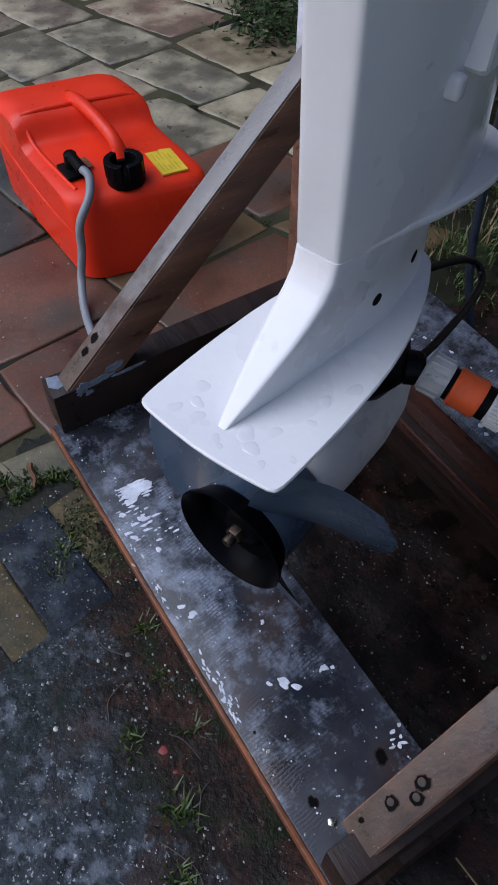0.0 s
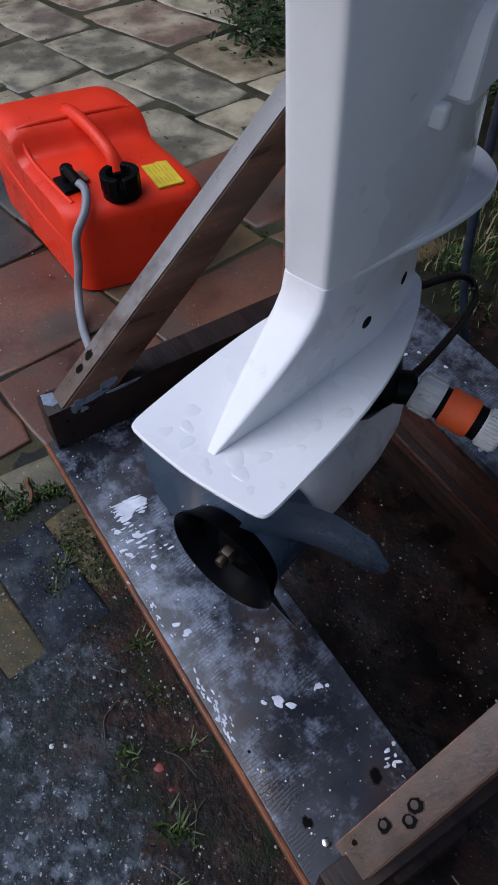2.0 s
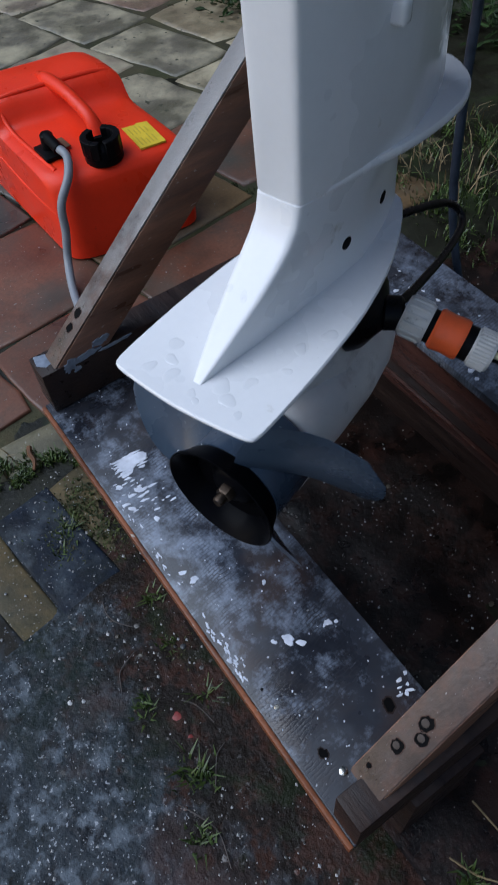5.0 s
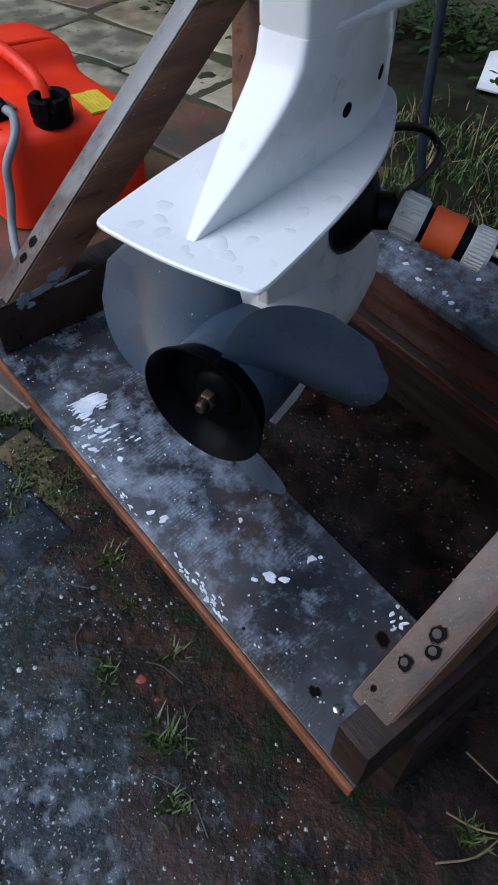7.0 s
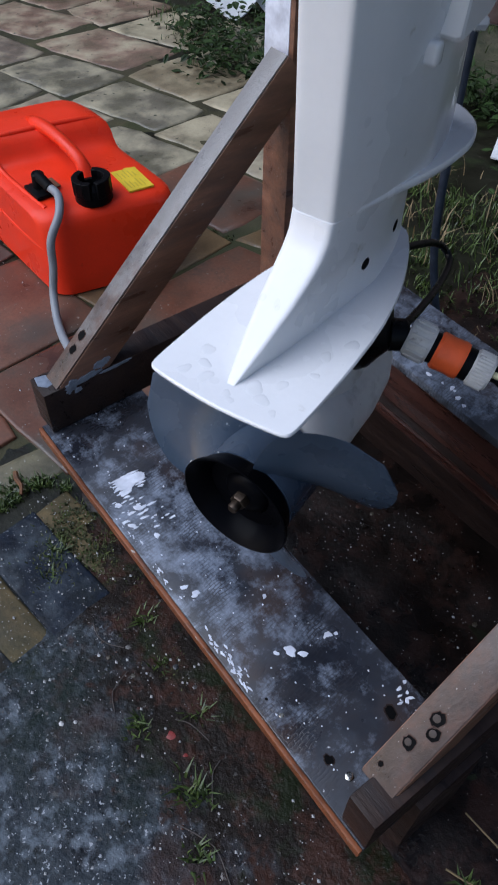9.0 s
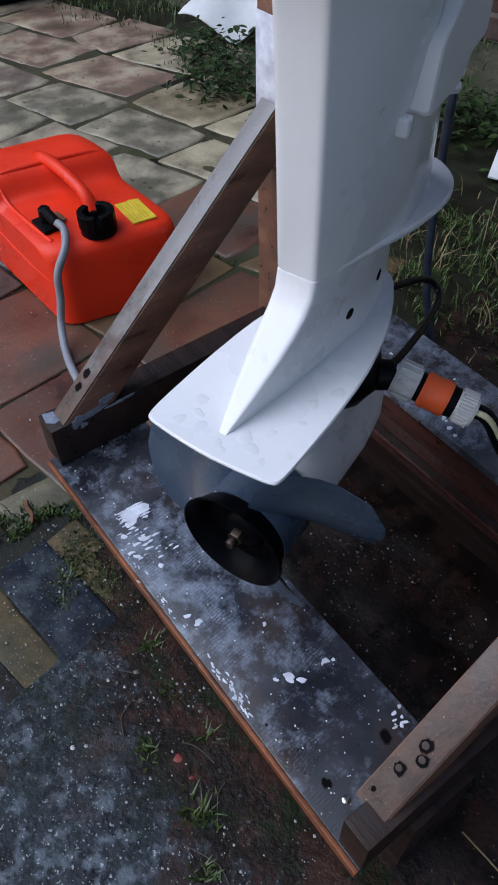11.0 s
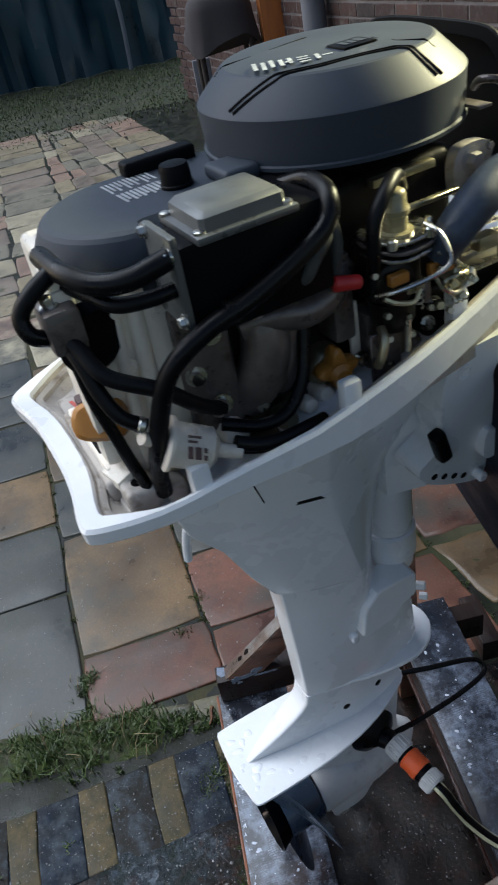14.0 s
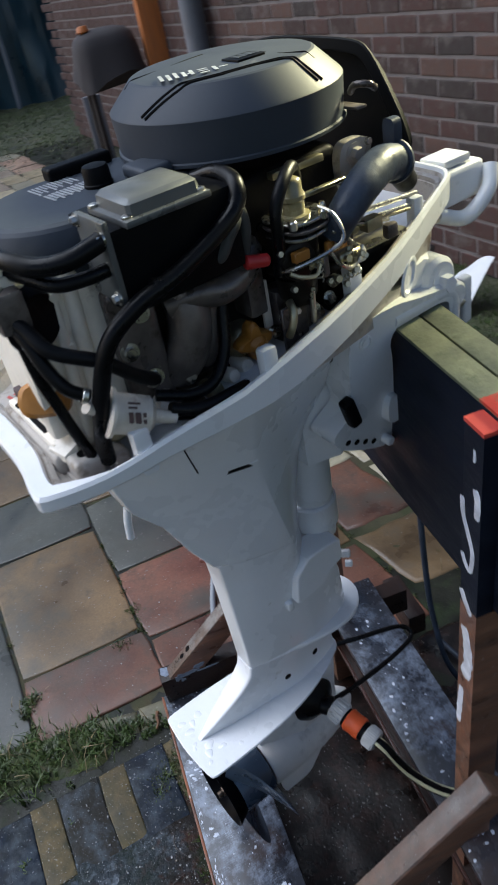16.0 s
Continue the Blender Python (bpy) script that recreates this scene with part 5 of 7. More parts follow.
# timing belt cover
STAD = [(0.01 + 0.083 * math.cos(radians(a)), -0.118 + 0.083 * math.sin(radians(a))) for a in range(180, 361, 12)] + [(0.088, -0.02), (0.07, 0.02), (-0.05, 0.02), (-0.073, -0.02)]
belt_rings = []
for z, k in ((1.300, 0.950), (1.304, 0.972), (1.340, 0.996), (1.3412, 1.0), (1.3425, 0.998), (1.3590, 0.930), (1.3620, 0.905), (1.3640, 0.86)):
    belt_rings.append([Vector((0.008 + (a - 0.008) * k, -0.07 + (b + 0.07) * k, z)) for a, b in STAD])
belt = part("belt_cover", loft(belt_rings), M_GREYCOVER, motor, "charcoal plastic belt cover with a worn label", angle=17)
part("filler_knob", spin((0.014, -0.069, 1.3635), (0, 0, 1), [(0, 0.0142), (0.003, 0.0145), (0.004, 0.0134), (0.016, 0.0130), (0.019, 0.0116), (0.0195, 0.007)], 28), M_BLACKPL, belt, "black round knob")
part("raised_step", box(0.018, 0.062, -0.045, -0.012, 1.3635, 1.376, 0.005, 3), M_GREYCOVER, belt)
part("grip_bar", box(-0.066, -0.046, -0.093, -0.022, 1.362, 1.376, 0.004, 3), M_BLACKPL, belt, "black grip bar")
for f in (-0.176, -0.150):
    part("web", box(0.066, 0.088, f, f + 0.004, 1.300, 1.335, 0.001, m=None), M_GREYCOVER, belt)
label_rows = [(0.0, 0.003 + 0.0042 * i, (0.030, 0.024, 0.028, 0.018)[i % 4], 0.0019) for i in range(11)]
label_rows += [(0.036, 0.003 + 0.0042 * i, (0.026, 0.021, 0.027, 0.023)[i % 4], 0.0024) for i in range(11)]
print_bars("print", (-0.046, -0.122, 1.3642), (0.96, 0.05, 0), (-0.05, 1, 0), label_rows, M_PALEINK, belt)

# hood shell behind the flywheel, black inside
shell = rounded([(-0.150, 1.30, 0), (-0.146, 1.405, 0), (-0.122, 1.424, 0), (0.040, 1.424, 0), (0.066, 1.412, 0), (0.118, 1.330, 0), (0.112, 1.30, 0)], 2)
part("front_shield", loft([[Vector((-0.02 + (p.x + 0.02) * k, f, 1.30 + (p.y - 1.30) * k)) for p in shell] for f, k in ((0.262, 0.86), (0.246, 0.87), (0.2395, 0.885), (0.238, 0.90), (0.238, 0.985), (0.2395, 0.997), (0.2415, 0.995), (0.2440, 0.960), (0.256, 0.86))]), M_SHIELD, motor, "black plastic shield with a thick rounded rim", angle=24)
part("lifting_eye", tube([(0.085, 0.190, 1.385), (0.10, 0.183, 1.394), (0.112, 0.190, 1.394), (0.110, 0.20, 1.388)], 0.0036, 10), M_CASTGREY, motor)
part("lifting_plate", box(0.07, 0.112, 0.172, 0.186, 1.374, 1.377, 0.001), M_CASTGREY, motor)
lever = rounded([(0.150, 1.292, 0), (0.148, 1.330, 0), (0.156, 1.350, 0), (0.186, 1.352, 0), (0.206, 1.344, 0), (0.204, 1.326, 0), (0.190, 1.316, 0), (0.184, 1.290, 0), (0.170, 1.282, 0)], 2)
part("cream_bracket", loft([[Vector((s, 0.178 + (p.x - 0.178) * 0.78, 1.330 + (p.y - 1.330) * 0.72)) for p in lever] for s in (0.088, 0.1)]), M_PANCREAM, motor, "grimy cream bracket with a bolt through it")
part("bracket_bolt", hexbolt((0.100, 0.176, 1.330), (1, 0, 0), 0.0080, 0.008), M_PANCREAM, motor)
part("bracket_bolt", hexbolt((0.100, 0.194, 1.338), (1, 0, 0), 0.0040, 0.004, False), M_STEEL, motor)

# carburettor
carb = part("carburettor", box(0.100, 0.140, 0.038, 0.088, 1.252, 1.306, 0.008, 3), M_DARKCAST, motor, "dirty metal carburettor with brass and wire linkage")
part("dashpot", spin((0.138, 0.062, 1.310), (0, 0, 1), [(0, 0.0150), (0.004, 0.0150), (0.005, 0.0105), (0.016, 0.0102), (0.018, 0.0120), (0.022, 0.0122), (0.025, 0.0100), (0.033, 0.0098), (0.036, 0.0085), (0.038, 0.005)], 24), M_AMBER, carb, "cloudy amber dashpot")
for k, (z, ds) in enumerate(((1.294, 0.0), (1.3015, 0.003), (1.3085, 0.0))):
    outline = rounded([(0.106, 0.036, 0), (0.152 + ds, 0.040, 0), (0.164 + ds, 0.056, 0), (0.158 + ds, 0.088, 0), (0.140, 0.096, 0), (0.104, 0.092, 0)], 2)
    part("carb_plate", slab_of(outline, z, z + 0.0032, 0.0008), M_CASTGREY if k == 1 else M_STEEL, carb)
part("wire_link", tube([(0.150, 0.030, 1.270), (0.166, 0.040, 1.276), (0.178, 0.060, 1.283), (0.183, 0.078, 1.290), (0.179, 0.083, 1.300), (0.168, 0.082, 1.313), (0.154, 0.078, 1.318)], 0.0021, 8), M_STEEL, carb, "bent bright wire link")
part("float_bowl", spin((0.130, 0.060, 1.252), (0, 0, -1), [(0, 0.021), (0.020, 0.020), (0.030, 0.014), (0.032, 0.006)], 20), M_DARKCAST, carb)
for p, r in (((0.157, 0.044, 1.312), 0.0042), ((0.158, 0.080, 1.312), 0.0050), ((0.142, 0.092, 1.312), 0.0036)):
    part("carb_screw", spin(p, (0, 0, 1), [(-0.004, r), (0.003, r), (0.0045, r * 0.7)], 12), M_STEEL, carb)
part("throttle_disc", spin((0.146, 0.052, 1.272), (1, -0.1, 0.1), [(0, 0.0190), (0.003, 0.0190), (0.004, 0.017)], 24), M_DARKCAST, carb)
part("copper_tab", box(0.152, 0.160, 0.040, 0.058, 1.276, 1.286, 0.001, 1), M_ORANGEPL, carb, "copper-coloured lever tab")
part("carb_lever", tube([(0.156, 0.034, 1.268), (0.160, 0.044, 1.262), (0.162, 0.060, 1.258), (0.160, 0.068, 1.266)], 0.0022, 6, 4), M_BRASS, carb)
part("carb_lever", box(0.154, 0.157, 0.058, 0.078, 1.262, 1.272, 0.001, 1), M_BRASS, carb)
part("carb_lever", box(0.150, 0.158, 0.074, 0.082, 1.248, 1.270, 0.002, 1), M_CASTGREY, carb)
part("spring", tube([(0.158 + 0.0035 * math.cos(i * 1.5), 0.068 + 0.0035 * math.sin(i * 1.5), 1.248 + 0.0013 * i) for i in range(18)], 0.0008, 6, 3), M_STEEL, carb)
for p, r in (((0.152, 0.038, 1.250), 0.0034), ((0.156, 0.056, 1.244), 0.003), ((0.150, 0.084, 1.240), 0.0036), ((0.148, 0.030, 1.288), 0.0034), ((0.150, 0.090, 1.282), 0.0032), ((0.144, 0.044, 1.222), 0.0036), ((0.140, 0.070, 1.215), 0.0042)):
    part("carb_screw", hexbolt(p, (1, -0.2, 0.2), r, 0.006, False), M_STEEL, carb)
part("jet_rod", rod((0.150, 0.060, 1.205), (0.150, 0.062, 1.240), 0.0030, 0.0030, 10), M_STEEL, carb)
part("fuel_elbow", tube([(0.140, 0.040, 1.232), (0.150, 0.036, 1.226), (0.152, 0.032, 1.214), (0.146, 0.030, 1.200)], 0.0042, 10), M_BRASS, carb)
part("linkage_plate", box(0.134, 0.138, 0.030, 0.062, 1.176, 1.226, 0.001, 1), M_CASTGREY, carb)
part("bracket_strip", box(0.120, 0.126, 0.086, 0.140, 1.318, 1.3225, 0.001, 1), M_BRASS, carb, "yellow passivated strip")
part("choke_lever", box(0.150, 0.156, 0.082, 0.108, 1.268, 1.281, 0.002, 2), M_ORANGEPL, carb, "copper-coloured choke lever")
part("carb_lever", box(0.152, 0.158, 0.096, 0.124, 1.254, 1.263, 0.002, 1), M_BRASS, carb)
part("carb_lever", box(0.148, 0.154, 0.110, 0.118, 1.238, 1.268, 0.002, 1), M_BRASS, carb)
part("carb_lever", tube([(0.154, 0.086, 1.272), (0.158, 0.092, 1.258), (0.160, 0.104, 1.248), (0.158, 0.118, 1.250), (0.154, 0.128, 1.262)], 0.0022, 8, 4), M_STEEL, carb)
part("link_rod", tube([(0.150, 0.126, 1.262), (0.158, 0.112, 1.272), (0.160, 0.100, 1.284), (0.162, 0.086, 1.292)], 0.0018, 8, 4), M_STEEL, carb)
part("white_lever", box(0.150, 0.154, 0.118, 0.134, 1.244, 1.258, 0.003, 2), M_CREAM, carb)
for p, r in (((0.158, 0.090, 1.276), 0.0034), ((0.160, 0.102, 1.259), 0.0040), ((0.160, 0.120, 1.258), 0.0034), ((0.156, 0.114, 1.242), 0.0036), ((0.156, 0.128, 1.252), 0.0030), ((0.154, 0.092, 1.240), 0.0044), ((0.150, 0.106, 1.228), 0.0036)):
    part("carb_screw", hexbolt(p, (1, -0.3, 0.25), r, 0.006, False), M_STEEL if r < 0.004 else M_BRASS, carb)
part("spring", tube([(0.156 + 0.0030 * math.cos(i * 1.5), 0.100 + 0.0012 * i, 1.238 + 0.0030 * math.sin(i * 1.5)) for i in range(20)], 0.0008, 6, 3), M_STEEL, carb)
part("pull_rod", rod((0.146, 0.088, 1.290), (0.128, 0.190, 1.262), 0.0024, 0.0024, 8), M_STEEL, carb)
part("pull_rod", rod((0.140, 0.100, 1.280), (0.120, 0.230, 1.258), 0.0020, 0.0020, 8), M_BRASS, carb)
part("rod_joint", box(0.126, 0.140, 0.150, 0.172, 1.262, 1.276, 0.003, 2), M_BRASS, carb)
part("rod_joint", box(0.132, 0.142, 0.176, 0.192, 1.246, 1.262, 0.004, 2), M_CASTGREY, carb)
part("throttle_rod", rod((0.105, 0.130, 1.275), (0.100, 0.262, 1.262), 0.0028, 0.0028, 8), M_STEEL, motor)
part("throttle_rod", rod((0.110, 0.125, 1.268), (0.106, 0.255, 1.254), 0.0024, 0.0024, 8), M_STEEL, motor)
# plain dark box added to fill the pan's front, which came out too bright
part("front_casting", box(-0.03, 0.116, 0.105, 0.226, 1.165, 1.236, 0.010, 3), M_DARKCAST, motor, "dark fill block added low in the pan")
part("front_pan", loft([[Vector((a, f, z)) for a, f in ((-0.115, 0.150), (0.118, 0.150), (0.104, 0.240), (0.074, 0.318), (-0.074, 0.318), (-0.104, 0.240))] for z in (1.150, 1.172)]), M_OILPAN, motor, "oily dark floor at the front of the pan")
part("throttle_bracket", box(0.088, 0.118, 0.120, 0.215, 1.240, 1.245, 0.001, m=Matrix.Translation((0.012, 0, 0))), M_BRASS, motor, "yellow passivated steel strip")
part("throttle_arm", box(0.095, 0.118, 0.118, 0.150, 1.238, 1.262, 0.004, 2), M_CASTGREY, motor)
part("throttle_stop", rod((0.11, 0.150, 1.268), (0.122, 0.150, 1.268), 0.012, 0.010, 14, 0.002), M_BRASS, motor)
part("starter_strip", box(0.09, 0.10, 0.070, 0.135, 1.336, 1.343, 0.001), M_BRASS, motor)
for k in range(7):
    part("fuel_pump_stud", hexbolt((0.120 + 0.004 * (k % 3), 0.030 + 0.014 * k, 1.196 + 0.012 * ((k * 5) % 4)), (1, -0.1, 0.2), 0.005, 0.008), M_STEEL, motor)
part("fuel_pump", box(0.090, 0.118, 0.040, 0.085, 1.176, 1.235, 0.006, 2), M_CASTGREY, motor)
part("stay", box(0.100, 0.104, 0.085, 0.100, 1.180, 1.250, 0.001), M_CASTGREY, motor)
part("stay", box(0.108, 0.112, 0.026, 0.036, 1.190, 1.250, 0.001), M_CREAM, motor)
part("lower_tray", box(-0.085, 0.098, -0.15, 0.16, 1.150, 1.172, 0.008, 2), M_OILPAN, motor)
for k, (s, f, z, r) in enumerate(((0.126, -0.135, 1.172, 0.012), (0.128, -0.105, 1.172, 0.014), (0.118, -0.160, 1.172, 0.016), (0.130, -0.030, 1.168, 0.008), (0.128, -0.052, 1.160, 0.010), (0.122, -0.008, 1.166, 0.009))):
    part("casting_boss", spin((s - 0.03, f, z), (1, 0, 0.25), [(0, r), (0.022, r), (0.027, r * 0.8), (0.028, r * 0.45)], 14), M_CREAM if k % 2 else M_BRASS, motor)

# rubber intake elbow
elbow = part("intake_elbow", tube([(0.150, 0.096, 1.282), (0.157, 0.106, 1.302), (0.154, 0.134, 1.319), (0.143, 0.168, 1.326), (0.132, 0.198, 1.320)], 0.017, 20, 8, [0.014, 0.0165, 0.0180, 0.0185, 0.0185]), M_BLUEHOSE, motor, "dark blue-grey rubber intake elbow")
part("elbow_flange", spin((0.132, 0.198, 1.320), (-0.32, 0.92, -0.22), [(-0.001, 0.0185), (0.000, 0.0215), (0.004, 0.0218), (0.005, 0.0205), (0.007, 0.016)], 28), M_BLUEHOSE, elbow)
nub = rounded([(-0.008, 0.0, 0), (0.008, 0.0, 0), (0.008, 0.022, 0), (0.0055, 0.0275, 0), (-0.0055, 0.0275, 0), (-0.008, 0.022, 0)], 2)
part("elbow_nub", loft([[Vector((0.128 + p.x, 0.197 + d, 1.334 + p.y)) for p in nub] for d in (0.0, 0.002, 0.009, 0.011)]), M_BLUEHOSE, elbow)
part("inlet_boss", rod((0.128, 0.206, 1.312), (0.112, 0.235, 1.285), 0.014, 0.013, 18, 0.003), M_DARKCAST, motor)

# hoses
HOSES = (
    ("vent_hose", 0.0078, [(0.085, -0.007, 1.360), (0.110, 0.003, 1.367), (0.145, -0.002, 1.363), (0.155, -0.018, 1.343), (0.160, -0.079, 1.318), (0.160, -0.126, 1.305), (0.155, -0.158, 1.282), (0.145, -0.173, 1.241), (0.132, -0.182, 1.190), (0.124, -0.182, 1.156)]),
    ("water_hose", 0.0082, [(0.055, -0.205, 1.360), (0.100, -0.200, 1.358), (0.125, -0.185, 1.353), (0.140, -0.164, 1.354), (0.143, -0.134, 1.360)]),
    ("water_hose", 0.0062, [(0.085, -0.200, 1.345), (0.110, -0.188, 1.340), (0.130, -0.176, 1.335), (0.140, -0.153, 1.335), (0.140, -0.134, 1.335)]),
    ("fuel_hose", 0.0066, [(0.095, -0.216, 1.312), (0.110, -0.209, 1.303), (0.130, -0.199, 1.284), (0.145, -0.165, 1.264), (0.140, -0.138, 1.235), (0.128, -0.115, 1.214)]),
    ("fuel_hose", 0.0062, [(0.100, -0.214, 1.306), (0.112, -0.211, 1.294), (0.125, -0.207, 1.269), (0.135, -0.199, 1.249), (0.138, -0.184, 1.236)]),
    ("water_hose", 0.0068, [(0.085, -0.203, 1.358), (0.090, -0.225, 1.348), (0.090, -0.238, 1.334), (0.095, -0.236, 1.320), (0.095, -0.222, 1.312)]),
    ("fuel_hose", 0.0060, [(0.140, -0.112, 1.178), (0.140, -0.100, 1.172), (0.138, -0.087, 1.166), (0.128, -0.062, 1.156)]),
    ("fuel_hose", 0.0060, [(0.118, -0.115, 1.192), (0.130, -0.084, 1.182), (0.130, -0.056, 1.184), (0.124, -0.034, 1.208), (0.112, -0.020, 1.250)]),
    ("outlet_hose", 0.0064, [(0.147, -0.117, 1.190), (0.151, -0.100, 1.182), (0.154, -0.078, 1.178), (0.153, -0.052, 1.177), (0.146, -0.030, 1.172)]),
    ("drain_hose", 0.0055, [(0.094, -0.212, 1.300), (0.100, -0.210, 1.255), (0.106, -0.204, 1.220), (0.112, -0.200, 1.195), (0.118, -0.192, 1.158)]),
    ("vacuum_hose", 0.0060, [(0.135, 0.036, 1.262), (0.150, 0.031, 1.300), (0.150, 0.033, 1.330), (0.146, 0.048, 1.350), (0.130, 0.071, 1.354), (0.120, 0.082, 1.338)]),
    ("spark_lead", 0.0064, [(0.105, -0.050, 1.296), (0.140, -0.033, 1.304), (0.145, -0.019, 1.322), (0.140, -0.006, 1.334), (0.115, -0.004, 1.338)]),
    ("spark_lead", 0.0060, [(0.110, 0.004, 1.255), (0.130, 0.004, 1.293), (0.135, 0.006, 1.325), (0.126, 0.004, 1.342), (0.10, 0.002, 1.340)]),
)
for nm, r, pts in HOSES:
    part(nm, tube(pts, r, 12, 8), M_LEAD if nm == "spark_lead" else M_HOSE, motor)
for p, a, r in (((0.158, -0.100, 1.312), (0.0, -0.9, -0.2), 0.0098), ((0.138, -0.190, 1.240), (0.2, 0.8, -0.5), 0.0074), ((0.128, -0.120, 1.217), (-0.3, 0.8, -0.6), 0.0080)):
    part("hose_clip", rod(Vector(p), Vector(p) + Vector(a).normalized() * 0.006, r, r, 14, 0.001), M_STEEL if r < 0.009 else M_HOSE, motor)

# fuel filter
filt = part("fuel_filter", spin((0.1335, -0.172, 1.2100), (0.030, 0.095, -0.048), [(0, 0.021), (0.002, 0.0235), (0.005, 0.0235), (0.006, 0.0195), (0.038, 0.0185), (0.043, 0.013), (0.045, 0.007), (0.066, 0.0055)], 28), M_FILTER, motor, "milky plastic in-line fuel filter with brown stains")
part("filter_inlet", rod((0.1335, -0.172, 1.2100), (0.1385, -0.190, 1.2270), 0.0066, 0.0056, 14), M_FILTER, filt)
print_bars("print", (0.1560, -0.1620, 1.2115), (0.30, 0.9, -0.42), (0.35, -0.35, -0.8), [(0.001, -0.003, 0.004, 0.010), (0.007, -0.003, 0.005, 0.010), (0.014, -0.003, 0.003, 0.004), (0.014, 0.003, 0.003, 0.004), (0.001, -0.012, 0.011, 0.002), (0.001, -0.008, 0.008, 0.002)], M_BROWNINK, filt, 0.0022)

# grey pump, orange turn handle, latch
part("fuel_pump_body", box(0.075, 0.108, -0.226, -0.198, 1.300, 1.336, 0.005, 2), M_CASTGREY, motor, "scuffed grey pump body")
part("pump_cover", rod((0.085, -0.196, 1.300), (0.100, -0.190, 1.300), 0.030, 0.027, 22, 0.004), M_BLACKPL, motor)
part("pump_nut", hexbolt((0.092, -0.216, 1.336), (0.1, -0.2, 1), 0.005, 0.008), M_STEEL, motor)
handle = rounded([(-0.022, -0.017, 0), (0.018, -0.020, 0), (0.024, 0.0, 0), (0.018, 0.019, 0), (-0.020, 0.016, 0), (-0.027, 0.0, 0)], 2)
hm = pose(0.082, -0.205, 1.222, 62, 0, 62)
part("turn_handle", loft([[hm @ Vector((p.x * k, p.y * k, h)) for p in handle] for h, k in ((-0.008, 0.85), (-0.005, 1), (0.005, 1), (0.009, 0.8))]), M_ORANGEPL, motor, "faded orange choke handle")
latch = part("latch", box(-0.050, 0.092, -0.222, -0.200, 1.140, 1.164, 0.006, 3), M_PANCREAM, motor, "grimy cream hood latch along the aft wall")
part("latch_arm", box(-0.040, 0.082, -0.217, -0.205, 1.163, 1.172, 0.004, 2), M_CREAM, latch)
part("latch_slot", box(-0.022, -0.012, -0.215, -0.207, 1.1705, 1.1732, 0.001, 1), M_GROOVE, latch)
part("latch_slot", box(0.010, 0.056, -0.214, -0.208, 1.1705, 1.1730, 0.001, 1), M_GROOVE, latch)
part("latch_hook", loft([[Vector((s, f, z + dz)) for s, f, z in ((0.076, -0.220, 1.160), (0.100, -0.214, 1.158), (0.102, -0.200, 1.166), (0.094, -0.198, 1.169), (0.076, -0.206, 1.168))] for dz in (0.0, 0.008)]), M_CREAM, latch)
part("latch_spring", tube([(0.010, -0.198, 1.172), (0.030, -0.195, 1.180), (0.058, -0.194, 1.174), (0.070, -0.196, 1.164)], 0.0024, 8), M_STEEL, latch, "bright wire spring")
part("latch_clip", box(-0.046, -0.028, -0.206, -0.190, 1.152, 1.180, 0.003, 2), M_BROWNINK, latch, "rusty steel latch block")
print_bars("print", (-0.096, -0.206, 1.1453), (1, 0.2, 0), (-0.2, 1, 0), [(0, 0, 0.022, 0.004), (0.002, 0.008, 0.018, 0.004), (0, 0.016, 0.020, 0.004)], M_REDINK, motor)
for s0, s1, f0, f1, z1 in ((0.094, 0.124, -0.214, -0.184, 1.166), (0.104, 0.128, -0.180, -0.160, 1.160)):
    part("pan_boss", box(s0, s1, f0, f1, 1.1395, z1, 0.006, 3), M_PANCREAM, motor)
part("pan_boss_hole", rod((0.109, -0.199, 1.1655), (0.109, -0.199, 1.1668), 0.006, 0.006, 14), M_GROOVE, motor)
for s, f in ((0.1665, -0.012), (0.158, -0.157), (0.144, 0.122)):
    part("rim_clip", box(s - 0.010, s + 0.004, f - 0.009, f + 0.009, rim_z(f) - 0.03, rim_z(f) + 0.020, 0.004, 2), M_WHITE, motor, "small white rim clip")
part("rim_clip", box(0.098, 0.112, 0.246, 0.262, 1.215, 1.262, 0.004, 2), M_WHITE, motor)


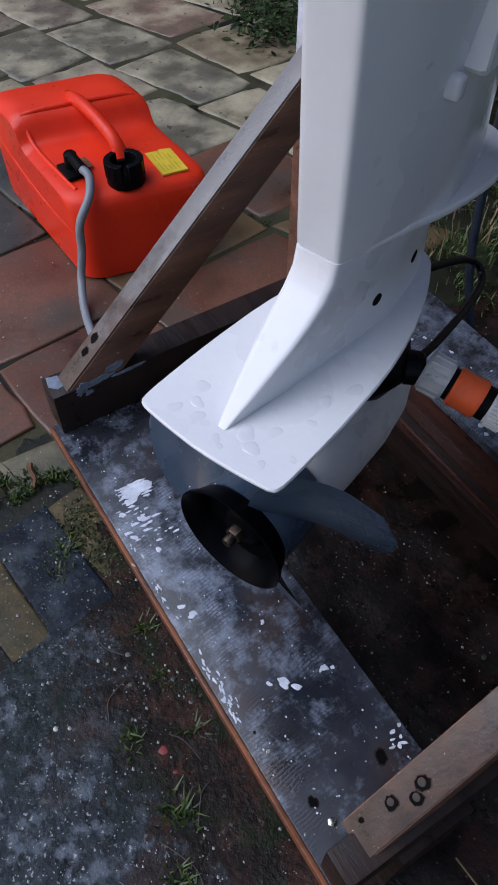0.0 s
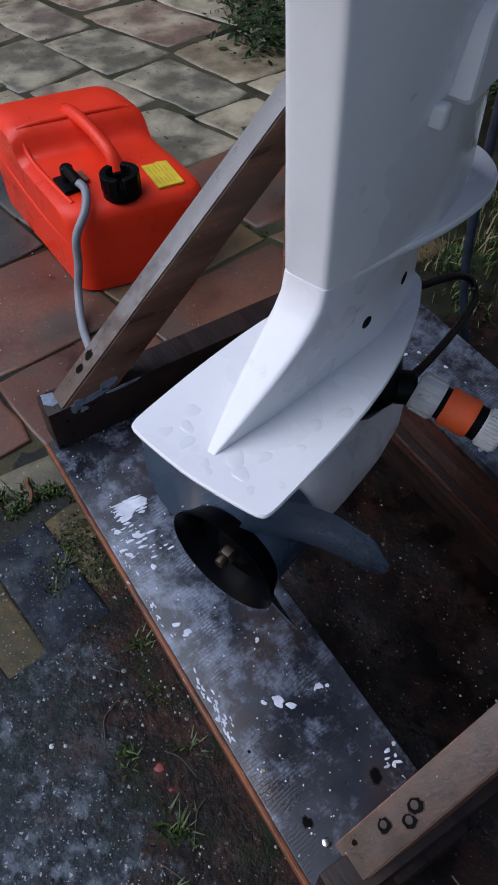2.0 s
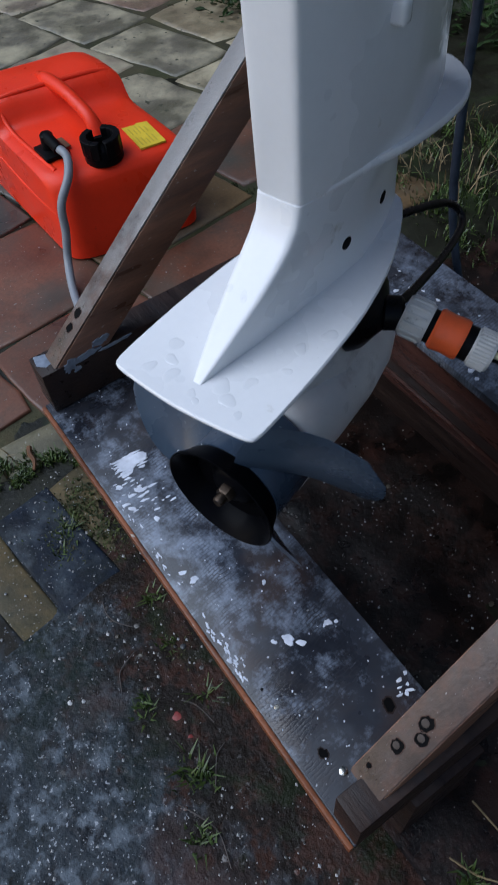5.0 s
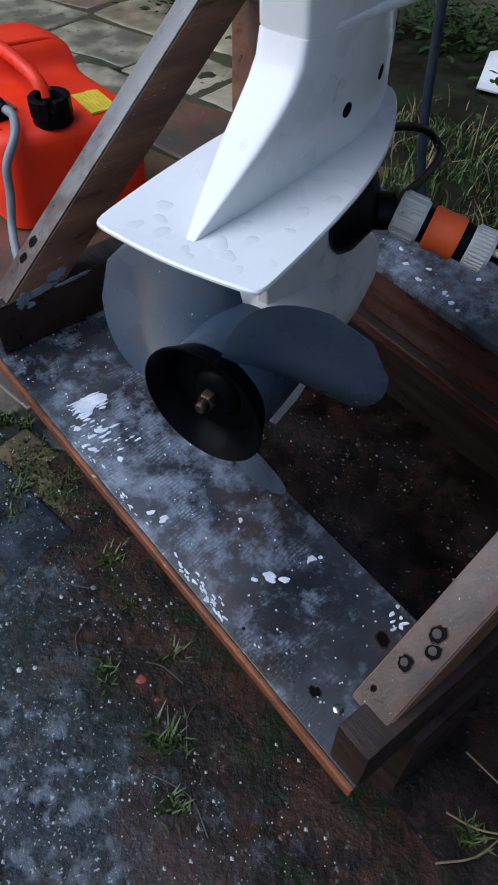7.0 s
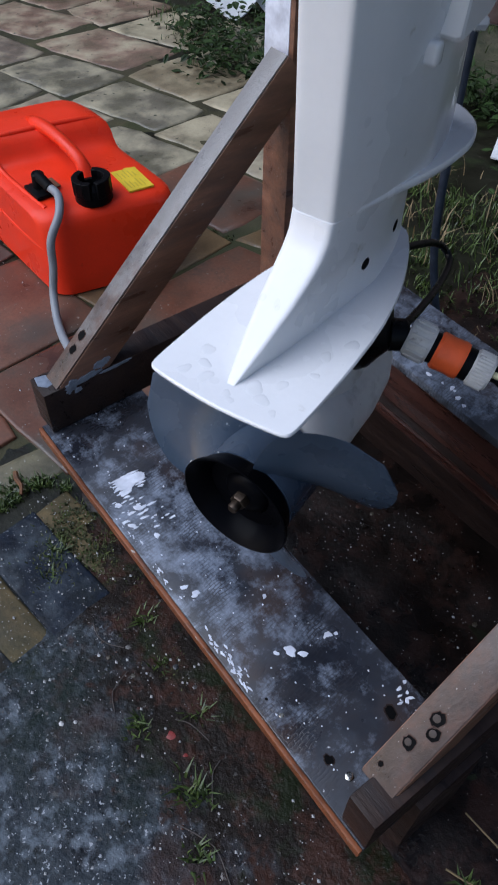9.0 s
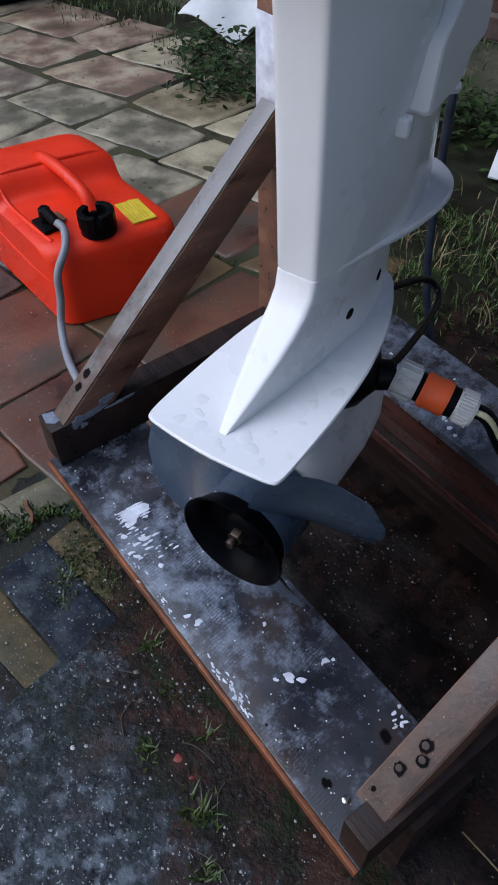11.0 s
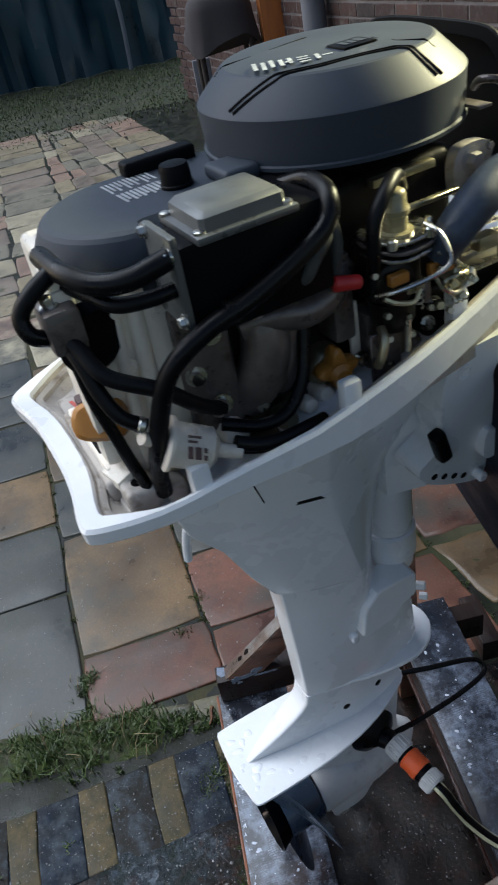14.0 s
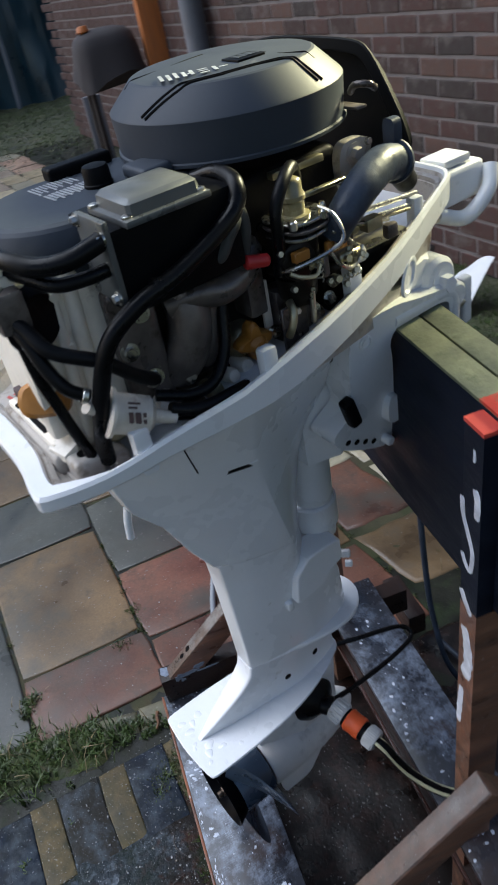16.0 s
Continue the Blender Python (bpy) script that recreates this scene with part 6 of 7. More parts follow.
def rain_drops():
    """Beads of rain on the plate and leg."""
    bm = bmesh.new()
    q = random.Random(3)
    spots = [(0.018, -0.150, 0.0075), (0.030, -0.158, 0.0065), (0.034, -0.135, 0.0048), (0.020, -0.120, 0.0042), (-0.032, -0.150, 0.0062), (-0.022, -0.162, 0.0056), (-0.042, -0.165, 0.0050), (-0.040, -0.135, 0.0055), (0.050, -0.110, 0.0040), (0.045, -0.085, 0.0050), (0.056, -0.060, 0.0055), (0.010, -0.172, 0.0035), (0.045, -0.165, 0.0035), (0.003, -0.168, 0.0038)]
    spots += [(q.uniform(-0.06, 0.064), q.uniform(-0.172, 0.0), q.uniform(0.0008, 0.0020)) for _ in range(60)]
    for s, f, r in spots:
        r *= 1.10 if r > 0.003 else 0.8
        wave = [1 + 0.16 * math.sin(2 * a + s * 900) + 0.10 * math.sin(3 * a + f * 700) for a in (6.283 * i / 14 for i in range(14))]
        rings = []
        n = 14
        e = 1 + q.uniform(-0.2, 0.35)
        for h, k in ((0.0, 1.0), (0.22, 0.86), (0.34, 0.6), (0.40, 0.25)):
            rings.append([Vector((s + r * wave[i] * k * math.cos(6.283 * i / n), f + r * wave[i] * e * k * math.sin(6.283 * i / n), 0.5054 + r * h * 0.16)) for i in range(n)])
        join(bm, loft(rings))
    ob = part("rain_film", bm, M_DROP, motor, "beads of rain water")
    ob["kind"], ob.visible_shadow = "stuff", False


rain_drops()


# ---- red fuel tank and its line ----
TANK = Matrix.Translation((-0.864, 0.243, 0.0))


def tk(a, y, z):
    """A place on the tank: a back from its front, y across, z up; the plan tapers."""
    return Vector((-a + 0.19 * y, -0.012 * a + 0.98 * y, z))


def tank_body():
    """Side outline swept across the width, with rounded flanks: low deck in front, hump behind."""
    prof = [(0.012, 0.0), (0.003, 0.012), (0.0, 0.05), (0.003, 0.152), (0.012, 0.172), (0.034, 0.181), (0.12, 0.184), (0.215, 0.185), (0.240, 0.188), (0.254, 0.200), (0.264, 0.222), (0.280, 0.235), (0.31, 0.239), (0.36, 0.238), (0.415, 0.232), (0.440, 0.214), (0.450, 0.17), (0.452, 0.05), (0.448, 0.012), (0.440, 0.0)]
    prof = [(q.x, q.y) for q in rounded([(a, b, 0) for a, b in prof], 1)]
    cx, cz = 0.226, 0.10
    rings = []
    for y, k in ((0.0, 0.885), (0.006, 0.93), (0.015, 0.965), (0.030, 0.99), (0.050, 1.0), (0.14, 1.0), (0.228, 1.0), (0.248, 0.99), (0.263, 0.965), (0.272, 0.93), (0.278, 0.885)):
        rings.append([tk(cx + (a - cx) * k, y, cz + (b - cz) * k) for a, b in prof])
    bm = loft(rings)
    for v in bm.verts:
        v.co.z = max(v.co.z, 0.0) if v.co.z > 0.02 else v.co.z * 0.3
    return bm


tank = thing("fuel_tank", TANK, "bright red plastic portable fuel tank on the paving", "fuel tank")
part("tank_body", tank_body(), M_RED, tank)
part("carry_handle", tube([tk(0.335, 0.140, 0.226), tk(0.295, 0.142, 0.236), tk(0.245, 0.146, 0.236), tk(0.180, 0.149, 0.226), tk(0.138, 0.151, 0.210), tk(0.122, 0.152, 0.176)], 0.015, 16, 8, [0.015, 0.0145, 0.0135, 0.013, 0.0135, 0.018]), M_RED, tank)
part("side_bead", tube([tk(0.03, 0.0045, 0.105), tk(0.14, 0.0025, 0.100), tk(0.28, 0.0025, 0.112), tk(0.40, 0.0045, 0.135)], 0.0050, 8), M_RED, tank)
part("deck_ridge", tube([tk(0.285, 0.024, 0.229), tk(0.284, 0.060, 0.2345), tk(0.284, 0.140, 0.2355), tk(0.284, 0.220, 0.2345), tk(0.285, 0.256, 0.229)], 0.0055, 10), M_RED, tank)
part("deck_ridge", tube([tk(0.278, 0.026, 0.226), tk(0.235, 0.024, 0.188), tk(0.14, 0.026, 0.1805), tk(0.05, 0.030, 0.178)], 0.0050, 10), M_RED, tank)


def cap_parts():
    c = tk(0.046, 0.126, 0)
    cap = part("filler_cap", spin((c.x, c.y, 0.176), (0, 0, 1), [(0, 0.035), (0.004, 0.037), (0.028, 0.034), (0.030, 0.033), (0.030, 0.024), (0.018, 0.021), (0.018, 0.004)], 36), M_BLACKPL, tank, "black castellated filler cap")
    lug = None
    for i in range(16):
        a = 2 * math.pi * i / 16
        if i in (7, 8, 15):
            continue
        m = pose(c.x, c.y, 0, 0, 0, math.degrees(a))
        if lug is None:
            lug = part("grip_lug", box(0.0240, 0.0375, -0.0079, 0.0079, 0.192, 0.224, 0.0015, 1), M_BLACKPL, cap)
            lug.matrix_local = m
        else:
            o = new("grip_lug", lug.data)
            o.parent, o.matrix_local = cap, m


cap_parts()
c0 = tk(0.108, 0.052, 0)
part("fuel_socket", box(c0.x - 0.034, c0.x + 0.030, c0.y - 0.024, c0.y + 0.026, 0.183, 0.192, 0.004, 2), M_BLACKPL, tank, "black connector base")
part("fuel_connector", rod((c0.x - 0.008, c0.y, 0.190), (c0.x - 0.006, c0.y, 0.222), 0.0135, 0.0125, 18, 0.003), M_BLACKPL, tank)
part("fuel_connector", tube([(c0.x - 0.006, c0.y, 0.214), (c0.x + 0.014, c0.y + 0.001, 0.212), (c0.x + 0.036, c0.y + 0.003, 0.205)], 0.0105, 14), M_BLACKPL, tank)
part("dry_leaf", box(c0.x - 0.03, c0.x + 0.012, c0.y + 0.018, c0.y + 0.036, 0.1885, 0.191, 0.001, 1), M_STICK, tank, "scrap of brown leaf by the connector")
label_ring = [tk(a, y, 0) for a, y in ((0.028, 0.190), (0.132, 0.200), (0.122, 0.252), (0.030, 0.242))]
lab = part("warning_label", loft([[Vector((q.x, q.y, z)) for q in label_ring] for z in (0.1800, 0.1838)]), M_YELLOW, tank, "yellow paper warning label")
lo, lu, lv = label_ring[0], (label_ring[1] - label_ring[0]), (label_ring[3] - label_ring[0])
print_bars("print", (lo.x, lo.y, 0.1838), lu, lv, [(0.010 + 0.044 * k, 0.008 + 0.0075 * i, 0.036 - 0.008 * ((i + k) % 3), 0.0022) for k in range(2) for i in range(5)], M_INK, lab)

line_pts = [TANK @ Vector((c0.x + 0.030, c0.y + 0.003, 0.207)), TANK @ Vector((c0.x + 0.062, c0.y + 0.006, 0.200)), TANK @ tk(0.006, 0.036, 0.184), (-0.852, 0.247, 0.145), (-0.850, 0.238, 0.090), (-0.840, 0.222, 0.040), (-0.790, 0.200, 0.012), (-0.715, 0.182, 0.008), (-0.600, 0.168, 0.008), (-0.510, 0.190, 0.008), (-0.450, 0.250, 0.008), (-0.420, 0.340, 0.008)]
tagged(part("fuel_line", tube(line_pts, 0.0082, 14, 8), M_GREYHOSE), "grey rubber fuel line running from the red tank", "hose")

# ---- flushing muffs and garden hose ----
muffs = thing("flushing_muffs", MOTOR, "black rubber flushing muffs clipped on the gearcase", "flushing muffs")
for sgn in (1, -1):
    part("rubber_cup", spin((0.018 * sgn, 0.050, 0.428), (sgn, 0.05, 0.0), [(0, 0.040), (0.006, 0.042), (0.014, 0.036), (0.022, 0.022), (0.026, 0.016), (0.030, 0.010)], 28), M_HOSE, muffs)
part("inlet", rod((0.040, 0.055, 0.430), (0.058, 0.066, 0.430), 0.017, 0.0165, 20, 0.003), M_HOSE, muffs)
part("spring_wire", tube([(0.046, 0.056, 0.430), (0.040, 0.13, 0.408), (0.026, 0.23, 0.380), (0.008, 0.302, 0.365), (-0.010, 0.292, 0.388), (-0.018, 0.20, 0.428), (-0.040, 0.12, 0.440), (-0.046, 0.056, 0.430)], 0.0046, 10), M_HOSE, muffs, "black coated spring wire")

CO, CD = Vector((0.058, 0.066, 0.430)), Vector((0.95, 0.17, -0.20)).normalized()
conn = thing("hose_connector", MOTOR, "orange and grey snap-on garden hose connector", "hose connector")


def ribbed(o, d, length, r, ribs, label):
    nut = part("nut", spin(o, d, [(0, r * 0.93), (0.002, r), (length - 0.002, r), (length, r * 0.93)], 32), M_CONNGREY, conn, label)
    u, v = frame_of(d)
    for i in range(ribs):
        a = 2 * math.pi * i / ribs
        w = (u * math.cos(a) + v * math.sin(a)) * r
        part("rib", rod(o + w + d * 0.003, o + w + d * (length - 0.003), 0.0017, None, 6), M_CONNGREY, nut)


ribbed(CO, CD, 0.026, 0.0195, 14, "ribbed light grey nut")
part("gasket", spin(CO + CD * 0.026, CD, [(0, 0.0165), (0.006, 0.0165)], 24), M_BLACKPL, conn)
part("body", spin(CO + CD * 0.031, CD, [(0, 0.0180), (0.003, 0.0200), (0.014, 0.0190), (0.026, 0.0200), (0.030, 0.0188)], 32), M_CONNORANGE, conn, "orange grip")
part("collar", spin(CO + CD * 0.061, CD, [(0, 0.0170), (0.010, 0.0172)], 28), M_BLACKPL, conn)
ribbed(CO + CD * 0.069, CD, 0.022, 0.0180, 30, "knurled grey hose nut")
end = CO + CD * 0.091
hose_pts = [MOTOR @ (end - CD * 0.01), MOTOR @ (end + CD * 0.015)] + [STAND @ Vector(p) for p in ((0.098, 0.370, 0.345), (0.128, 0.412, 0.306), (0.165, 0.475, 0.285), (0.24, 0.56, 0.268), (0.34, 0.62, 0.15), (0.42, 0.72, 0.03), (0.50, 0.95, 0.014))]
hose = tagged(part("garden_hose", tube(hose_pts, 0.0085, 14, 8), M_HOSE), "black garden hose with pale stripes feeding the muffs", "hose")
for off in (0.0058, -0.0058):
    side = []
    for k, p in enumerate(hose_pts):
        d = Vector(hose_pts[min(k + 1, len(hose_pts) - 1)]) - Vector(hose_pts[max(k - 1, 0)])
        a = Vector((-d.y, d.x, 0)).normalized()
        side.append(Vector(p) + a * off + Vector((0, 0, 0.0035)))
    part("stripe", tube(side, 0.0036, 8, 8), M_STRIPE, hose, "pale yellow stripe")

# ---- primer hose hanging behind the transom ----
prim_pts = [STAND @ Vector(p) for p in ((-0.16, 0.535, 0.93), (-0.20, 0.56, 0.86), (-0.225, 0.575, 0.78))]
prim = thing("primer_hose", Matrix.Identity(4), "black priming bulb and dark fuel hose hanging behind the transom board", "hose")
part("upper_hose", tube(prim_pts, 0.006, 12), M_HOSE, prim)
part("primer_bulb", tube([STAND @ Vector(p) for p in ((-0.225, 0.575, 0.80), (-0.23, 0.577, 0.77), (-0.235, 0.58, 0.70), (-0.24, 0.582, 0.64), (-0.24, 0.583, 0.61))], 0.02, 18, 8, [0.010, 0.021, 0.024, 0.020, 0.009]), M_HOSE, prim, "black rubber priming bulb")
part("lower_hose", tube([STAND @ Vector(p) for p in ((-0.24, 0.583, 0.62), (-0.242, 0.59, 0.45), (-0.235, 0.60, 0.28), (-0.20, 0.615, 0.14), (-0.18, 0.66, 0.04), (-0.24, 0.70, 0.012), (-0.34, 0.68, 0.012))], 0.0062, 12), M_BLUEHOSE, prim, "dark grey fuel hose")


# ---- litter near the stand ----
def twig(p0, p1, r, bend=0.004, seed=0):
    q = random.Random(seed)
    a, b = Vector(p0), Vector(p1)
    pts = [a.lerp(b, t) + Vector((q.uniform(-bend, bend), q.uniform(-bend, bend), abs(q.uniform(0, bend)))) for t in (0, 0.3, 0.6, 1)]
    return tube(pts, r, 6, 3, [r, r * 0.9, r * 0.8, r * 0.5])


tagged(part("rusty_stick", twig((-0.480, -0.030, 0.006), (-0.432, -0.045, 0.006), 0.0045, 0.003, 4), M_STICK), "short rust-brown stick on the mossy joint", "stick")
for i, (a, b) in enumerate((((0.33, 0.10, 0.004), (0.42, 0.14, 0.004)), ((0.36, 0.06, 0.004), (0.40, 0.17, 0.006)), ((0.31, 0.16, 0.004), (0.45, 0.15, 0.004)), ((-0.52, 0.34, 0.004), (-0.45, 0.33, 0.03)), ((-0.55, 0.40, 0.004), (-0.47, 0.41, 0.03)))):
    tagged(part("straw_stalk", twig(a, b, 0.0012, 0.006, 30 + i), M_STRAW), "thin dry straw stalk on the ground", "straw", "straw stalks by the stand")


def scrap(pts, seed):
    """A bent thin sheet with thickness."""
    bm = bmesh.new()
    q = random.Random(seed)
    lo, hi = [], []
    n = 8
    for i in range(n + 1):
        for j in range(n + 1):
            u, v = i / n, j / n
            p = Vector(pts[0]) * (1 - u) * (1 - v) + Vector(pts[1]) * u * (1 - v) + Vector(pts[2]) * u * v + Vector(pts[3]) * (1 - u) * v
            p.z += (0.05 if seed < 3 else 0.02) * math.sin(u * 3.1 + seed) * math.sin(v * 2.4 + seed)
            lo.append(bm.verts.new(p))
            hi.append(bm.verts.new(p + Vector((0, 0, 0.004))))
    k = n + 1
    for i in range(n):
        for j in range(n):
            a, b, c, d = i * k + j, (i + 1) * k + j, (i + 1) * k + j + 1, i * k + j + 1
            bm.faces.new((hi[a], hi[b], hi[c], hi[d]))
            bm.faces.new((lo[d], lo[c], lo[b], lo[a]))
    rim = [i * k for i in range(k)] + [n * k + j for j in range(1, k)] + [i * k + n for i in range(n - 1, -1, -1)] + [j for j in range(n - 1, 0, -1)]
    for a, b in zip(rim, rim[1:] + rim[:1]):
        bm.faces.new((lo[a], lo[b], hi[b], hi[a]))
    return bm


SCRAPS = (((-2.24, 1.42, 0.03), (-2.00, 1.50, 0.03), (-1.98, 1.66, 0.10), (-2.22, 1.62, 0.12)),
          ((-2.06, 1.60, 0.03), (-1.90, 1.66, 0.02), (-1.93, 1.86, 0.18), (-2.12, 1.80, 0.16)),
          ((-0.726, 1.391, 0.005), (-0.60, 1.45, 0.005), (-0.66, 1.66, 0.03), (-0.826, 1.559, 0.02)))
for i, quad in enumerate(SCRAPS):
    tagged(part("sheet_scrap", scrap(quad, i + 1), M_WHITESHEET), "bent white sheet scrap lying on the grass", "scrap", "white scraps on the grass")
tagged(part("grey_tub", loft([[Vector((-3.3 + r * math.cos(a * 0.3142), 1.15 + r * math.sin(a * 0.3142), z)) for a in range(20)] for z, r in ((0.0, 0.24), (0.05, 0.27), (0.26, 0.31), (0.28, 0.33), (0.29, 0.31), (0.10, 0.28))]), M_BLACKPL), "dark grey plastic tub on the paving", "tub")


# ---- garden background ----
def tarp_panel(i0, i1):
    """One width of tarpaulin with deep uneven folds."""
    bm = bmesh.new()
    for o in (0, -0.02):
        v = []
        for j in range(13):
            z = 3.4 * j / 12
            v.append([bm.verts.new((-13.4 + 0.16 * math.sin(i * 0.45 + z) + 0.10 * math.sin(i * 1.15 + 1.5 * z) + 0.05 * math.sin(i * 2.7 - z) + o, -9 + 10.6 * i / 96, z)) for i in range(i0, i1 + 1)])
        for a, b in zip(v, v[1:]):
            for k in range(i1 - i0):
                bm.faces.new((a[k], a[k + 1], b[k + 1], b[k]))
    return bm


tarp = thing("tarpaulin_fence", pose(0, 0, 0), "dark teal tarpaulin hung along the far fence", "tarpaulin")
for a, b in ((0, 34), (34, 66), (66, 96)):
    part("panel", tarp_panel(a, b), M_TARP, tarp)
for y in (0.27, -2.33):
    part("cord", tube([(-13.10, y + 0.03 * math.sin(2 * z), z) for z in (0.0, 0.8, 1.6, 2.4, 3.3)], 0.035, 8), M_PALEPOST, tarp, "pale cord hanging down the tarpaulin")
tagged(part("orange_post", box(-5.88, -5.73, 1.25, 1.46, 0, 2.3, 0.012), M_ORANGEWOOD), "orange-stained wooden post by the brick wall", "post")
tagged(part("dark_post", box(-5.86, -5.74, 1.47, 1.58, 0, 2.3, 0.012), M_DARKCLOTH), "dark brown post beside the orange one", "post")
tagged(part("pale_board", box(-6.83, -6.76, 0.75, 0.91, 0, 0.66, 0.01), M_PALEPOST), "pale grey board standing on the grass", "board")
tagged(part("grey_downpipe", rod((-4.9, 1.46, 0), (-4.9, 1.46, 2.4), 0.08, 0.08, 20), M_PALEPOST), "grey downpipe on the brick wall", "pipe")
cover_at = pose(-5.9, 0.95, 0.10)
rack = thing("covered_barbecue", cover_at, "garden barbecue under a draped brown-grey cover", "barbecue")
for x in (-0.16, 0.16):
    for y in (-0.20, 0.20):
        part("leg", rod((x, y, -0.11), (x, y, 0.76), 0.022, None, 10), M_DARKCLOTH, rack)
drape = []
for z, k in ((0.74, 1.14), (0.79, 1.10), (0.86, 1.04), (0.98, 0.98), (1.05, 0.90), (1.09, 0.72), (1.11, 0.40), (1.115, 0.1)):
    ring = []
    for a in range(40):
        t = 2 * math.pi * a / 40
        fold = 1 + (0.06 * math.sin(7 * t) + 0.05 * math.sin(11 * t + 1)) * max(0.0, (1.05 - z) * 1.6)
        ring.append(Vector((0.20 * k * fold * math.copysign(abs(math.cos(t)) ** 0.7, math.cos(t)), 0.26 * k * fold * math.copysign(abs(math.sin(t)) ** 0.7, math.sin(t)), z + 0.22 * math.sin(3 * t + 0.6) * max(0.0, 1 - z))))
    drape.append(ring)
part("cover", loft(drape), M_PALECLOTH, rack, "draped brown-grey cloth")
part("lid_knob", rod((0.05, -0.14, 1.10), (0.05, -0.14, 1.15), 0.05, 0.04, 14, 0.01), M_ORANGEWOOD, rack, "orange knob")
# long joints of the paving: (y at x = -1, slope)
JOINTS = [(-4.61 + 0.35 * i, 0.14) for i in range(12)] + [(-0.407, 0.145), (-0.045, 0.125), (0.255, 0.150), (0.620, 0.190), (0.880, 0.200), (1.100, 0.200), (1.380, 0.210), (1.70, 0.21)]


# ---- grass ----
def blades(spots, count, height, seed, spread=0.03, broad=1.0):
    q = random.Random(seed)
    verts, faces = [], []
    for _ in range(count):
        x, y, k = q.choice(spots)
        x, y = x + q.gauss(0, spread * k), y + q.gauss(0, spread * k)
        h, w, a, lean = height * q.uniform(0.4, 1.2) * k, 0.0016 * broad * q.uniform(0.7, 1.4), q.uniform(0, 6.28), q.uniform(0.2, 1.0)
        dx, dy = math.cos(a), math.sin(a)
        n = len(verts)
        for t, ww in ((0, 1), (0.55, 0.8), (1.0, 0.1)):
            bx, by = x + dx * h * lean * t * t, y + dy * h * lean * t * t
            z = -0.006 + h * t * (1 - 0.35 * lean * t)
            verts += [(bx - dy * w * ww, by + dx * w * ww, z), (bx + dy * w * ww, by - dx * w * ww, z)]
        faces += [(n, n + 1, n + 3, n + 2), (n + 2, n + 3, n + 5, n + 4)]
    me = bpy.data.meshes.new("grass")
    me.from_pydata(verts, [], faces)
    return me


def grass(name, spots, count, height, seed, material, label, spread=0.03, broad=1.0):
    me = blades(spots, count, height, seed, spread, broad)
    me.materials.append(material)
    return tagged(new(name, me), label, "grass", kind="stuff")


strip = []
for i in range(70):
    y = -0.05 - 0.62 * rng.random() ** 0.8
    strip.append((-0.462 + 0.07 * y + rng.gauss(0, 0.028), y, rng.uniform(0.45, 1.15) * (1.25 if -0.52 < y < -0.16 else 0.6)))
strip += [(rng.uniform(-0.70, -0.53), -0.352 + rng.gauss(0, 0.012), rng.uniform(0.3, 0.6)) for _ in range(12)]
strip += [(-0.470 + rng.gauss(0, 0.02), -0.62 - 0.05 * i, rng.uniform(0.35, 0.9)) for i in range(24)]
strip += [(-0.445 + rng.gauss(0, 0.012), -0.08 + 0.014 * i, rng.uniform(0.25, 0.45)) for i in range(8)]
grass("grass_strip", strip, 5600, 0.036, 1, M_LEAF, "wet grass and moss growing along the paving joint", 0.017)
grass("strip_straw", [p for p in strip if p[1] > -0.7 and p[2] > 0.5], 70, 0.075, 51, M_STRAW, "dry stalks lying in the grass strip", 0.03)
tufts = [(rng.uniform(-0.40, 0.45), rng.uniform(-0.55, -0.04), rng.uniform(0.3, 0.9)) for _ in range(22)]
grass("grass_tufts", tufts, 420, 0.026, 2, M_LEAF, "small grass tufts between the clay pavers", 0.012)
joints = []
for k in (12, 13, 14, 15):
    joints += [(x, JOINTS[k][0] + JOINTS[k][1] * (x + 1) + rng.gauss(0, 0.005), rng.uniform(0.3, 0.7)) for x in (rng.uniform(-1.9, -0.5) for _ in range(22))]
joints += [(-0.750 + rng.gauss(0, 0.006), rng.uniform(-0.12, -0.06), 0.8) for _ in range(4)]
grass("joint_moss", joints, 2600, 0.018, 3, M_MOSS, "moss in the slab joints", 0.012)
patch = [(rng.uniform(-0.62, 1.0), rng.uniform(0.95, 2.3), rng.uniform(0.5, 1.3)) for _ in range(130)] + [(rng.uniform(-3.2, -1.2), rng.uniform(1.25, 2.2), rng.uniform(0.5, 1.2)) for _ in range(110)]
grass("rough_grass", patch, 11000, 0.045, 4, M_LEAF, "rough grass behind the stand", 0.055)
near_lawn = [(rng.uniform(-0.75, 0.1), rng.uniform(0.85, 1.25), rng.uniform(0.5, 1.0)) for _ in range(40)]
grass("near_lawn", near_lawn, 2600, 0.030, 14, M_LEAF, "short wet grass behind the stand", 0.035)
straw = [(rng.uniform(-1.05, -0.1), rng.uniform(0.80, 1.25), 1.0) for _ in range(24)]
grass("dry_grass", straw, 260, 0.06, 5, M_STRAW, "flattened dry straw at the lawn edge", 0.05)
lawn = [(rng.uniform(-13.0, -8.6), rng.uniform(-5.5, 2.0), rng.uniform(0.8, 1.5)) for _ in range(220)]
grass("far_lawn", lawn, 20000, 0.026, 6, M_FARLEAF, "rough lawn before the far fence", 0.35, 4.0)


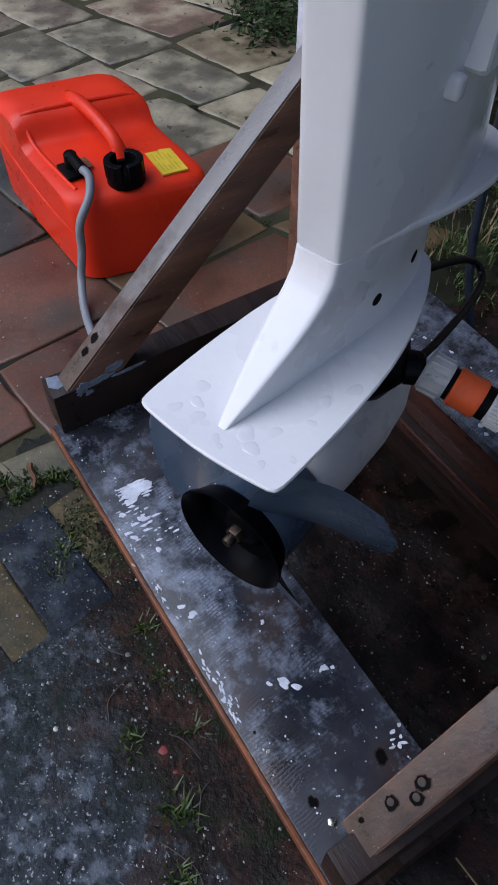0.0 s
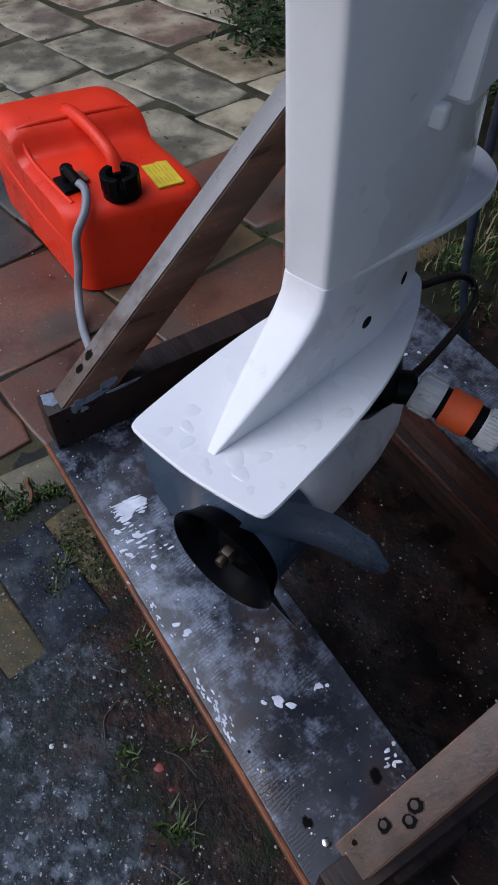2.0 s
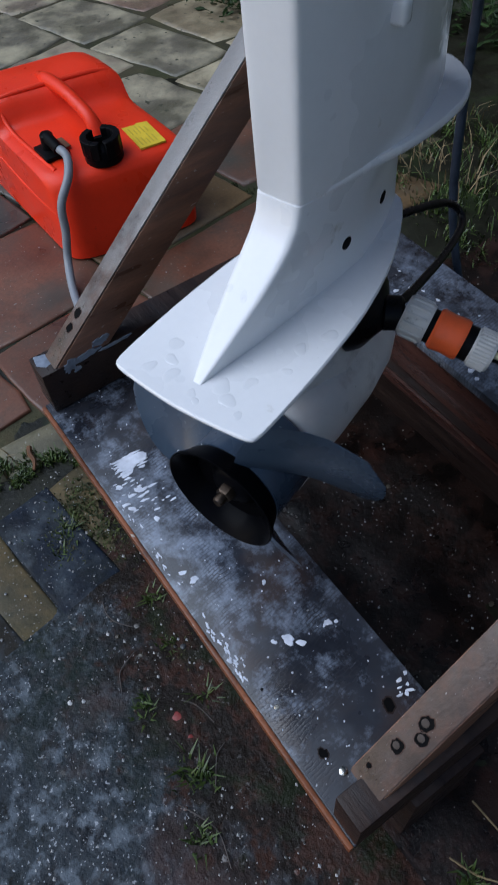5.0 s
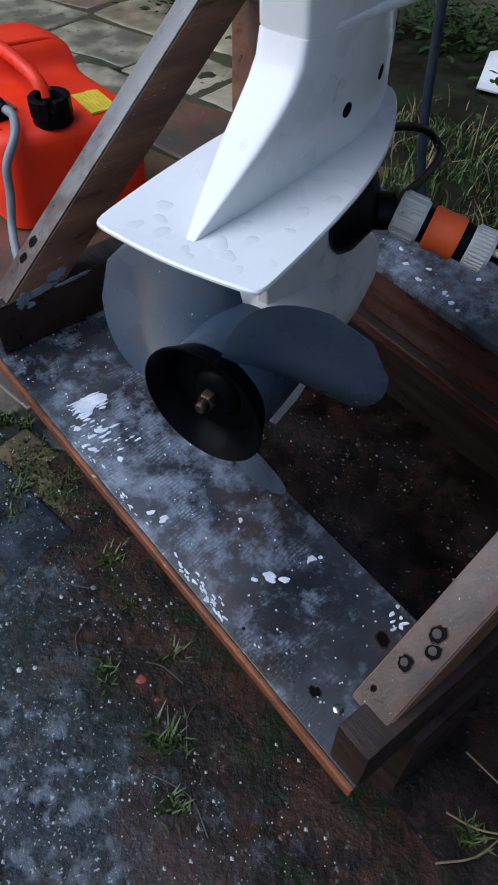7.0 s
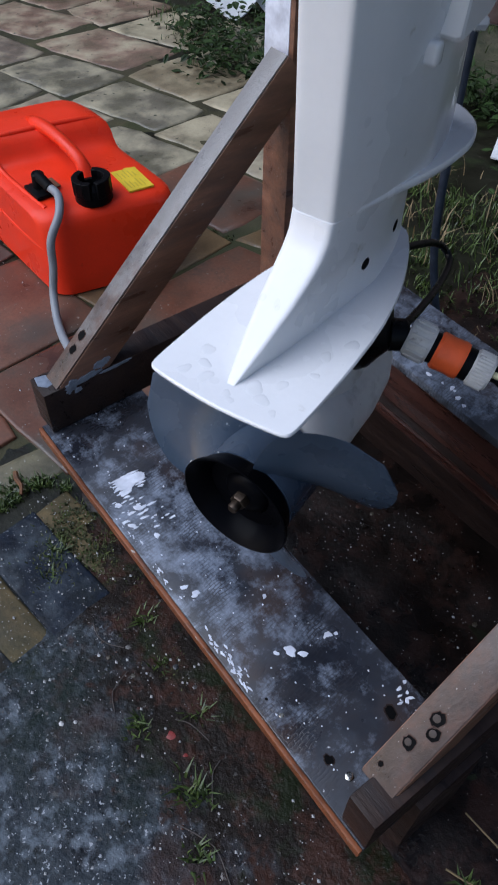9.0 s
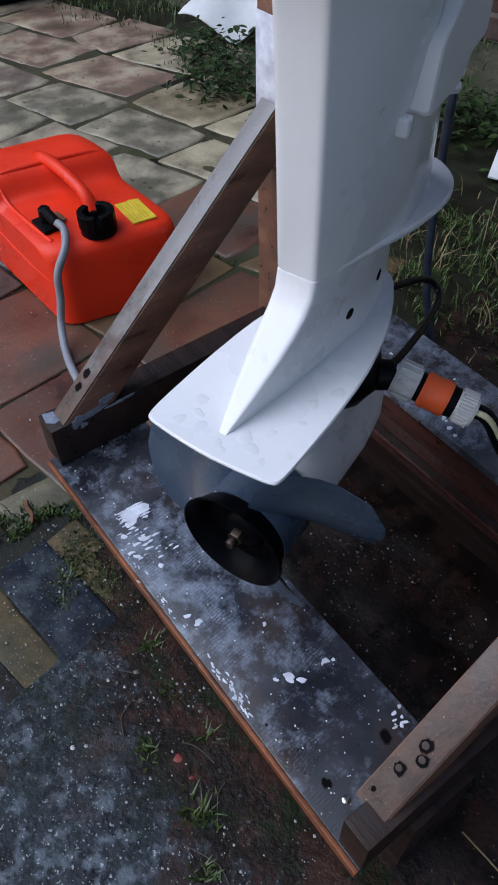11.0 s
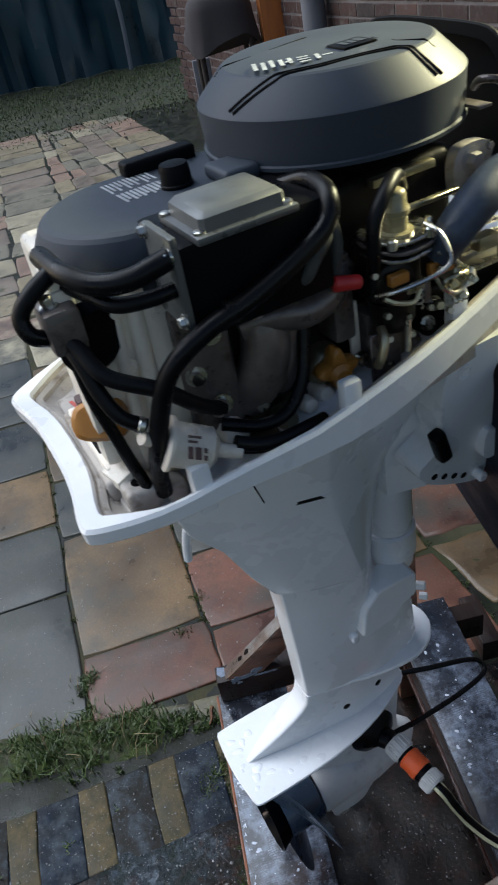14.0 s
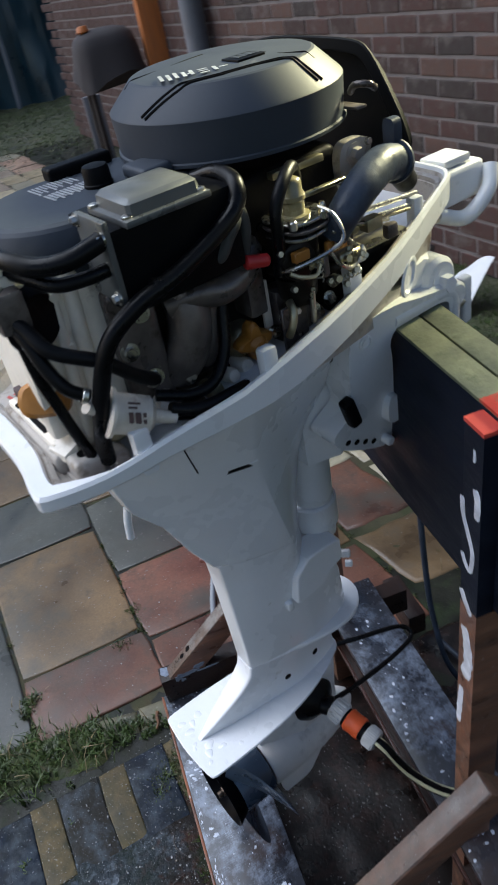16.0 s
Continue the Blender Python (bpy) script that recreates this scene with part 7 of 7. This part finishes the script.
def weeds():
    """Low broad-leaved weeds along the lawn's edge."""
    q = random.Random(61)
    spots = [(-1.83, 1.30), (-1.55, 1.33), (-1.68, 1.20), (-1.40, 1.40), (-2.0, 1.36), (-1.25, 1.45), (-1.75, 1.50), (-1.05, 1.60), (-0.90, 1.62), (-0.45, 1.35), (-0.35, 1.55)]
    verts, faces = [], []
    for _ in range(2600):
        x, y = q.choice(spots)
        x, y = x + q.gauss(0, 0.085), y + q.gauss(0, 0.06)
        z, long, a, lift = 0.09 * q.random() ** 1.6, q.uniform(0.012, 0.034), q.uniform(0, 6.28), q.uniform(-0.4, 0.7)
        d, e = Vector((math.cos(a), math.sin(a), lift)) * long, Vector((-math.sin(a), math.cos(a), q.uniform(-0.3, 0.3))) * long * q.uniform(0.22, 0.40)
        p = Vector((x, y, z))
        n = len(verts)
        verts += [tuple(v) for v in (p, p + d * 0.4 + e, p + d * 0.8 + e * 0.7, p + d * 1.1 - Vector((0, 0, 0.15 * long)), p + d * 0.8 - e * 0.7, p + d * 0.4 - e)]
        faces += [(n, n + 1, n + 2, n + 3), (n, n + 3, n + 4, n + 5)]
    me = bpy.data.meshes.new("weeds")
    me.from_pydata(verts, [], faces)
    me.materials.append(M_WEED)
    tagged(new("weeds", me), "low dark-green broad-leaved weeds at the lawn edge", "weeds", kind="stuff")


weeds()


def moss_bed():
    """A low cushion of moss and soil between the slabs and the clay pavers."""
    nx, ny = 22, 150
    verts, faces = [], []
    for j in range(ny + 1):
        y = 0.03 - 1.25 * j / ny
        for i in range(nx + 1):
            u = i / nx
            x = -0.532 + 0.07 * y + 0.150 * u
            q = Vector((x, y, 0))
            rise = max(0.0, math.sin(math.pi * u)) ** 0.7 * min(1.0, max(0.0, (-0.13 - y) / 0.10))
            verts.append((x, y, -0.0105 + rise * (0.0165 + 0.011 * noise.noise(q * 19) + 0.006 * noise.noise(q * 60))))
    k = nx + 1
    faces = [(j * k + i, j * k + i + 1, (j + 1) * k + i + 1, (j + 1) * k + i) for j in range(ny) for i in range(nx)]
    me = bpy.data.meshes.new("moss_bed")
    me.from_pydata(verts, [], faces)
    for p in me.polygons:
        p.use_smooth = True
    me.materials.append(M_MOSS)
    tagged(new("moss_bed", me), "cushion of green moss and soil along the paving edge", "moss", kind="stuff")


moss_bed()


def pebbles():
    """Small stones, brick crumbs and clods in the wet earth along and inside the stand."""
    q = random.Random(77)
    verts, faces = [], []
    for k in range(300):
        if k < 140:
            x, y = q.uniform(-0.16, 0.42), 0.0 - abs(q.gauss(0, 0.085))
        elif k < 220:
            x, y = q.uniform(-0.34, 0.25), q.uniform(0.15, 0.42)
        else:
            x, y = q.uniform(-0.13, 0.70), q.uniform(-0.75, 0.0)
        r = q.uniform(0.0010, 0.0024) if q.random() < 0.85 else q.uniform(0.003, 0.0052)
        z = 0.0012 + (0.0012 if k < 140 else 0.0)
        n, tilt = len(verts), q.uniform(0, 6.28)
        for h, e in ((-0.3, 1.0), (0.06, 0.85), (0.14, 0.45)):
            verts += [(x + r * e * q.uniform(0.75, 1.2) * math.cos(tilt + 1.047 * i), y + r * e * q.uniform(0.75, 1.2) * math.sin(tilt + 1.047 * i), z + r * h) for i in range(6)]
        for b in (0, 6):
            faces += [(n + b + i, n + b + (i + 1) % 6, n + b + 6 + (i + 1) % 6, n + b + 6 + i) for i in range(6)]
        faces.append(tuple(n + 12 + i for i in range(6)))
    me = bpy.data.meshes.new("pebbles")
    me.from_pydata(verts, [], faces)
    me.materials.append(M_PEBBLE)
    tagged(new("pebbles", me), "wet pebbles, brick crumbs and clods in the earth", "pebbles", kind="stuff")


pebbles()


def grit():
    """Pale chips scattered over the pavers, the earth and the slabs."""
    q = random.Random(9)
    verts, faces = [], []
    for k in range(3000):
        if k < 2000:
            x, y = q.uniform(-0.42, 0.75), 0.02 - abs(q.gauss(0, 0.30))
        elif k < 2550:
            x, y = q.uniform(-0.35, 0.24), q.uniform(0.16, 0.42)
        else:
            x, y = q.uniform(-1.2, -0.45), q.uniform(-0.8, 0.4)
        r = q.uniform(0.0005, 0.0013) if q.random() < 0.88 else q.uniform(0.0014, 0.0030)
        n = len(verts)
        z = 0.0022 if k < 2000 else 0.0005
        verts += [(x + r, y, z), (x, y + r * 0.8, z), (x - r, y, z), (x, y - r * 0.9, z), (x, y, z + r)]
        faces += [(n, n + 1, n + 4), (n + 1, n + 2, n + 4), (n + 2, n + 3, n + 4), (n + 3, n, n + 4)]
    for x, y, r in ((-0.067, -0.162, 0.0050), (-0.058, -0.147, 0.0052), (-0.03, -0.10, 0.003), (0.02, -0.12, 0.0028), (-0.12, -0.08, 0.003), (0.0, -0.19, 0.0032)):
        n = len(verts)
        verts += [(x + r * math.cos(i), y + 0.8 * r * math.sin(i), 0.001) for i in range(6)] + [(x, y, 0.001 + r * 0.4)]
        faces += [(n + i, n + (i + 1) % 6, n + 6) for i in range(6)]
    me = bpy.data.meshes.new("grit")
    me.from_pydata(verts, [], faces)
    me.materials.append(M_CHIP)
    tagged(new("grit", me), "pale paint chips and grit on the pavers", "grit", kind="stuff")


grit()
for x, y, r in ((0.029, -0.061, 0.0085), (0.058, -0.062, 0.0078)):
    bm = bmesh.new()
    bmesh.ops.create_icosphere(bm, subdivisions=2, radius=r)
    for v in bm.verts:
        v.co *= 1 + 0.6 * noise.noise(v.co * 160 + Vector((x, y, 0)) * 90)
        v.co.z *= 0.25
    chip = part("red_chip", bm, M_REDCHIP)
    chip.matrix_world = pose(x, y, 0.001, 0, 0, x * 900)
    tagged(chip, "muddy red plastic chip on the earth", "chip", "red chips by the stand")
bed = [(rng.uniform(-0.32, 0.22), rng.gauss(-0.030, 0.022), rng.uniform(0.5, 1.2)) for _ in range(26)] + [(-0.30 + rng.gauss(0, 0.03), -0.045 + rng.gauss(0, 0.03), 1.0) for _ in range(10)]
grass("earth_moss", bed, 3600, 0.010, 15, M_MOSS, "low moss on the earth along the stand", 0.014)


def stalks():
    """Dead stalks and roots lying flat on the earth before the stand."""
    q = random.Random(31)
    bm = bmesh.new()
    for x, y, a, long in ((-0.165, -0.062, 15, 0.06), (-0.075, -0.060, -50, 0.055), (0.015, -0.045, 20, 0.05), (0.115, -0.110, 8, 0.09), (0.09, -0.03, -45, 0.05)):
        d, s = Vector((math.cos(radians(a)), math.sin(radians(a)), 0)), Vector((-math.sin(radians(a)), math.cos(radians(a)), 0))
        bow = q.uniform(-0.012, 0.012)
        path = [Vector((x, y, 0.0045)) + d * long * t + s * (bow * 4 * t * (1 - t) + q.uniform(-0.002, 0.002)) + Vector((0, 0, 0.001 * math.sin(7 * t))) for t in (0, 0.3, 0.6, 1)]
        join(bm, tube(path, 0.0008, 6, 5))
    ob = part("dead_stalks", bm, M_STALK)
    tagged(ob, "grey-brown dead stalks lying on the wet earth", "stalks", kind="stuff")


stalks()
near_tufts = [(0.099, -0.083, 0.9), (0.110, -0.070, 0.8), (-0.005, -0.089, 0.7), (-0.128, -0.005, 0.7), (0.03, -0.02, 0.6), (-0.30, -0.05, 0.7), (-0.06, -0.02, 0.5), (0.16, -0.11, 0.7), (0.36, 0.10, 0.7), (0.40, 0.02, 0.7)]
grass("near_tufts", near_tufts, 420, 0.034, 12, M_LEAF, "small wet grass tufts by the stand's front board", 0.010)


# ---- paving pieces ----
def stone_data(w, d, h, seed, rough=0.006, bev=0.006, n=3):
    """A worn block: uneven outline, rounded upper edge, slightly dished top. Centre of the top at the origin."""
    q = random.Random(seed)
    ring = []
    for (ax, ay), (bx, by) in zip(((-1, -1), (1, -1), (1, 1), (-1, 1)), ((1, -1), (1, 1), (-1, 1), (-1, -1))):
        for k in range(n):
            t = k / n
            ring.append(((ax + (bx - ax) * t) * w / 2 + q.uniform(-rough, rough), (ay + (by - ay) * t) * d / 2 + q.uniform(-rough, rough)))
    m = len(ring)
    verts = [(x, y, -h) for x, y in ring] + [(x, y, -bev) for x, y in ring]
    verts += [(x * (1 - bev * 0.6 / w * 2), y * (1 - bev * 0.6 / d * 2), -bev * 0.25) for x, y in ring]
    verts += [(x * (1 - bev * 2.4 / w * 2), y * (1 - bev * 2.4 / d * 2), q.uniform(-0.0006, 0.0006)) for x, y in ring] + [(0, 0, q.uniform(-0.001, 0.001))]
    faces = [(r * m + i, r * m + (i + 1) % m, (r + 1) * m + (i + 1) % m, (r + 1) * m + i) for r in range(3) for i in range(m)]
    faces += [(3 * m + i, 3 * m + (i + 1) % m, 4 * m) for i in range(m)]
    return verts, faces


def stone_mesh(name, material, *args, **kw):
    me = bpy.data.meshes.new(name)
    v, f = stone_data(*args, **kw)
    me.from_pydata(v, [], f)
    for p in me.polygons:
        p.use_smooth = True
    me.materials.append(material)
    return me


def joined(name, material, items, parent):
    verts, faces = [], []
    for m, (v, f) in items:
        n = len(verts)
        verts += [tuple(m @ Vector(p)) for p in v]
        faces += [tuple(i + n for i in q) for q in f]
    me = bpy.data.meshes.new(name)
    me.from_pydata(verts, [], faces)
    me.materials.append(material)
    ob = new(name, me)
    ob.parent = parent
    ob["kind"] = "stuff"
    return ob


slab_paving = thing("pavement_slabs", Matrix.Identity(4), "worn concrete slab paving, wet and mossy in the joints", "paving", kind="structure")
flag_paving = thing("pavement_flags", Matrix.Identity(4), "lichened flagstones with wide mossy joints", "paving", kind="structure")
block_paving = thing("pavement_blocks", Matrix.Identity(4), "yellow and blue-black clay pavers, wet and dirty", "paving", kind="structure")


def quad_stone(corners, h, seed, rough, bev, n=4):
    """A worn slab on four given corners: uneven outline, rounded upper edge, slightly dished top. Its centre is the origin."""
    q = random.Random(seed)
    c = sum((Vector(p) for p in corners), Vector((0, 0))) / 4
    ring = []
    for i in range(4):
        p, r = Vector(corners[i]) - c, Vector(corners[(i + 1) % 4]) - c
        for k in range(n):
            v = p.lerp(r, k / n)
            ring.append(v * (0.97 if k == 0 else 1.0) + Vector((q.uniform(-rough, rough), q.uniform(-rough, rough))))
    m = len(ring)
    verts = [(v.x, v.y, -h) for v in ring] + [(v.x, v.y, -bev) for v in ring]
    for inset, z in ((0.7, -0.25), (2.6, 0.0)):
        verts += [(v.x * (1 - bev * inset / v.length), v.y * (1 - bev * inset / v.length), z * bev + q.uniform(-0.0006, 0.0006)) for v in ring]
    verts += [(v.x * 0.5, v.y * 0.5, q.uniform(-0.0022, 0.0004)) for v in ring] + [(0, 0, q.uniform(-0.002, 0.0))]
    faces = [(r * m + i, r * m + (i + 1) % m, (r + 1) * m + (i + 1) % m, (r + 1) * m + i) for r in range(4) for i in range(m)]
    faces += [(4 * m + i, 4 * m + (i + 1) % m, 5 * m) for i in range(m)]
    return c, verts, faces


# where each course begins beside the stand, and its first cross joints
COURSES = {11: (-0.510, -0.99, -1.34, -1.69), 12: (-0.520, -0.745, -1.28, -1.62), 13: (-0.430, -0.735, -1.05, -1.46, -1.84), 14: (-0.420, -0.78, -1.16, -1.52, -1.85, -2.24), 15: (-0.56, -0.86, -1.20, -1.53, -1.83), 16: (-0.90, -1.16, -1.43, -1.78), 17: (-1.15, -1.50, -1.84), 18: (-1.5, -1.86)}
SLAB_LOOK = {(11, 0): 0, (11, 1): 0, (11, 2): 1, (12, 0): 2, (12, 1): 1, (12, 2): 0, (13, 0): 2, (13, 1): 2, (13, 2): 0, (13, 3): 1, (14, 0): 2, (14, 1): 1, (14, 2): 0, (14, 3): 3, (15, 0): 1, (15, 1): 2}


def lay_slabs():
    q = random.Random(21)
    looks = [M_SLAB_GREY, M_SLAB_TAN, M_SLAB_RED, M_STONE]
    far = []
    for k in range(len(JOINTS) - 1):
        cuts = list(COURSES.get(k, (-0.505 + q.uniform(-0.02, 0.02),)))
        while cuts[-1] > -8.9:
            cuts.append(cuts[-1] - q.uniform(0.28, 0.46))
        for i, (xa, xb) in enumerate(zip(cuts, cuts[1:])):
            flag = k > 14 or (k > 13 and xa < -1.7) or xa < -2.6
            gap, wob = (0.007, 0.020) if flag else (0.0045, 0.003)
            pts = []
            for x, j, sx, sy in ((xb, k, 1, 1), (xa, k, -1, 1), (xa, k + 1, -1, -1), (xb, k + 1, 1, -1)):
                y0, slope = JOINTS[j]
                lean = -0.10 * (y0 + slope * (x + 1) - (JOINTS[k][0] + slope * (x + 1)))
                pts.append((x + lean + sx * gap + q.uniform(-wob, wob), y0 + slope * (x + 1) + sy * gap + q.uniform(-wob, wob)))
            c, verts, faces = quad_stone(pts, 0.045, q.randrange(10**6), 0.007 if flag else 0.0022, 0.007 if flag else 0.0028)
            m = pose(c.x, c.y, q.uniform(-0.002, 0.001), q.uniform(-0.3, 0.3), q.uniform(-0.3, 0.3), 0)
            if c.x > -3.4 and -2.2 < c.y:
                look_no = SLAB_LOOK.get((k, i), 3 if flag else q.choice((0, 0, 1, 2)))
                me = bpy.data.meshes.new("slab")
                me.from_pydata(verts, [], faces)
                for p in me.polygons:
                    p.use_smooth = True
                me.materials.append(looks[look_no])
                ob = new("slab", me)
                ob.parent, ob.matrix_local = flag_paving if flag else slab_paving, m
            else:
                far.append((m, (verts, faces)))
    joined("far_slabs", M_FARSTONE, far, slab_paving)


lay_slabs()


def joint_fill():
    """Moss and silt that fill the joints and creep over the worn edges of the slabs."""
    bm = bmesh.new()
    x0, x1, y0, y1, step = -3.4, -0.45, -2.2, 1.10, 0.012
    nx, ny = int((x1 - x0) / step), int((y1 - y0) / step)
    v = {}
    for i in range(nx + 1):
        for j in range(ny + 1):
            x, y = x0 + step * i, y0 + step * j
            if y > 0.60 and x > -0.72:
                continue
            q = Vector((x, y, 0.0))
            old = min(1.0, max(0.0, (y - 0.25) / 0.2, (-x - 1.3) / 0.5))
            z = -0.0062 + 0.0018 * old + (0.0016 + 0.0012 * old) * noise.noise(q * 6.0) + 0.0010 * noise.noise(q * 31.0)
            v[i, j] = bm.verts.new((x, y, z))
    for i, j in v:
        if (i + 1, j) in v and (i, j + 1) in v and (i + 1, j + 1) in v:
            bm.faces.new((v[i, j], v[i + 1, j], v[i + 1, j + 1], v[i, j + 1]))
    part("joint_fill", bm, M_JOINT, flag_paving, "olive moss and silt in the joints")["kind"] = "stuff"


joint_fill()


def lay_blocks():
    """Columns of long clay blocks; narrow yellow ones alternate with wider blue-black ones by the slab edge."""
    q = random.Random(5)
    dark = [stone_mesh("block", M_BLOCK, 0.203, 0.100, 0.05, 300 + i, rough=0.0025, bev=0.0018, n=2) for i in range(5)]
    yellow = [stone_mesh("block", M_YBLOCK, 0.200, 0.065, 0.05, 320 + i, rough=0.0030, bev=0.0018, n=2) for i in range(4)]
    count = 0
    grid = pose(-0.280, -0.160, 0, 0, 0, 8.0)
    for col in range(7):
        y, odd = 0.292 - 0.055 * (col % 3), col % 2
        if col == 0:
            y = 0.1625 * 2 + 0.032 + 0.0985
        for row in range(40):
            w = 0.064 if odd else 0.0985
            cy = y - w / 2
            y -= w
            tan = odd and (col < 1 or q.random() < 0.22)
            odd = not odd
            at = grid @ Vector((0.205 * col, cy, 0))
            if at.y < -1.6 or (at.y > 0.02 and at.x > -0.36) or at.y > 0.10 or count >= 298:
                continue
            ob = new("block", q.choice(yellow) if tan else q.choice(dark))
            ob.parent = block_paving
            low = -0.004 if at.y > -0.06 else 0.0
            ob.matrix_local = grid @ pose(0.205 * col + q.uniform(-0.003, 0.003), cy, low + q.uniform(-0.0014, 0.0006), q.uniform(-0.5, 0.5), q.uniform(-0.25, 0.25), q.uniform(-1.2, 1.2)) @ Matrix.Diagonal((1, 0.62 if (not tan and w < 0.08) else 0.965, 1, 1))
            count += 1
    edge = [stone_mesh("kerb_block", M_KERB, 0.072, 0.196, 0.05, 990 + i, rough=0.005, bev=0.005, n=3) for i in range(3)]
    for i in range(12):
        ob = new("kerb_block", edge[i % 3])
        ob.parent = slab_paving
        y = 0.02 - 0.2 * i
        ob.matrix_local = pose(-0.484 + 0.07 * y, y, -0.003, 0, 0, -4 + q.uniform(-2, 2))


lay_blocks()


# ---- brick wall ----
WALL = pose(-1.0, 2.23, 0, 0, 0, 180 + 9.8)  # u runs along the wall away from the stand, outward normal towards the yard


def brick_wall():
    wall = thing("wall_brick", WALL, "old red brick house wall with pale mortar", "wall", kind="structure")
    part("mortar_core", box(-3.0, 8.0, -0.30, -0.006, 0, 2.6, 0), M_MORTAR, wall, smooth=False)
    q = random.Random(2)
    L, H, J = 0.245, 0.074, 0.014
    data = []
    for i in range(6):
        w2 = L - J
        v, f = stone_data(w2, H, 0.03, 800 + i, rough=0.0016, bev=0.003, n=2)
        me = bpy.data.meshes.new("brick")
        me.from_pydata(v, [], f)
        me.materials.append(M_BRICK)
        data.append((me, (v, f)))
    near, rest = 0, []
    upright = pose(0, 0, 0, -90, 0, 0)
    for row in range(28):
        z = 0.04 + (H + J) * row
        for col in range(34):
            u = 0.1 + L * col + (row % 2) * L / 2
            m = Matrix.Translation((u, -0.002 + q.uniform(-0.002, 0.002), z)) @ pose(0, 0, 0, 0, q.uniform(-0.4, 0.4), 0) @ pose(0, 0, 0, 90, 0, 0) @ pose(0, 0, 0, 180, 0, 0)
            k = q.randrange(6)
            if 0.3 < u < 3.6 and 3 <= row < 22 and near < 298:
                ob = new("brick", data[k][0])
                ob.parent, ob.matrix_local = wall, m
                near += 1
            else:
                rest.append((m, data[k][1]))
    joined("far_bricks", M_BRICK, rest, wall)


brick_wall()
